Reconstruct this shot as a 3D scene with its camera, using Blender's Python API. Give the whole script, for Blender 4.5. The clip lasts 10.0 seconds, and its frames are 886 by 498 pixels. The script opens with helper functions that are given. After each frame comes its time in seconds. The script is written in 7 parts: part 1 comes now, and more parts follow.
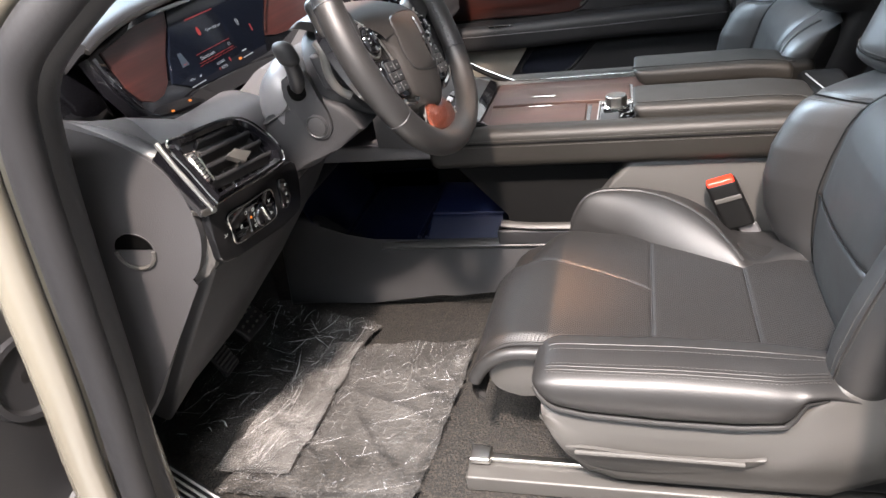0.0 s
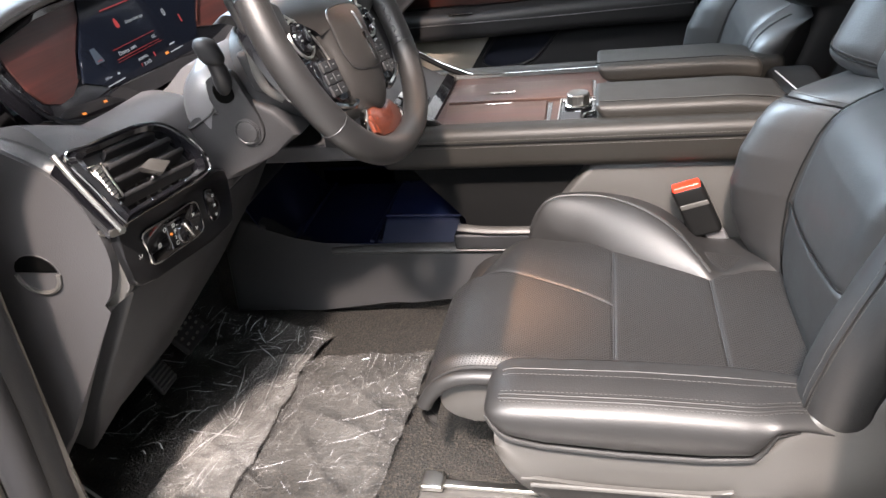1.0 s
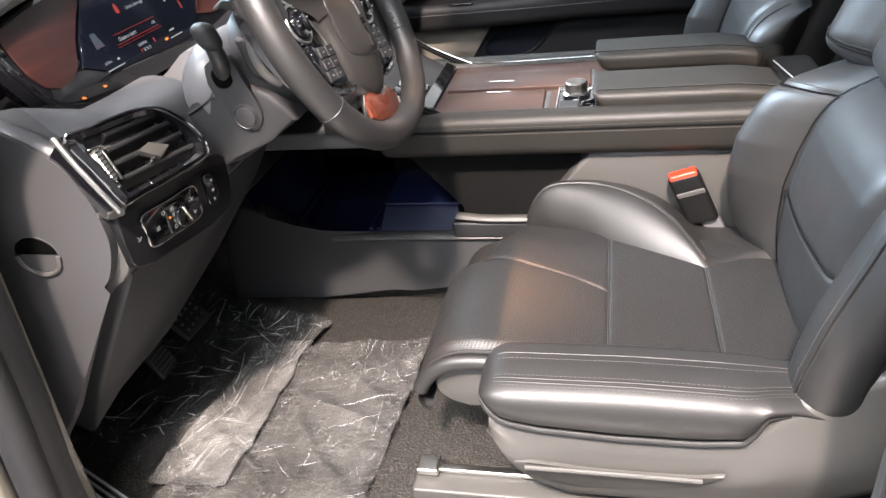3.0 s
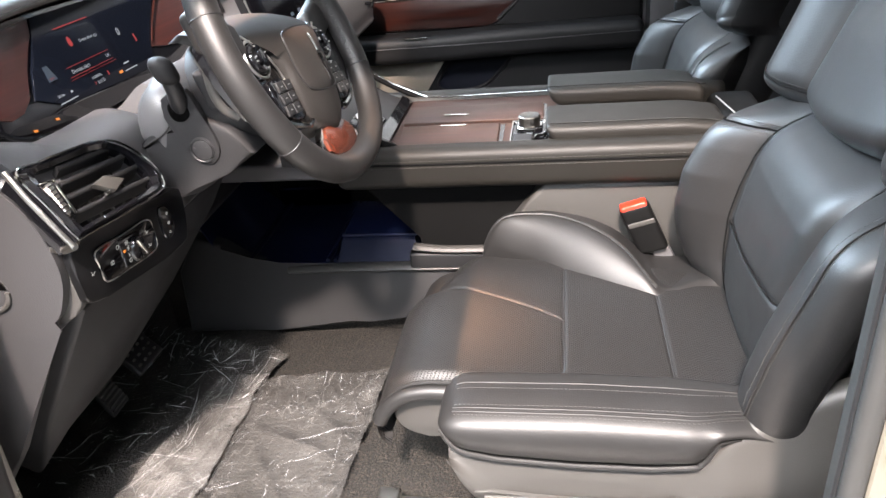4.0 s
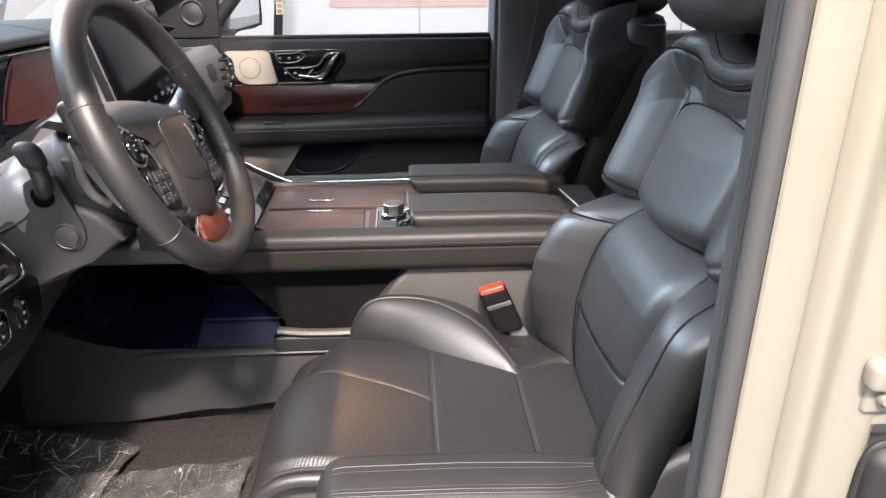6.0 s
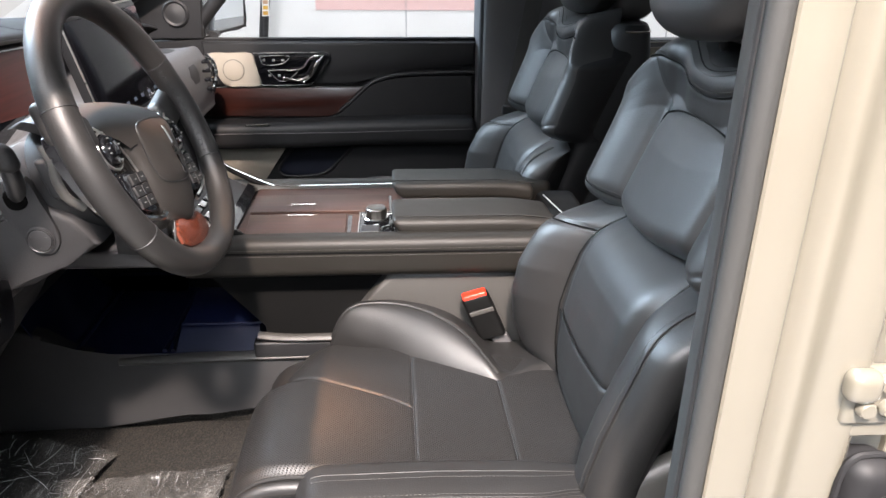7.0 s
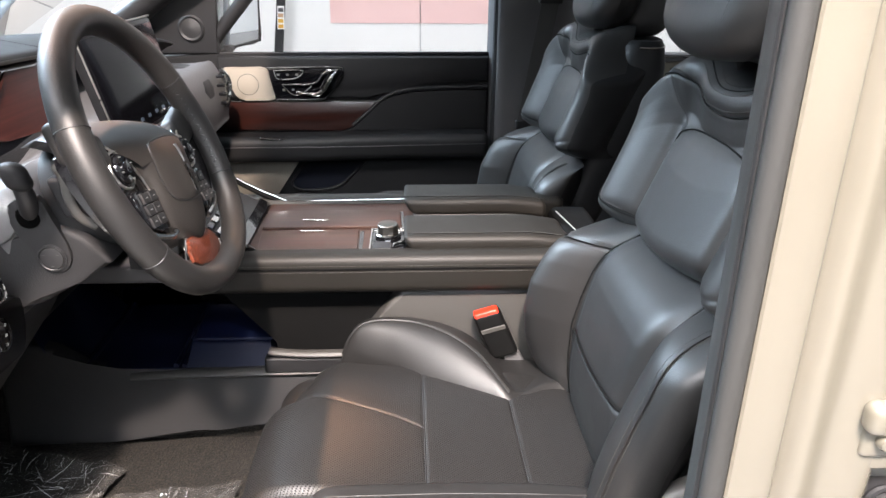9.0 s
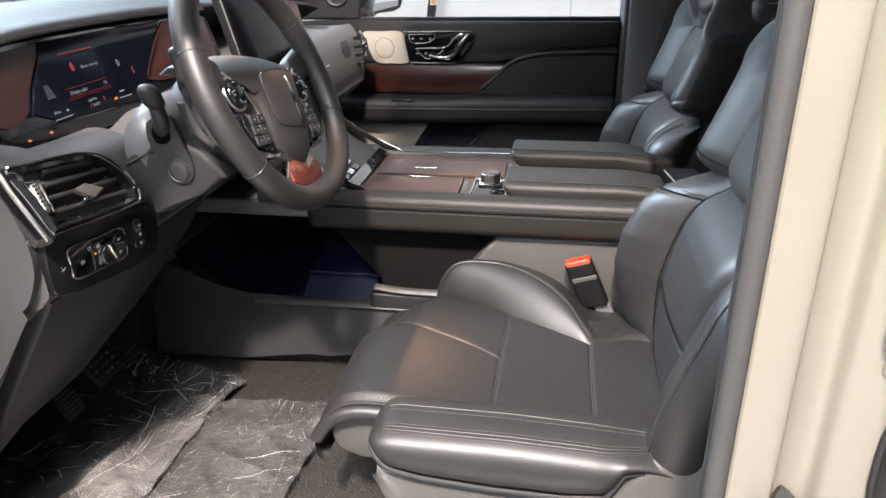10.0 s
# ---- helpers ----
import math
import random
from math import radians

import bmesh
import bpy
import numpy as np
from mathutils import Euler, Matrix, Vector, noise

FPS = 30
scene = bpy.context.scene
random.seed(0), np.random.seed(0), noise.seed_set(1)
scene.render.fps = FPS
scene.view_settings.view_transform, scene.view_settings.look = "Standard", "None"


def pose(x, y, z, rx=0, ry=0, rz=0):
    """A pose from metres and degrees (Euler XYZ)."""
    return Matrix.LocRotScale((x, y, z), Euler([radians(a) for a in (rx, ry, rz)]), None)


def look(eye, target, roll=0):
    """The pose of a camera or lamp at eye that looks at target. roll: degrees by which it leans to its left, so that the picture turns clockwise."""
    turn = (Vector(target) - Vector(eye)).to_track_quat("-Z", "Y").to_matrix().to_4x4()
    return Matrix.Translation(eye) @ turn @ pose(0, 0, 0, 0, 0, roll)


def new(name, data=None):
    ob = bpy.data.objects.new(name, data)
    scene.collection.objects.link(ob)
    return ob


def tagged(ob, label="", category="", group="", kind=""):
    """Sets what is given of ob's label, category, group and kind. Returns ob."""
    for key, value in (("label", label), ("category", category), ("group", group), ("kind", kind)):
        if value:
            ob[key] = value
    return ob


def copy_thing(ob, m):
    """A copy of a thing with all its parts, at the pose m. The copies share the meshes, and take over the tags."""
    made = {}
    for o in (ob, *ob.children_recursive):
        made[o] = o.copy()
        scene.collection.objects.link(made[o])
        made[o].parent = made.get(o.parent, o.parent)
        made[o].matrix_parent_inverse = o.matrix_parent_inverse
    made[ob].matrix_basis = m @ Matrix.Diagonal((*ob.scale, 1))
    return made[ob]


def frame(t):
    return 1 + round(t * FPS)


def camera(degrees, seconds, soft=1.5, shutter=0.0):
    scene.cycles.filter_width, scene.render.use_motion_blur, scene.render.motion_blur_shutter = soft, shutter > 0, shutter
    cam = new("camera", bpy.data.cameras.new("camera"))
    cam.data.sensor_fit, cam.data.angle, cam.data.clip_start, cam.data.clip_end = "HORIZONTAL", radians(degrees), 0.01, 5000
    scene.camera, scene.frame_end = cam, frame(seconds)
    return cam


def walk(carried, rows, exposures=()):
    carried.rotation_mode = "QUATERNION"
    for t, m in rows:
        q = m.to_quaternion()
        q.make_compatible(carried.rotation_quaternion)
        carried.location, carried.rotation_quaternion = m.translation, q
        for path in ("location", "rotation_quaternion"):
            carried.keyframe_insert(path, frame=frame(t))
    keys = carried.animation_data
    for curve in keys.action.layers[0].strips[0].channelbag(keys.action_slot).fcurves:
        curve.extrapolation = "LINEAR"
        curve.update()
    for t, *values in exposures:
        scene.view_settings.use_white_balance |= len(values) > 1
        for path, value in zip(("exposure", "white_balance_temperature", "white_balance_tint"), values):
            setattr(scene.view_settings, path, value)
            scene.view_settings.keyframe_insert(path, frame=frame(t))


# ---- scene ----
cam = camera(63.5, 10.0)
PATH = [
    (0, (0.057, -0.043, 1.535), (-0.48, 1.626, 0.572), -9.1),
    (0.5, (0.068, 0.033, 1.53), (-0.382, 1.709, 0.535), -8.2),
    (1, (0.067, 0.056, 1.527), (-0.39, 1.719, 0.515), -8.1),
    (1.5, (0.068, 0.057, 1.524), (-0.401, 1.71, 0.501), -8.2),
    (2, (0.07, 0.053, 1.526), (-0.407, 1.699, 0.495), -8.2),
    (3.5, (0.079, 0.044, 1.52), (-0.355, 1.709, 0.499), -7.5),
    (4, (0.076, 0.037, 1.529), (-0.266, 1.752, 0.559), -6.3),
    (4.5, (0.063, -0.008, 1.559), (-0.147, 1.758, 0.644), -4.6),
    (5, (0.055, -0.059, 1.569), (-0.028, 1.746, 0.712), -3.1),
    (5.5, (0.043, -0.036, 1.557), (0.064, 1.787, 0.734), -1.6),
    (5.7, (0.039, -0.008, 1.563), (0.095, 1.818, 0.751), -1.0),
    (7, (0.047, 0.011, 1.563), (0.178, 1.842, 0.77), 0.6),
    (7.5, (0.043, 0.01, 1.564), (0.18, 1.842, 0.773), 0.7),
    (8, (0.044, 0.012, 1.568), (0.184, 1.846, 0.785), 0.8),
    (8.5, (0.041, 0.021, 1.565), (0.17, 1.859, 0.788), 0.6),
    (9, (0.05, 0.022, 1.571), (0.145, 1.867, 0.805), 0.5),
    (9.5, (0.059, 0.005, 1.561), (0.057, 1.85, 0.79), 0.2),
    (10, (0.154, -0.053, 1.523), (-0.166, 1.751, 0.721), -1.0),
]
walk(cam, [(t, look(eye, target, roll)) for t, eye, target, roll in PATH],
     exposures=[(0, 0.08), (2, 0.22), (3.5, 0.20), (4.5, 0.12), (5.5, -0.05), (7, -0.17), (8.5, -0.17), (10, -0.22)])

# ---- world, lamps, exposure ----
world = bpy.data.worlds.new("world")
scene.world = world
world.use_nodes = True
world.node_tree.nodes["Background"].inputs["Color"].default_value = (0.62, 0.74, 1.0, 1)
world.node_tree.nodes["Background"].inputs["Strength"].default_value = 0.08


def lamp(name, kind, place, target, energy, color, size=0.2, size_y=None, spread=None):
    data = bpy.data.lights.new(name, kind)
    data.energy, data.color = energy, color
    if kind == "AREA":
        data.shape = "RECTANGLE"
        data.size, data.size_y = size, size_y or size
        if spread:
            data.spread = radians(spread)
    elif kind == "SPOT":
        data.shadow_soft_size, data.spot_size, data.spot_blend = size, radians(spread or 60), 0.4 if size > 0.09 and spread > 10 else 0.9
    ob = new(name, data)
    ob.matrix_world = look(place, target)
    return ob


WARM = (1.0, 0.83, 0.735)
lamp("track_spot_light", "SPOT", (0.10, -1.42, 3.85), (-0.05, 0.85, 0.9), 2600, WARM, 0.10, spread=55)
lamp("panel_light_near", "AREA", (-0.8, -1.2, 3.88), (-0.8, -1.2, 0), 840, (1.0, 0.97, 0.99), 3.4, 1.0)
lamp("panel_light_front", "AREA", (-2.4, 2.5, 3.88), (0.35, 1.0, 1.2), 450, (0.66, 0.83, 1.0), 2.0, 3.2, 95)
# unseen fill lamp, added to brighten the footwell and cool the pillar paint
lamp("panel_light_south", "AREA", (-0.5, -4.4, 3.88), (-0.4, 0.6, 1.0), 260, (0.80, 0.89, 1.0), 5.0, 1.0)
lamp("panel_light_far", "AREA", (1.6, 4.0, 3.88), (1.6, 4.0, 0), 120, (0.97, 0.95, 1.0), 7.5, 0.5)

# two unseen warm spots, added for the orange patches on hub and seat roll
lamp("accent_spot_light", "SPOT", (-1.30, 1.10, 3.84), (-0.30, 0.945, 1.395), 4800, (1.0, 0.50, 0.24), 0.08, spread=4.4)
lamp("accent_spot_light", "SPOT", (-1.28, 1.28, 3.84), (-0.262, 0.925, 1.22), 330, (1.0, 0.66, 0.48), 0.24, spread=6.4)


# ---- materials ----
def material(name, color, rough=0.5, metal=0.0, bump=0.0, scale=40.0, vary=0.0, coat=0.0, spec=0.5, noise="NOISE", stain=0.0, sheen=0.0):
    """Plain principled surface with colour variation at two scales and a fine relief."""
    m = bpy.data.materials.new(name)
    m.use_nodes = True
    nt = m.node_tree
    b = nt.nodes["Principled BSDF"]
    b.inputs["Base Color"].default_value = (*color, 1)
    b.inputs["Roughness"].default_value, b.inputs["Metallic"].default_value = rough, metal
    b.inputs["Coat Weight"].default_value, b.inputs["Specular IOR Level"].default_value = coat, spec
    b.inputs["Coat Roughness"].default_value = 0.06
    b.inputs["Sheen Weight"].default_value = sheen
    co = nt.nodes.new("ShaderNodeTexCoord")
    if vary or stain:
        n = nt.nodes.new("ShaderNodeTexNoise")
        n.inputs["Scale"].default_value, n.inputs["Detail"].default_value = 9.0, 5.0
        nt.links.new(co.outputs["Object"], n.inputs["Vector"])
        r = nt.nodes.new("ShaderNodeMapRange")
        r.inputs["To Min"].default_value, r.inputs["To Max"].default_value = 1 - max(vary, stain), 1 + max(vary, stain)
        nt.links.new(n.outputs["Fac"], r.inputs["Value"])
        mul = nt.nodes.new("ShaderNodeMix")
        mul.data_type, mul.blend_type = "RGBA", "MULTIPLY"
        mul.inputs["Factor"].default_value = 1
        mul.inputs["A"].default_value = (*color, 1)
        nt.links.new(r.outputs["Result"], mul.inputs["B"])
        nt.links.new(mul.outputs["Result"], b.inputs["Base Color"])
        rr = nt.nodes.new("ShaderNodeMapRange")
        rr.inputs["To Min"].default_value, rr.inputs["To Max"].default_value = rough * (1 - vary * 0.5), min(1, rough * (1 + vary * 0.5))
        n2 = nt.nodes.new("ShaderNodeTexNoise")
        n2.inputs["Scale"].default_value, n2.inputs["Detail"].default_value = 35.0, 4.0
        nt.links.new(co.outputs["Object"], n2.inputs["Vector"])
        nt.links.new(n2.outputs["Fac"], rr.inputs["Value"])
        nt.links.new(rr.outputs["Result"], b.inputs["Roughness"])
    if bump:
        if noise == "VORONOI":
            t = nt.nodes.new("ShaderNodeTexVoronoi")
            out = t.outputs["Distance"]
        else:
            t = nt.nodes.new("ShaderNodeTexNoise")
            t.inputs["Detail"].default_value = 6.0
            out = t.outputs["Fac"]
        t.inputs["Scale"].default_value = scale
        nt.links.new(co.outputs["Object"], t.inputs["Vector"])
        bp = nt.nodes.new("ShaderNodeBump")
        bp.inputs["Strength"].default_value, bp.inputs["Distance"].default_value = bump, 0.002
        nt.links.new(out, bp.inputs["Height"])
        nt.links.new(bp.outputs["Normal"], b.inputs["Normal"])
    return m


def wood_material(name, dark, light, rough=0.25, coat=0.8, along="X"):
    m = material(name, dark, rough, coat=coat)
    nt = m.node_tree
    b = nt.nodes["Principled BSDF"]
    co, mp = nt.nodes.new("ShaderNodeTexCoord"), nt.nodes.new("ShaderNodeMapping")
    mp.inputs["Scale"].default_value = (1.2, 40, 40) if along == "X" else (40, 1.2, 40)
    n = nt.nodes.new("ShaderNodeTexNoise")
    n.inputs["Scale"].default_value, n.inputs["Detail"].default_value, n.inputs["Roughness"].default_value = 3.5, 7, 0.65
    ramp = nt.nodes.new("ShaderNodeValToRGB")
    ramp.color_ramp.elements[0].position, ramp.color_ramp.elements[1].position = 0.32, 0.72
    ramp.color_ramp.elements[0].color, ramp.color_ramp.elements[1].color = (*dark, 1), (*light, 1)
    nt.links.new(co.outputs["Object"], mp.inputs["Vector"])
    nt.links.new(mp.outputs["Vector"], n.inputs["Vector"])
    nt.links.new(n.outputs["Fac"], ramp.inputs["Fac"])
    nt.links.new(ramp.outputs["Color"], b.inputs["Base Color"])
    return m


def glass_material(name, tint=(1, 1, 1), gloss=0.12, rough=0.0):
    """Thin glass: clear, with a mirror gloss that grows at grazing angles."""
    m = bpy.data.materials.new(name)
    m.use_nodes = True
    nt = m.node_tree
    nt.nodes.remove(nt.nodes["Principled BSDF"])
    tr, gl, mx, fr = (nt.nodes.new(k) for k in ("ShaderNodeBsdfTransparent", "ShaderNodeBsdfGlossy", "ShaderNodeMixShader", "ShaderNodeFresnel"))
    tr.inputs["Color"].default_value = (*tint, 1)
    gl.inputs["Roughness"].default_value = rough
    fr.inputs["IOR"].default_value = 1.45
    nt.links.new(fr.outputs["Fac"], mx.inputs["Fac"])
    nt.links.new(tr.outputs["BSDF"], mx.inputs[1])
    nt.links.new(gl.outputs["BSDF"], mx.inputs[2])
    nt.links.new(mx.outputs["Shader"], nt.nodes["Material Output"].inputs["Surface"])
    return m


def glow(name, color, strength):
    m = bpy.data.materials.new(name)
    m.use_nodes = True
    b = m.node_tree.nodes["Principled BSDF"]
    b.inputs["Base Color"].default_value = (0, 0, 0, 1)
    b.inputs["Emission Color"].default_value, b.inputs["Emission Strength"].default_value = (*color, 1), strength
    return m


LEATHER = material("black_leather", (0.0125, 0.0120, 0.0118), 0.48, bump=0.06, scale=420, vary=0.18, noise="VORONOI", spec=0.5)


def perforated(name, color, rough, pitch=0.0048):
    """Leather with rows of small holes, the rows running across the seat."""
    m = material(name, color, rough, vary=0.12)
    nt = m.node_tree
    n = nt.nodes.new
    co, sep = n("ShaderNodeTexCoord"), n("ShaderNodeSeparateXYZ")
    nt.links.new(co.outputs["Object"], sep.inputs[0])

    def calc(kind, a, b=None):
        k = n("ShaderNodeMath")
        k.operation = kind
        for i, v in enumerate((a, b)):
            if v is None:
                continue
            if isinstance(v, float):
                k.inputs[i].default_value = v
            else:
                nt.links.new(v, k.inputs[i])
        return k.outputs[0]
    turn = 2 * math.pi / pitch
    u = calc("SINE", calc("MULTIPLY", sep.outputs["Y"], turn))
    v = calc("SINE", calc("MULTIPLY", calc("ADD", sep.outputs["X"], sep.outputs["Z"]), turn * 0.9))
    pit = calc("MINIMUM", calc("MAXIMUM", calc("MULTIPLY", calc("SUBTRACT", calc("MULTIPLY", u, v), 0.30), 3.0), 0.0), 1.0)
    bp = n("ShaderNodeBump")
    bp.invert = True
    bp.inputs["Strength"].default_value, bp.inputs["Distance"].default_value = 0.9, 0.0014
    pits, base = n("ShaderNodeMix"), nt.nodes["Principled BSDF"].inputs["Base Color"]
    pits.data_type, pits.blend_type = "RGBA", "MIX"
    nt.links.new(calc("MULTIPLY", pit, 0.8), pits.inputs["Factor"])
    nt.links.new(base.links[0].from_socket, pits.inputs["A"])
    pits.inputs["B"].default_value = (0.004, 0.004, 0.004, 1)
    nt.links.new(pits.outputs["Result"], base)
    nt.links.new(pit, bp.inputs["Height"])
    nt.links.new(bp.outputs["Normal"], nt.nodes["Principled BSDF"].inputs["Normal"])
    nt.links.new(calc("SUBTRACT", 0.52, calc("MULTIPLY", pit, 0.45)), nt.nodes["Principled BSDF"].inputs["Specular IOR Level"])
    return m


PERF = perforated("perforated_leather", (0.0135, 0.0126, 0.012), 0.48)
SOFT = material("soft_black_plastic", (0.075, 0.074, 0.077), 0.42, bump=0.10, scale=500, vary=0.12, noise="VORONOI")
HARD = material("hard_grey_plastic", (0.047, 0.045, 0.042), 0.48, bump=0.08, scale=600, vary=0.12, noise="VORONOI")
COLUMN = material("black_column_plastic", (0.019, 0.019, 0.020), 0.55, bump=0.10, scale=500, vary=0.12, noise="VORONOI", spec=0.18)
CONSOLEHIDE = material("matt_black_console_leather", (0.0125, 0.0114, 0.0098), 0.50, bump=0.06, scale=420, vary=0.15, noise="VORONOI", spec=0.24)
DOORHIDE = material("black_door_vinyl", (0.006, 0.006, 0.0066), 0.55, bump=0.06, scale=420, vary=0.18, noise="VORONOI", spec=0.3)
TRIM = material("grey_pillar_trim", (0.031, 0.031, 0.030), 0.5, bump=0.08, scale=500, vary=0.08)
# near-black: puts shade into the console's recesses; also black seams and rails
SHADE = material("black_shade_and_seam", (0.0035, 0.0035, 0.0035), 0.85, bump=0.1, scale=300, vary=0.2, spec=0.1)
PALE = material("pale_rib_plastic", (0.45, 0.45, 0.44), 0.4, vary=0.06)
DUSK = material("dark_carpet_trim", (0.022, 0.022, 0.023), 0.55, bump=0.15, scale=500, vary=0.15, spec=0.35)
# black without gloss, stands in for shade in holes and under the seat roll
VOID = material("black_painted_shade", (0.002, 0.002, 0.002), 0.9, vary=0.1, spec=0.0)
DARK = material("dark_plastic", (0.012, 0.012, 0.013), 0.5, bump=0.1, scale=300, vary=0.2)
NAVY = material("navy_blue_liner", (0.0022, 0.0050, 0.022), 0.5, bump=0.1, scale=300, vary=0.25, spec=0.25)
POCKET = material("dark_pocket_liner", (0.0012, 0.0022, 0.0062), 0.6, bump=0.1, scale=300, vary=0.2, spec=0.2)
STEEL = material("grey_zinc_steel", (0.16, 0.155, 0.145), 0.35, metal=1.0, bump=0.1, scale=200, vary=0.15)
STRIP = material("satin_black_strip", (0.005, 0.005, 0.0055), 0.32, bump=0.05, scale=500, vary=0.12, spec=0.35)
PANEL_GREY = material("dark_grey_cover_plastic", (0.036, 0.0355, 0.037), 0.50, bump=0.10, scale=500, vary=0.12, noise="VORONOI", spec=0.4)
HUBHIDE = material("soft_brown_black_hide", (0.017, 0.0156, 0.0146), 0.50, bump=0.06, scale=420, vary=0.15, noise="VORONOI", spec=0.35)
PIANO = material("piano_black", (0.004, 0.004, 0.005), 0.06, coat=0.6, vary=0.1)
CHROME = material("chrome", (0.62, 0.61, 0.59), 0.09, metal=1.0, vary=0.1)
SATIN = material("satin_metal", (0.62, 0.60, 0.56), 0.28, metal=1.0, bump=0.05, scale=200, vary=0.12)
BRUSHED = material("brushed_aluminium", (0.50, 0.45, 0.38), 0.48, metal=1.0, bump=0.3, scale=500, vary=0.1, noise="VORONOI")
CARPET = material("black_carpet", (0.014, 0.0122, 0.0105), 0.95, bump=1.0, scale=220, vary=0.5)
nt = CARPET.node_tree
fibre, tint = nt.nodes.new("ShaderNodeTexNoise"), nt.nodes.new("ShaderNodeValToRGB")
fibre.inputs["Scale"].default_value, fibre.inputs["Detail"].default_value = 340.0, 9.0
nt.links.new(nt.nodes["Texture Coordinate"].outputs["Object"], fibre.inputs["Vector"])
tint.color_ramp.elements[0].position, tint.color_ramp.elements[1].position = 0.46, 0.66
tint.color_ramp.elements[0].color, tint.color_ramp.elements[1].color = (0.003, 0.0026, 0.0021, 1), (0.034, 0.0280, 0.021, 1)
nt.links.new(fibre.outputs["Fac"], tint.inputs["Fac"])
nt.links.new(tint.outputs["Color"], nt.nodes["Principled BSDF"].inputs["Base Color"])
nt.nodes["Bump"].inputs["Distance"].default_value = 0.006
RUBBER = material("black_rubber", (0.011, 0.011, 0.012), 0.6, bump=0.1, scale=200, vary=0.2, spec=0.3)
CREAM = material("cream_car_paint", (0.132, 0.122, 0.098), 0.24, coat=0.9, bump=0.02, scale=60, vary=0.05)
THREAD = material("grey_thread", (0.030, 0.029, 0.027), 0.7, vary=0.1)
RED = material("red_plastic", (0.75, 0.03, 0.012), 0.35, vary=0.08)
WOOD = wood_material("dark_red_wood", (0.0085, 0.0024, 0.0017), (0.028, 0.0068, 0.0044), 0.3, 0.5)
DASH_WOOD = wood_material("dark_dash_wood", (0.013, 0.0038, 0.0032), (0.042, 0.0112, 0.0092), 0.45, 0.05, "Y")
WHEEL_WOOD = wood_material("orange_red_wood", (0.035, 0.0085, 0.0045), (0.125, 0.030, 0.014), 0.25, 0.6)
CONSOLE_WOOD = wood_material("brown_wood_veneer", (0.013, 0.0052, 0.0032), (0.052, 0.0205, 0.0115), 0.40, 0.06)
LINEN = material("cream_speaker_grille", (0.22, 0.195, 0.158), 0.6, bump=0.6, scale=500, vary=0.06, noise="VORONOI")
WHITE = material("white_paint", (0.80, 0.81, 0.80), 0.4, bump=0.05, scale=12, vary=0.04)
GREYPAINT = material("grey_hall_paint", (0.45, 0.46, 0.47), 0.7, bump=0.1, scale=30, vary=0.06)
FLOORTILE = material("polished_hall_floor", (0.28, 0.275, 0.27), 0.18, bump=0.03, scale=8, vary=0.1)
GLASS = glass_material("clear_glass")
SCREEN_GLASS = material("screen_glass", (0.003, 0.003, 0.004), 0.10, vary=0.05, spec=0.14)
SCREEN = material("dark_display", (0.003, 0.004, 0.007), 0.10, vary=0.05, spec=0.12)


# ---- builders ----
def base_of(ob):
    at = Vector((0, 0, 0))
    while ob:
        at += ob.location
        ob = ob.parent
    return at


def link_mesh(name, bm, mat, parent=None, label="", sharp=40):
    mesh = bpy.data.meshes.new(name)
    bmesh.ops.recalc_face_normals(bm, faces=bm.faces)
    at = base_of(parent)
    for v in bm.verts:
        v.co -= at
    bm.to_mesh(mesh)
    bm.free()
    mesh.materials.append(mat)
    mesh.polygons.foreach_set("use_smooth", [True] * len(mesh.polygons))
    mesh.set_sharp_from_angle(angle=radians(sharp))
    ob = new(name, mesh)
    ob.parent = parent
    if label:
        tagged(ob, label)
    return ob


def part(name, bm, mat, parent, label="", sharp=40):
    return link_mesh(name, bm, mat, parent, label, sharp)


def thing(name, place, label, category, group="", kind=""):
    ob = new(name)
    ob.location = place
    ob.empty_display_size = 0.05
    return tagged(ob, label, category, group, kind)


def structure(name, bm, mat, label, category, sharp=40):
    return tagged(link_mesh(name, bm, mat, None, "", sharp), label, category, kind="structure")


def join(*bms):
    out = bms[0]
    for b in bms[1:]:
        tmp = bpy.data.meshes.new("tmp")
        b.to_mesh(tmp)
        b.free()
        out.from_mesh(tmp)
        bpy.data.meshes.remove(tmp)
    return out


def samples(h, r, n):
    """Places along one axis of a rounded box: dense in the rounding, even between."""
    inner = h - r
    ends = [inner + r * math.tan(radians(a)) for a in (15, 30, 45)]
    mid = [inner * (2 * i / n - 1) for i in range(n + 1)]
    return [-e for e in reversed(ends)] + mid + ends


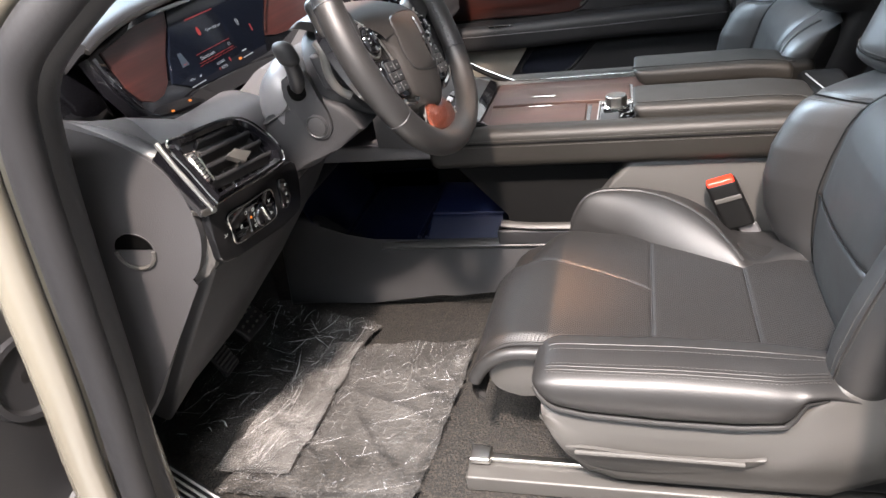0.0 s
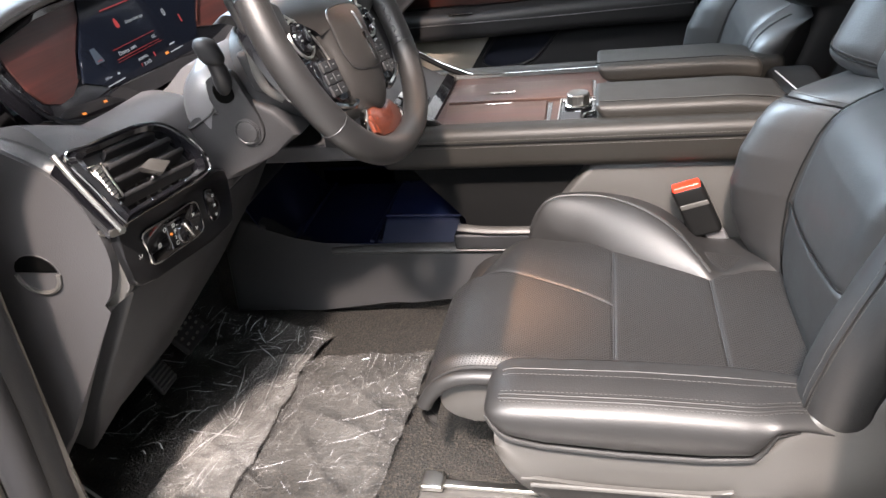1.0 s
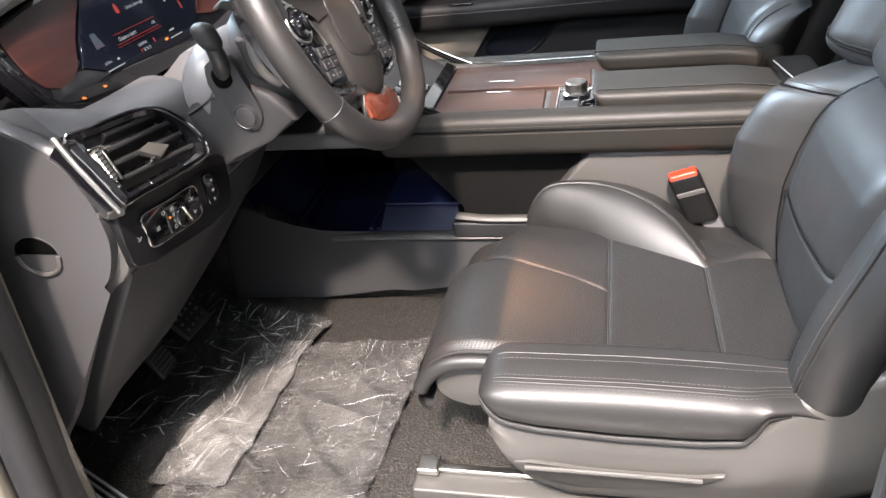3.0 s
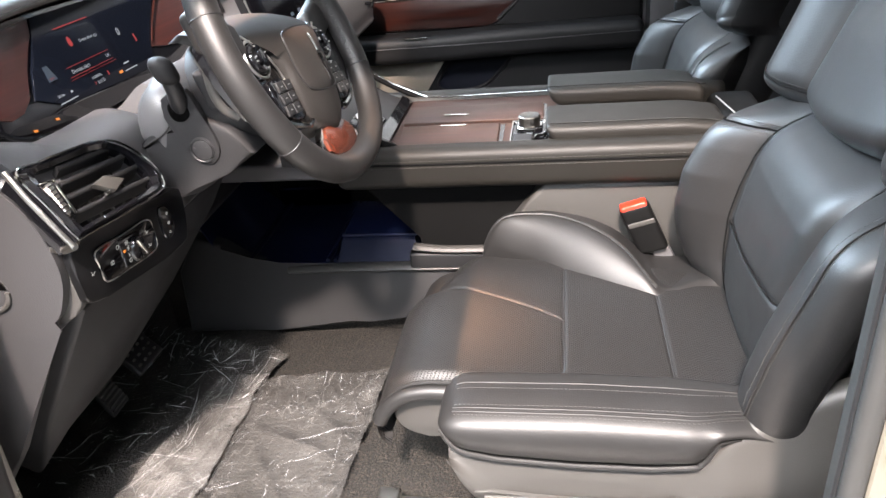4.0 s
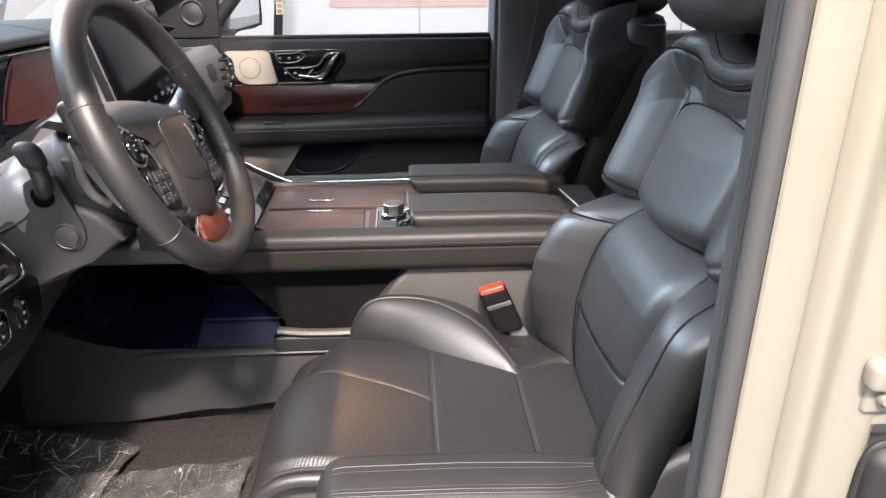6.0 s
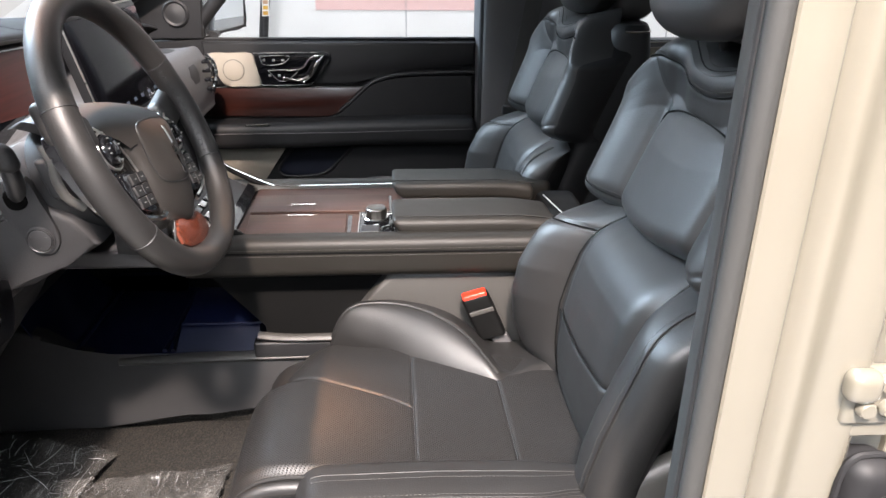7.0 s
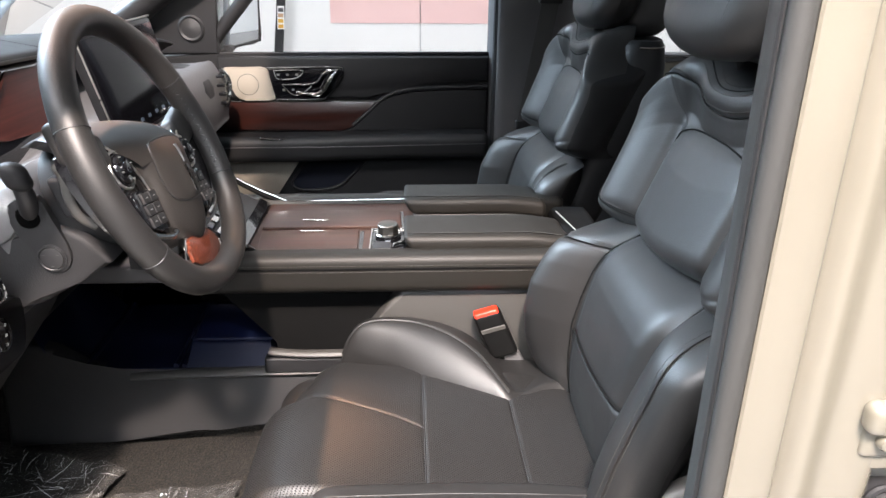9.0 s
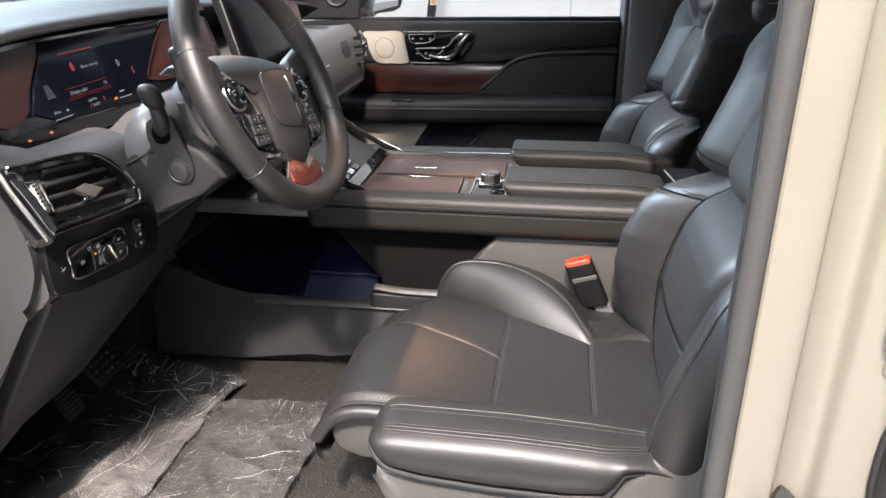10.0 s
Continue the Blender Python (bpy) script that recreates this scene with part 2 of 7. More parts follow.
def soft(size, r, n=(4, 4, 2), f=None):
    """A box with rounded edges, centred on the origin; f maps each local point to its place."""
    hx, hy, hz = (s / 2 for s in size)
    r = min(r, hx * 0.98, hy * 0.98, hz * 0.98)
    hs = (hx, hy, hz)
    axes = [samples(h, r, k) for h, k in zip(hs, n)]
    bm = bmesh.new()
    seen = {}

    def vert(c):
        key = tuple(round(v, 6) for v in c)
        if key not in seen:
            q = [max(-(h - r), min(h - r, v)) for v, h in zip(c, hs)]
            d = Vector([a - b for a, b in zip(c, q)])
            p = Vector(q) + (d.normalized() * r if d.length > 0 else d)
            seen[key] = bm.verts.new(f(p) if f else p)
        return seen[key]

    for k in range(3):
        a, b = (k + 1) % 3, (k + 2) % 3
        for side in (-1, 1):
            for i in range(len(axes[a]) - 1):
                for j in range(len(axes[b]) - 1):
                    loop = []
                    for u, v in ((i, j), (i + 1, j), (i + 1, j + 1), (i, j + 1)):
                        c = [0, 0, 0]
                        c[k], c[a], c[b] = side * hs[k], axes[a][u], axes[b][v]
                        loop.append(vert(c))
                    bm.faces.new(loop if side > 0 else loop[::-1])
    return bm


def block(x0, x1, y0, y1, z0, z1, r=0.004, n=(1, 1, 1)):
    c = Vector(((x0 + x1) / 2, (y0 + y1) / 2, (z0 + z1) / 2))
    return soft((abs(x1 - x0), abs(y1 - y0), abs(z1 - z0)), r, n, lambda p: p + c)


def curve(points, n=6, closed=False):
    """A smooth line through the points."""
    pts = [Vector(p) for p in points]
    out = []
    last = len(pts) if closed else len(pts) - 1
    for i in range(last):
        if closed:
            a, b, c, d = (pts[(i + k) % len(pts)] for k in (-1, 0, 1, 2))
        else:
            b, c = pts[i], pts[i + 1]
            a = pts[i - 1] if i else b * 2 - c
            d = pts[i + 2] if i + 2 < len(pts) else c * 2 - b
        for k in range(n):
            t = k / n
            out.append(0.5 * (2 * b + (c - a) * t + (2 * a - 5 * b + 4 * c - d) * t * t + (3 * b - a - 3 * c + d) * t ** 3))
    if not closed:
        out.append(pts[-1])
    return out


def tube(points, r, closed=False, sides=8, flat=1.0, up=(0, 0, 1)):
    """A bar of round (or flattened) section along the points."""
    pts = [Vector(p) for p in points]
    bm = bmesh.new()
    rings = []
    for i, p in enumerate(pts):
        a = pts[i - 1] if i or closed else p
        b = pts[(i + 1) % len(pts)] if i + 1 < len(pts) or closed else p
        t = (b - a).normalized()
        s = t.cross(Vector(up))
        s = s.normalized() if s.length > 1e-4 else t.orthogonal().normalized()
        w = s.cross(t)
        rad = r(i / (len(pts) - 1)) if callable(r) else r
        rings.append([bm.verts.new(p + s * math.cos(q) * rad + w * math.sin(q) * rad * flat) for q in (2 * math.pi * k / sides for k in range(sides))])
    for i in range(len(rings) - (0 if closed else 1)):
        a, b = rings[i], rings[(i + 1) % len(rings)]
        for k in range(sides):
            bm.faces.new((a[k], a[(k + 1) % sides], b[(k + 1) % sides], b[k]))
    if not closed:
        bm.faces.new(rings[0]), bm.faces.new(rings[-1])
    return bm


def plate(outline, f, depth, bevel=0.003, segments=2):
    """A flat outline given as (a, b), thick by depth; f maps (a, b, h) to its place, h from 0 to depth."""
    bm = bmesh.new()
    low = [bm.verts.new(f(a, b, 0)) for a, b in outline]
    high = [bm.verts.new(f(a, b, depth)) for a, b in outline]
    bm.faces.new(low[::-1])
    top = bm.faces.new(high)
    n = len(outline)
    for i in range(n):
        bm.faces.new((low[i], low[(i + 1) % n], high[(i + 1) % n], high[i]))
    if bevel:
        bmesh.ops.bevel(bm, geom=list(top.edges), offset=bevel, segments=segments, affect="EDGES", profile=0.5)
    return bm


def at_y(y, sign=-1):
    """A plate in the plane y, standing proud towards the driver's side (sign -1) or away (1)."""
    return lambda a, b, h: Vector((a, y + sign * h, b))



def at_z(z, sign=1):
    return lambda a, b, h: Vector((a, b, z + sign * h))


def rounded(points, n=5):
    return [(p.x, p.y) for p in curve([(a, b, 0) for a, b in points], n, closed=True)]


def loft(rings, closed=True, cap=True):
    bm = bmesh.new()
    rs = [[bm.verts.new(p) for p in ring] for ring in rings]
    for a, b in zip(rs, rs[1:]):
        n = len(a)
        for k in range(n if closed else n - 1):
            bm.faces.new((a[k], a[(k + 1) % n], b[(k + 1) % n], b[k]))
    if cap and closed:
        bm.faces.new(rs[0][::-1]), bm.faces.new(rs[-1])
    return bm


def dashes(points, r=0.00055, step=0.005, fill=0.6):
    """A row of stitches along the points."""
    bm = bmesh.new()
    pts = [Vector(p) for p in points]
    run, parts = 0.0, []
    for a, b in zip(pts, pts[1:]):
        d = b - a
        k = 0.0
        while k < d.length:
            ph = (run + k) % step
            if ph < 1e-6 or ph > step - 1e-6 or k == 0:
                pass
            s = a + d.normalized() * k
            e = a + d.normalized() * min(d.length, k + step * fill)
            parts.append((s, e))
            k += step
        run += d.length
    for s, e in parts:
        if (e - s).length < step * 0.2:
            continue
        t = (e - s).normalized()
        u = t.orthogonal().normalized()
        v = t.cross(u)
        ra = [bm.verts.new(s + (u * math.cos(q) + v * math.sin(q)) * r) for q in (0.8, 2.4, 3.9, 5.5)]
        rb = [bm.verts.new(e + (u * math.cos(q) + v * math.sin(q)) * r) for q in (0.8, 2.4, 3.9, 5.5)]
        for k in range(4):
            bm.faces.new((ra[k], ra[(k + 1) % 4], rb[(k + 1) % 4], rb[k]))
        bm.faces.new(ra[::-1]), bm.faces.new(rb)
    return bm


def smooth_step(a, b, x):
    t = max(0.0, min(1.0, (x - a) / (b - a)))
    return t * t * (3 - 2 * t)


def flat(points, n=6):
    return [(v.x, v.y) for v in curve([(a, b, 0) for a, b in points], n)]


# ---- hall round the car ----
def sheet(x0, x1, y0, y1, z0, z1, mat, name, label, category):
    return structure(name, block(x0, x1, y0, y1, z0, z1, 0.002), mat, label, category)


sheet(-60, 60, -60, 60, -0.2, 0.0, FLOORTILE, "ground", "polished grey floor of the car hall", "floor")
sheet(-7, 7, 5.2, 5.4, 0, 4.0, WHITE, "wall_north", "white painted panel wall of the hall", "wall")
sheet(-7, 7, -6.2, -6.0, 0, 4.0, GREYPAINT, "wall_south", "grey painted wall of the hall", "wall")
sheet(-7.2, -7, -6.2, 5.4, 0, 4.0, GREYPAINT, "wall_west", "grey painted wall before the car", "wall")
sheet(7, 7.2, -6.2, 5.4, 0, 4.0, WHITE, "wall_east", "white painted wall behind the car", "wall")
sheet(-7.2, 7.2, -6.2, 5.4, 4.0, 4.2, WHITE, "ceiling", "white ceiling of the car hall", "ceiling")

# ---- car body ----
body = thing("car", (0, 1.39, 0.35), "cream painted car body with its door opening and dark seals", "car")
part("floor_pan", block(-1.15, 2.4, 0.60, 2.24, 0.54, 0.60, 0.01), DARK, body, "dark steel floor pan")
part("sill", block(-0.95, 0.9, 0.46, 0.62, 0.36, 0.615, 0.03, (8, 2, 2)), CREAM, body, "cream painted door sill")
part("far_sill", block(-0.95, 2.4, 2.22, 2.38, 0.36, 0.66, 0.03), CREAM, body, "cream painted sill")
part("firewall", block(-1.22, -1.15, 0.56, 2.26, 0.5, 1.28, 0.01), DARK, body, "dark firewall behind the pedals")
part("rear_wall", block(2.4, 2.46, 0.56, 2.26, 0.4, 1.9, 0.01), DARK, body, "dark rear of the cabin")
part("roof", block(-0.25, 2.46, 0.80, 2.00, 1.88, 1.93, 0.02), CREAM, body, "cream painted roof")
part("headliner", block(-0.25, 2.40, 0.84, 1.96, 1.84, 1.872, 0.012), GREYPAINT, body, "grey cloth headliner")

# the ring of the door opening: A-pillar, roof rail, B-pillar
RING = [(-0.625, 0.60), (-0.610, 0.83), (-0.585, 1.0), (-0.562, 1.2), (-0.545, 1.32), (-0.520, 1.40), (-0.46, 1.46), (-0.30, 1.58), (-0.10, 1.73), (0.10, 1.79), (0.25, 1.79)]


def rail(points, y, r, flat, mat, name, label=""):
    return part(name, tube(curve([(x, y + 0.22 * smooth_step(1.40, 1.80, z), z) for x, z in points], 5), r, sides=12, flat=flat, up=(0, 1, 0)), mat, body, label)


rail([(x - 0.004, z) for x, z in RING], 0.515, 0.022, 0.9, RUBBER, "front_door_seal", "black rubber door seal")
rail([(x - 0.035, z - 0.01) for x, z in RING], 0.56, 0.034, 0.9, DUSK, "a_pillar_trim", "dark grey pillar trim")
rail([(x - 0.075, z + 0.015) for x, z in RING], 0.515, 0.028, 0.8, CREAM, "a_pillar", "cream painted pillar edge")
part("front_wing", plate([(-0.66, 0.40), (-0.64, 0.85), (-0.60, 1.22), (-0.58, 1.33), (-1.15, 1.24), (-1.6, 1.2), (-1.6, 0.40)], at_y(0.56, 1), 0.05, 0.01), CREAM, body, "cream painted front wing")

# B-pillar: trim, seal and cream body with its rear shut face
part("b_pillar_trim", plate(rounded([(0.300, 0.522), (0.310, 0.510), (0.334, 0.510), (0.42, 0.56), (0.46, 0.66), (0.40, 0.68), (0.335, 0.60)], 4), lambda a, b, h: Vector((a, b, 0.60 + h)), 1.24, 0), TRIM, body, "grey pillar trim")
part("rear_door_seal", tube([(0.308, 0.500, z) for z in np.linspace(0.6, 1.84, 16)], 0.010, sides=10), TRIM, body, "grey rubber door seal")
part("seal_groove", tube([(0.3005, 0.5085, z) for z in np.linspace(0.6, 1.84, 16)], 0.0035, sides=8), RUBBER, body, "black seal groove")
part("b_pillar", plate(rounded([(0.318, 0.500), (0.326, 0.490), (0.350, 0.487), (0.358, 0.497), (0.382, 0.501), (0.392, 0.486), (0.412, 0.479), (0.430, 0.481), (0.446, 0.505), (0.478, 0.510), (0.486, 0.502), (0.53, 0.500), (0.60, 0.512), (0.62, 0.56), (0.46, 0.60), (0.36, 0.56)], 4), lambda a, b, h: Vector((a, b, 0.40 + h)), 1.46, 0), CREAM, body, "cream painted centre pillar")
part("roof_rail", block(-0.1, 2.4, 0.70, 0.82, 1.80, 1.90, 0.03, (4, 1, 1)), CREAM, body, "cream painted roof rail")
part("rear_quarter", block(0.62, 2.46, 0.50, 0.60, 0.36, 1.30, 0.02), CREAM, body, "cream painted rear side")

# floor
structure("floor", block(-1.14, 2.38, 0.62, 2.22, 0.605, 0.64, 0.008, (4, 4, 1)), CARPET, "black pile carpet on the car floor", "carpet")


# ---- dashboard ----
dash = thing("dashboard", (-0.8, 1.39, 0.6), "dark grey leather dashboard with chrome air vent and wide display", "dashboard")


def knee_x(z):
    """Rear face of the dashboard's lower half at height z."""
    return -0.490 + 0.636 * (z - 1.104)


# end panel beside the door, slightly crowned
END = [(v.x, v.y) for v in curve([(-0.76, 1.322, 0), (-0.66, 1.322, 0), (-0.60, 1.313, 0), (-0.545, 1.293, 0), (-0.498, 1.262, 0), (-0.474, 1.220, 0), (-0.468, 1.165, 0), (-0.485, 1.120, 0), (-0.504, 1.098, 0)], 5)] + [(-0.640, 0.884), (-0.715, 0.790), (-0.80, 0.79), (-0.80, 1.25)]
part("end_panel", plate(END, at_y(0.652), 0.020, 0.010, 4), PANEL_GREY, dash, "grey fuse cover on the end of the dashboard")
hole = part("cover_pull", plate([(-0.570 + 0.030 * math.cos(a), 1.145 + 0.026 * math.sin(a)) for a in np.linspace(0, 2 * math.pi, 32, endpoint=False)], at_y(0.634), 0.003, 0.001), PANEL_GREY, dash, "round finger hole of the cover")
# flat black half disc paints the shade in the upper half of the hole
part("hollow", plate([(-0.570 + 0.028 * math.cos(a), 1.148 + 0.022 * math.sin(a)) for a in np.linspace(0.0, math.pi, 20)], at_y(0.632), 0.0025, 0.0005), VOID, hole, "black half disc for the shade in the finger hole")
part("hollow_lip", tube([(-0.570 + 0.028 * math.cos(a), 0.630, 1.145 + 0.025 * math.sin(a)) for a in np.linspace(math.pi, 2 * math.pi, 20)], 0.003, sides=6), HARD, hole)
# upper body: rolled edge over the end panel, flowing to the instrument hood
def upper(y, rise=0.0, nose=0.0):
    pts = curve([(-1.15, y, 1.0), (-1.15, y, 1.25), (-0.98, y, 1.315 + rise), (-0.76, y, 1.325 + rise), (-0.64, y, 1.318 + rise), (-0.56, y, 1.305 + rise * 0.6), (-0.505 + nose, y, 1.286), (-0.482 + nose, y, 1.262), (-0.470 + nose * 0.6, y, 1.23), (-0.462, y, 1.19), (-0.463, y, 1.14), (-0.488, y, 1.10), (-0.70, y, 0.96), (-1.0, y, 0.9)], 4)
    return pts


LIP = [(0.656, 1.312), (0.68, 1.304), (0.70, 1.296), (0.745, 1.277), (0.80, 1.273), (0.885, 1.272), (0.91, 1.260), (0.94, 1.243)]


def rim_line(y):
    """Section of the dashboard beside the instruments: a lip before the hollow that holds the display."""
    lip = next((a + (b - a) * (y - ya) / (yb - ya) for (ya, a), (yb, b) in zip(LIP, LIP[1:]) if y <= yb), LIP[-1][1])
    c = 0.11 * smooth_step(0.665, 0.72, y)
    rise = -0.012 * smooth_step(0.68, 0.656, y)
    pts = [(-1.15, 1.0), (-1.15, 1.25 - c), (-0.98, 1.315 + rise - c), (-0.76, 1.325 + rise - c), (-0.64, 1.318 + rise - c), (-0.58, lip - 0.35 * c), (-0.555, lip - 0.06 * c), (-0.53, lip), (-0.505, min(1.288, lip - 0.004)), (-0.482, min(1.264, lip - 0.016)), (-0.470, min(1.23, lip - 0.042)), (-0.462, 1.19), (-0.463, 1.14), (-0.488, 1.10), (-0.70, 0.96), (-1.0, 0.9)]
    return curve([(x, y, z) for x, z in pts], 5)


part("upper_body", loft([rim_line(y) for y in (0.656, 0.662, 0.67, 0.68, 0.69, 0.70, 0.71, 0.72, 0.745, 0.775, 0.81, 0.85, 0.885, 0.90, 0.92, 0.94)]), SOFT, dash, "dark grey leather dashboard top")
part("top_roll", tube(curve([(-0.80, 0.650, 1.312), (-0.66, 0.648, 1.308), (-0.57, 0.648, 1.292), (-0.515, 0.650, 1.268), (-0.490, 0.652, 1.245)], 6), 0.014, sides=12), SOFT, dash, "rolled leather edge")


def knee_at(a, b, h):
    return Vector((knee_x(b) + h * 0.85, a, b - h * 0.5))


KNEE = [(0.668, 1.098), (0.672, 0.90), (0.690, 0.79), (0.735, 0.845), (0.885, 0.832), (1.02, 0.92), (1.10, 1.03), (1.10, 1.098), (0.90, 1.100)]
part("knee_panel", plate(KNEE, lambda a, b, h: knee_at(a, b, h - 0.03), 0.034, 0.008, 3), DUSK, dash, "dark knee panel under the dashboard")
part("knee_end", plate(rounded([(-0.490, 1.184), (-0.472, 1.180), (-0.465, 1.149), (-0.467, 1.122), (-0.483, 1.102), (-0.512, 1.089), (-0.535, 1.089), (-0.535, 1.150)], 3), at_y(0.658), 0.013, 0.004), HARD, dash, "small grey corner trim")
part("cross_body", loft([upper(0.945, -0.095), upper(1.10, -0.095), upper(1.3, -0.03), upper(1.6, -0.02), upper(1.95, -0.02), upper(2.04, -0.03), upper(2.10, -0.07)]), SOFT, dash, "dark dashboard towards the passenger side")
part("underside", block(-1.1, -0.62, 0.66, 2.1, 0.93, 0.99, 0.02), DARK, dash)

# air vent
VENT = flat([(0.630, 1.208), (0.634, 1.245), (0.638, 1.281), (0.675, 1.279), (0.722, 1.274), (0.762, 1.268), (0.788, 1.257), (0.802, 1.238), (0.808, 1.214), (0.800, 1.199), (0.784, 1.193), (0.713, 1.199), (0.663, 1.205)], 4)


def vent_at(a, b, h):
    """The face of the vent leans back; h stands proud of it."""
    return Vector((-0.427 - 0.65 * (b - 1.2) + h * 0.84, a, b + h * 0.54))


def ring_of(outline, f, scale, h0, h1, mat, name, parent, label=""):
    """A frame between an outline and the same outline shrunk towards its middle."""
    ca, cb = sum(p[0] for p in outline) / len(outline), sum(p[1] for p in outline) / len(outline)
    inner = [(ca + (a - ca) * scale, cb + (b - cb) * scale) for a, b in outline]
    mid = [((a + c) / 2, (b + d) / 2) for (a, b), (c, d) in zip(outline, inner)]
    return part(name, loft([[f(a, b, h0) for a, b in outline], [f(a, b, h1) for a, b in mid], [f(a, b, h0) for a, b in inner], [f(a, b, h0 - 0.012) for a, b in inner], [f(a, b, h0 - 0.012) for a, b in outline], [f(a, b, h0) for a, b in outline]], cap=False), mat, parent, label)


vent = part("air_vent", plate(VENT, lambda a, b, h: vent_at(a, b, h - 0.030), 0.006, 0), DARK, dash, "gloss black air vent with chrome frame")
ring_of(VENT, vent_at, 0.80, 0.002, 0.006, PIANO, "vent_frame", vent, "gloss black frame")
part("chrome_line", tube([vent_at(a, b, 0.005) for a, b in VENT], 0.0016, closed=True, sides=6), CHROME, vent, "chrome outline")
for (a0, b0), (a1, b1) in (((0.690, 1.2645), (0.780, 1.2540)), ((0.677, 1.2520), (0.788, 1.2400)), ((0.669, 1.2390), (0.790, 1.2245)), ((0.662, 1.2245), (0.796, 1.2070))):
    part("vane", soft((1.0, 0.0046, 0.020), 0.0020, (8, 1, 2), lambda p, a0=a0, b0=b0, a1=a1, b1=b1: vent_at(a0 + (a1 - a0) * (p.x + 0.5), b0 + (b1 - b0) * (p.x + 0.5) + p.y + 0.30 * p.z, -0.010 + p.z)), DARK, vent, "dark grey vane")
for k in range(5):
    part("rear_vane", soft((0.0016, 0.052, 0.006), 0.0007, (1, 2, 1), lambda p, k=k: vent_at(0.690 + 0.020 * k + p.x, 1.236 + p.y - 0.12 * (0.02 * k), -0.022 + p.z)), HARD, vent)
part("vent_slider", plate([(0.705, 1.2375), (0.728, 1.2385), (0.751, 1.2245), (0.726, 1.2205)], lambda a, b, h: vent_at(a, b, h - 0.002), 0.008, 0.0015), HARD, vent, "grey slider tab")
part("slider_tip", soft((0.010, 0.003, 0.006), 0.001, (1, 1, 1), lambda p: vent_at(0.714 + p.x, 1.2235 + p.y, 0.003 + p.z)), CHROME, vent, "chrome slider tip")
CAGE = [(0.650, 1.264), (0.669, 1.261), (0.658, 1.226), (0.640, 1.229)]
part("wheel_cage", tube([vent_at(a, b, 0.003) for a, b in CAGE], 0.0018, closed=True, sides=6), CHROME, vent, "chrome cage")
part("thumb_wheel", soft((0.010, 0.032, 0.008), 0.0035, (2, 6, 2), lambda p: vent_at(0.6545 + p.x + 0.29 * p.y, 1.245 + p.y, 0.001 + p.z)), SATIN, vent, "bright thumb wheel")
for k in range(7):
    q = 0.0042 * (k - 3)
    part("wheel_rib", soft((0.0106, 0.0014, 0.0016), 0.0005, (1, 1, 1), lambda p, q=q: vent_at(0.6545 + p.x + 0.29 * q, 1.245 + q + p.y, 0.0052 + p.z)), DARK, vent)
# chrome blade and black wedge between vent and end panel
part("vent_wedge", plate([(-0.482, 1.285), (-0.432, 1.212), (-0.440, 1.198), (-0.480, 1.198), (-0.505, 1.262)], at_y(0.644), 0.010, 0.003), PIANO, dash, "gloss black wedge")
part("vent_blade", tube(curve([(-0.486, 0.634, 1.287), (-0.470, 0.630, 1.262), (-0.450, 0.627, 1.232), (-0.434, 0.627, 1.204)], 6), 0.0032, sides=8), SATIN, dash, "chrome blade")
part("vent_foot", tube([(-0.434, 0.628, 1.204), (-0.452, 0.634, 1.196), (-0.482, 0.640, 1.196)], 0.0045, sides=8), SATIN, dash, "bright trim foot")

# light switch panel
def sw_at(a, b, h):
    return Vector((-0.4555 + 0.10 * (b - 1.14) + 0.09 * (a - 0.70) + h, a, b))


part("switch_strip", plate(rounded([(0.642, 1.196), (0.643, 1.139), (0.652, 1.116), (0.70, 1.106), (0.832, 1.090), (0.850, 1.112), (0.850, 1.168), (0.80, 1.178), (0.70, 1.192)], 3), lambda a, b, h: sw_at(a, b, h - 0.006), 0.010, 0.003), STRIP, dash, "dark switch strip")
PANEL = rounded([(0.672, 1.173), (0.72, 1.168), (0.769, 1.163), (0.775, 1.142), (0.773, 1.119), (0.72, 1.123), (0.678, 1.129), (0.673, 1.150)], 4)
switch = part("light_switch", plate(PANEL, lambda a, b, h: sw_at(a, b, h + 0.003), 0.005, 0.002), PIANO, dash, "gloss black light switch panel")
part("chrome_edge", tube([sw_at(a, b, 0.007) for a, b in PANEL], 0.0010, closed=True, sides=6), SATIN, switch)
part("knob_plate", plate([(0.707, 1.166), (0.745, 1.160), (0.744, 1.123), (0.711, 1.128)], lambda a, b, h: sw_at(a, b, h + 0.007), 0.003, 0.001), PIANO, switch, "square black knob plate")
part("rotary_knob", plate([(0.732 + 0.013 * math.cos(a), 1.143 + 0.016 * math.sin(a)) for a in np.linspace(0, 2 * math.pi, 24, endpoint=False)], lambda a, b, h: sw_at(a, b, h + 0.009), 0.008, 0.003), PIANO, switch, "round black rotary knob")
part("knob_bar", soft((0.006, 0.004, 0.026), 0.0015, (1, 1, 2), lambda p: sw_at(0.734 + p.y - 0.5 * p.z, 1.144 + p.z, 0.018 + p.x)), CHROME, switch, "chrome knob bar")
MARKS = glow("white_symbols", (1.0, 0.98, 0.92), 0.38)
AMBER = glow("amber_light", (1.0, 0.30, 0.05), 1.0)


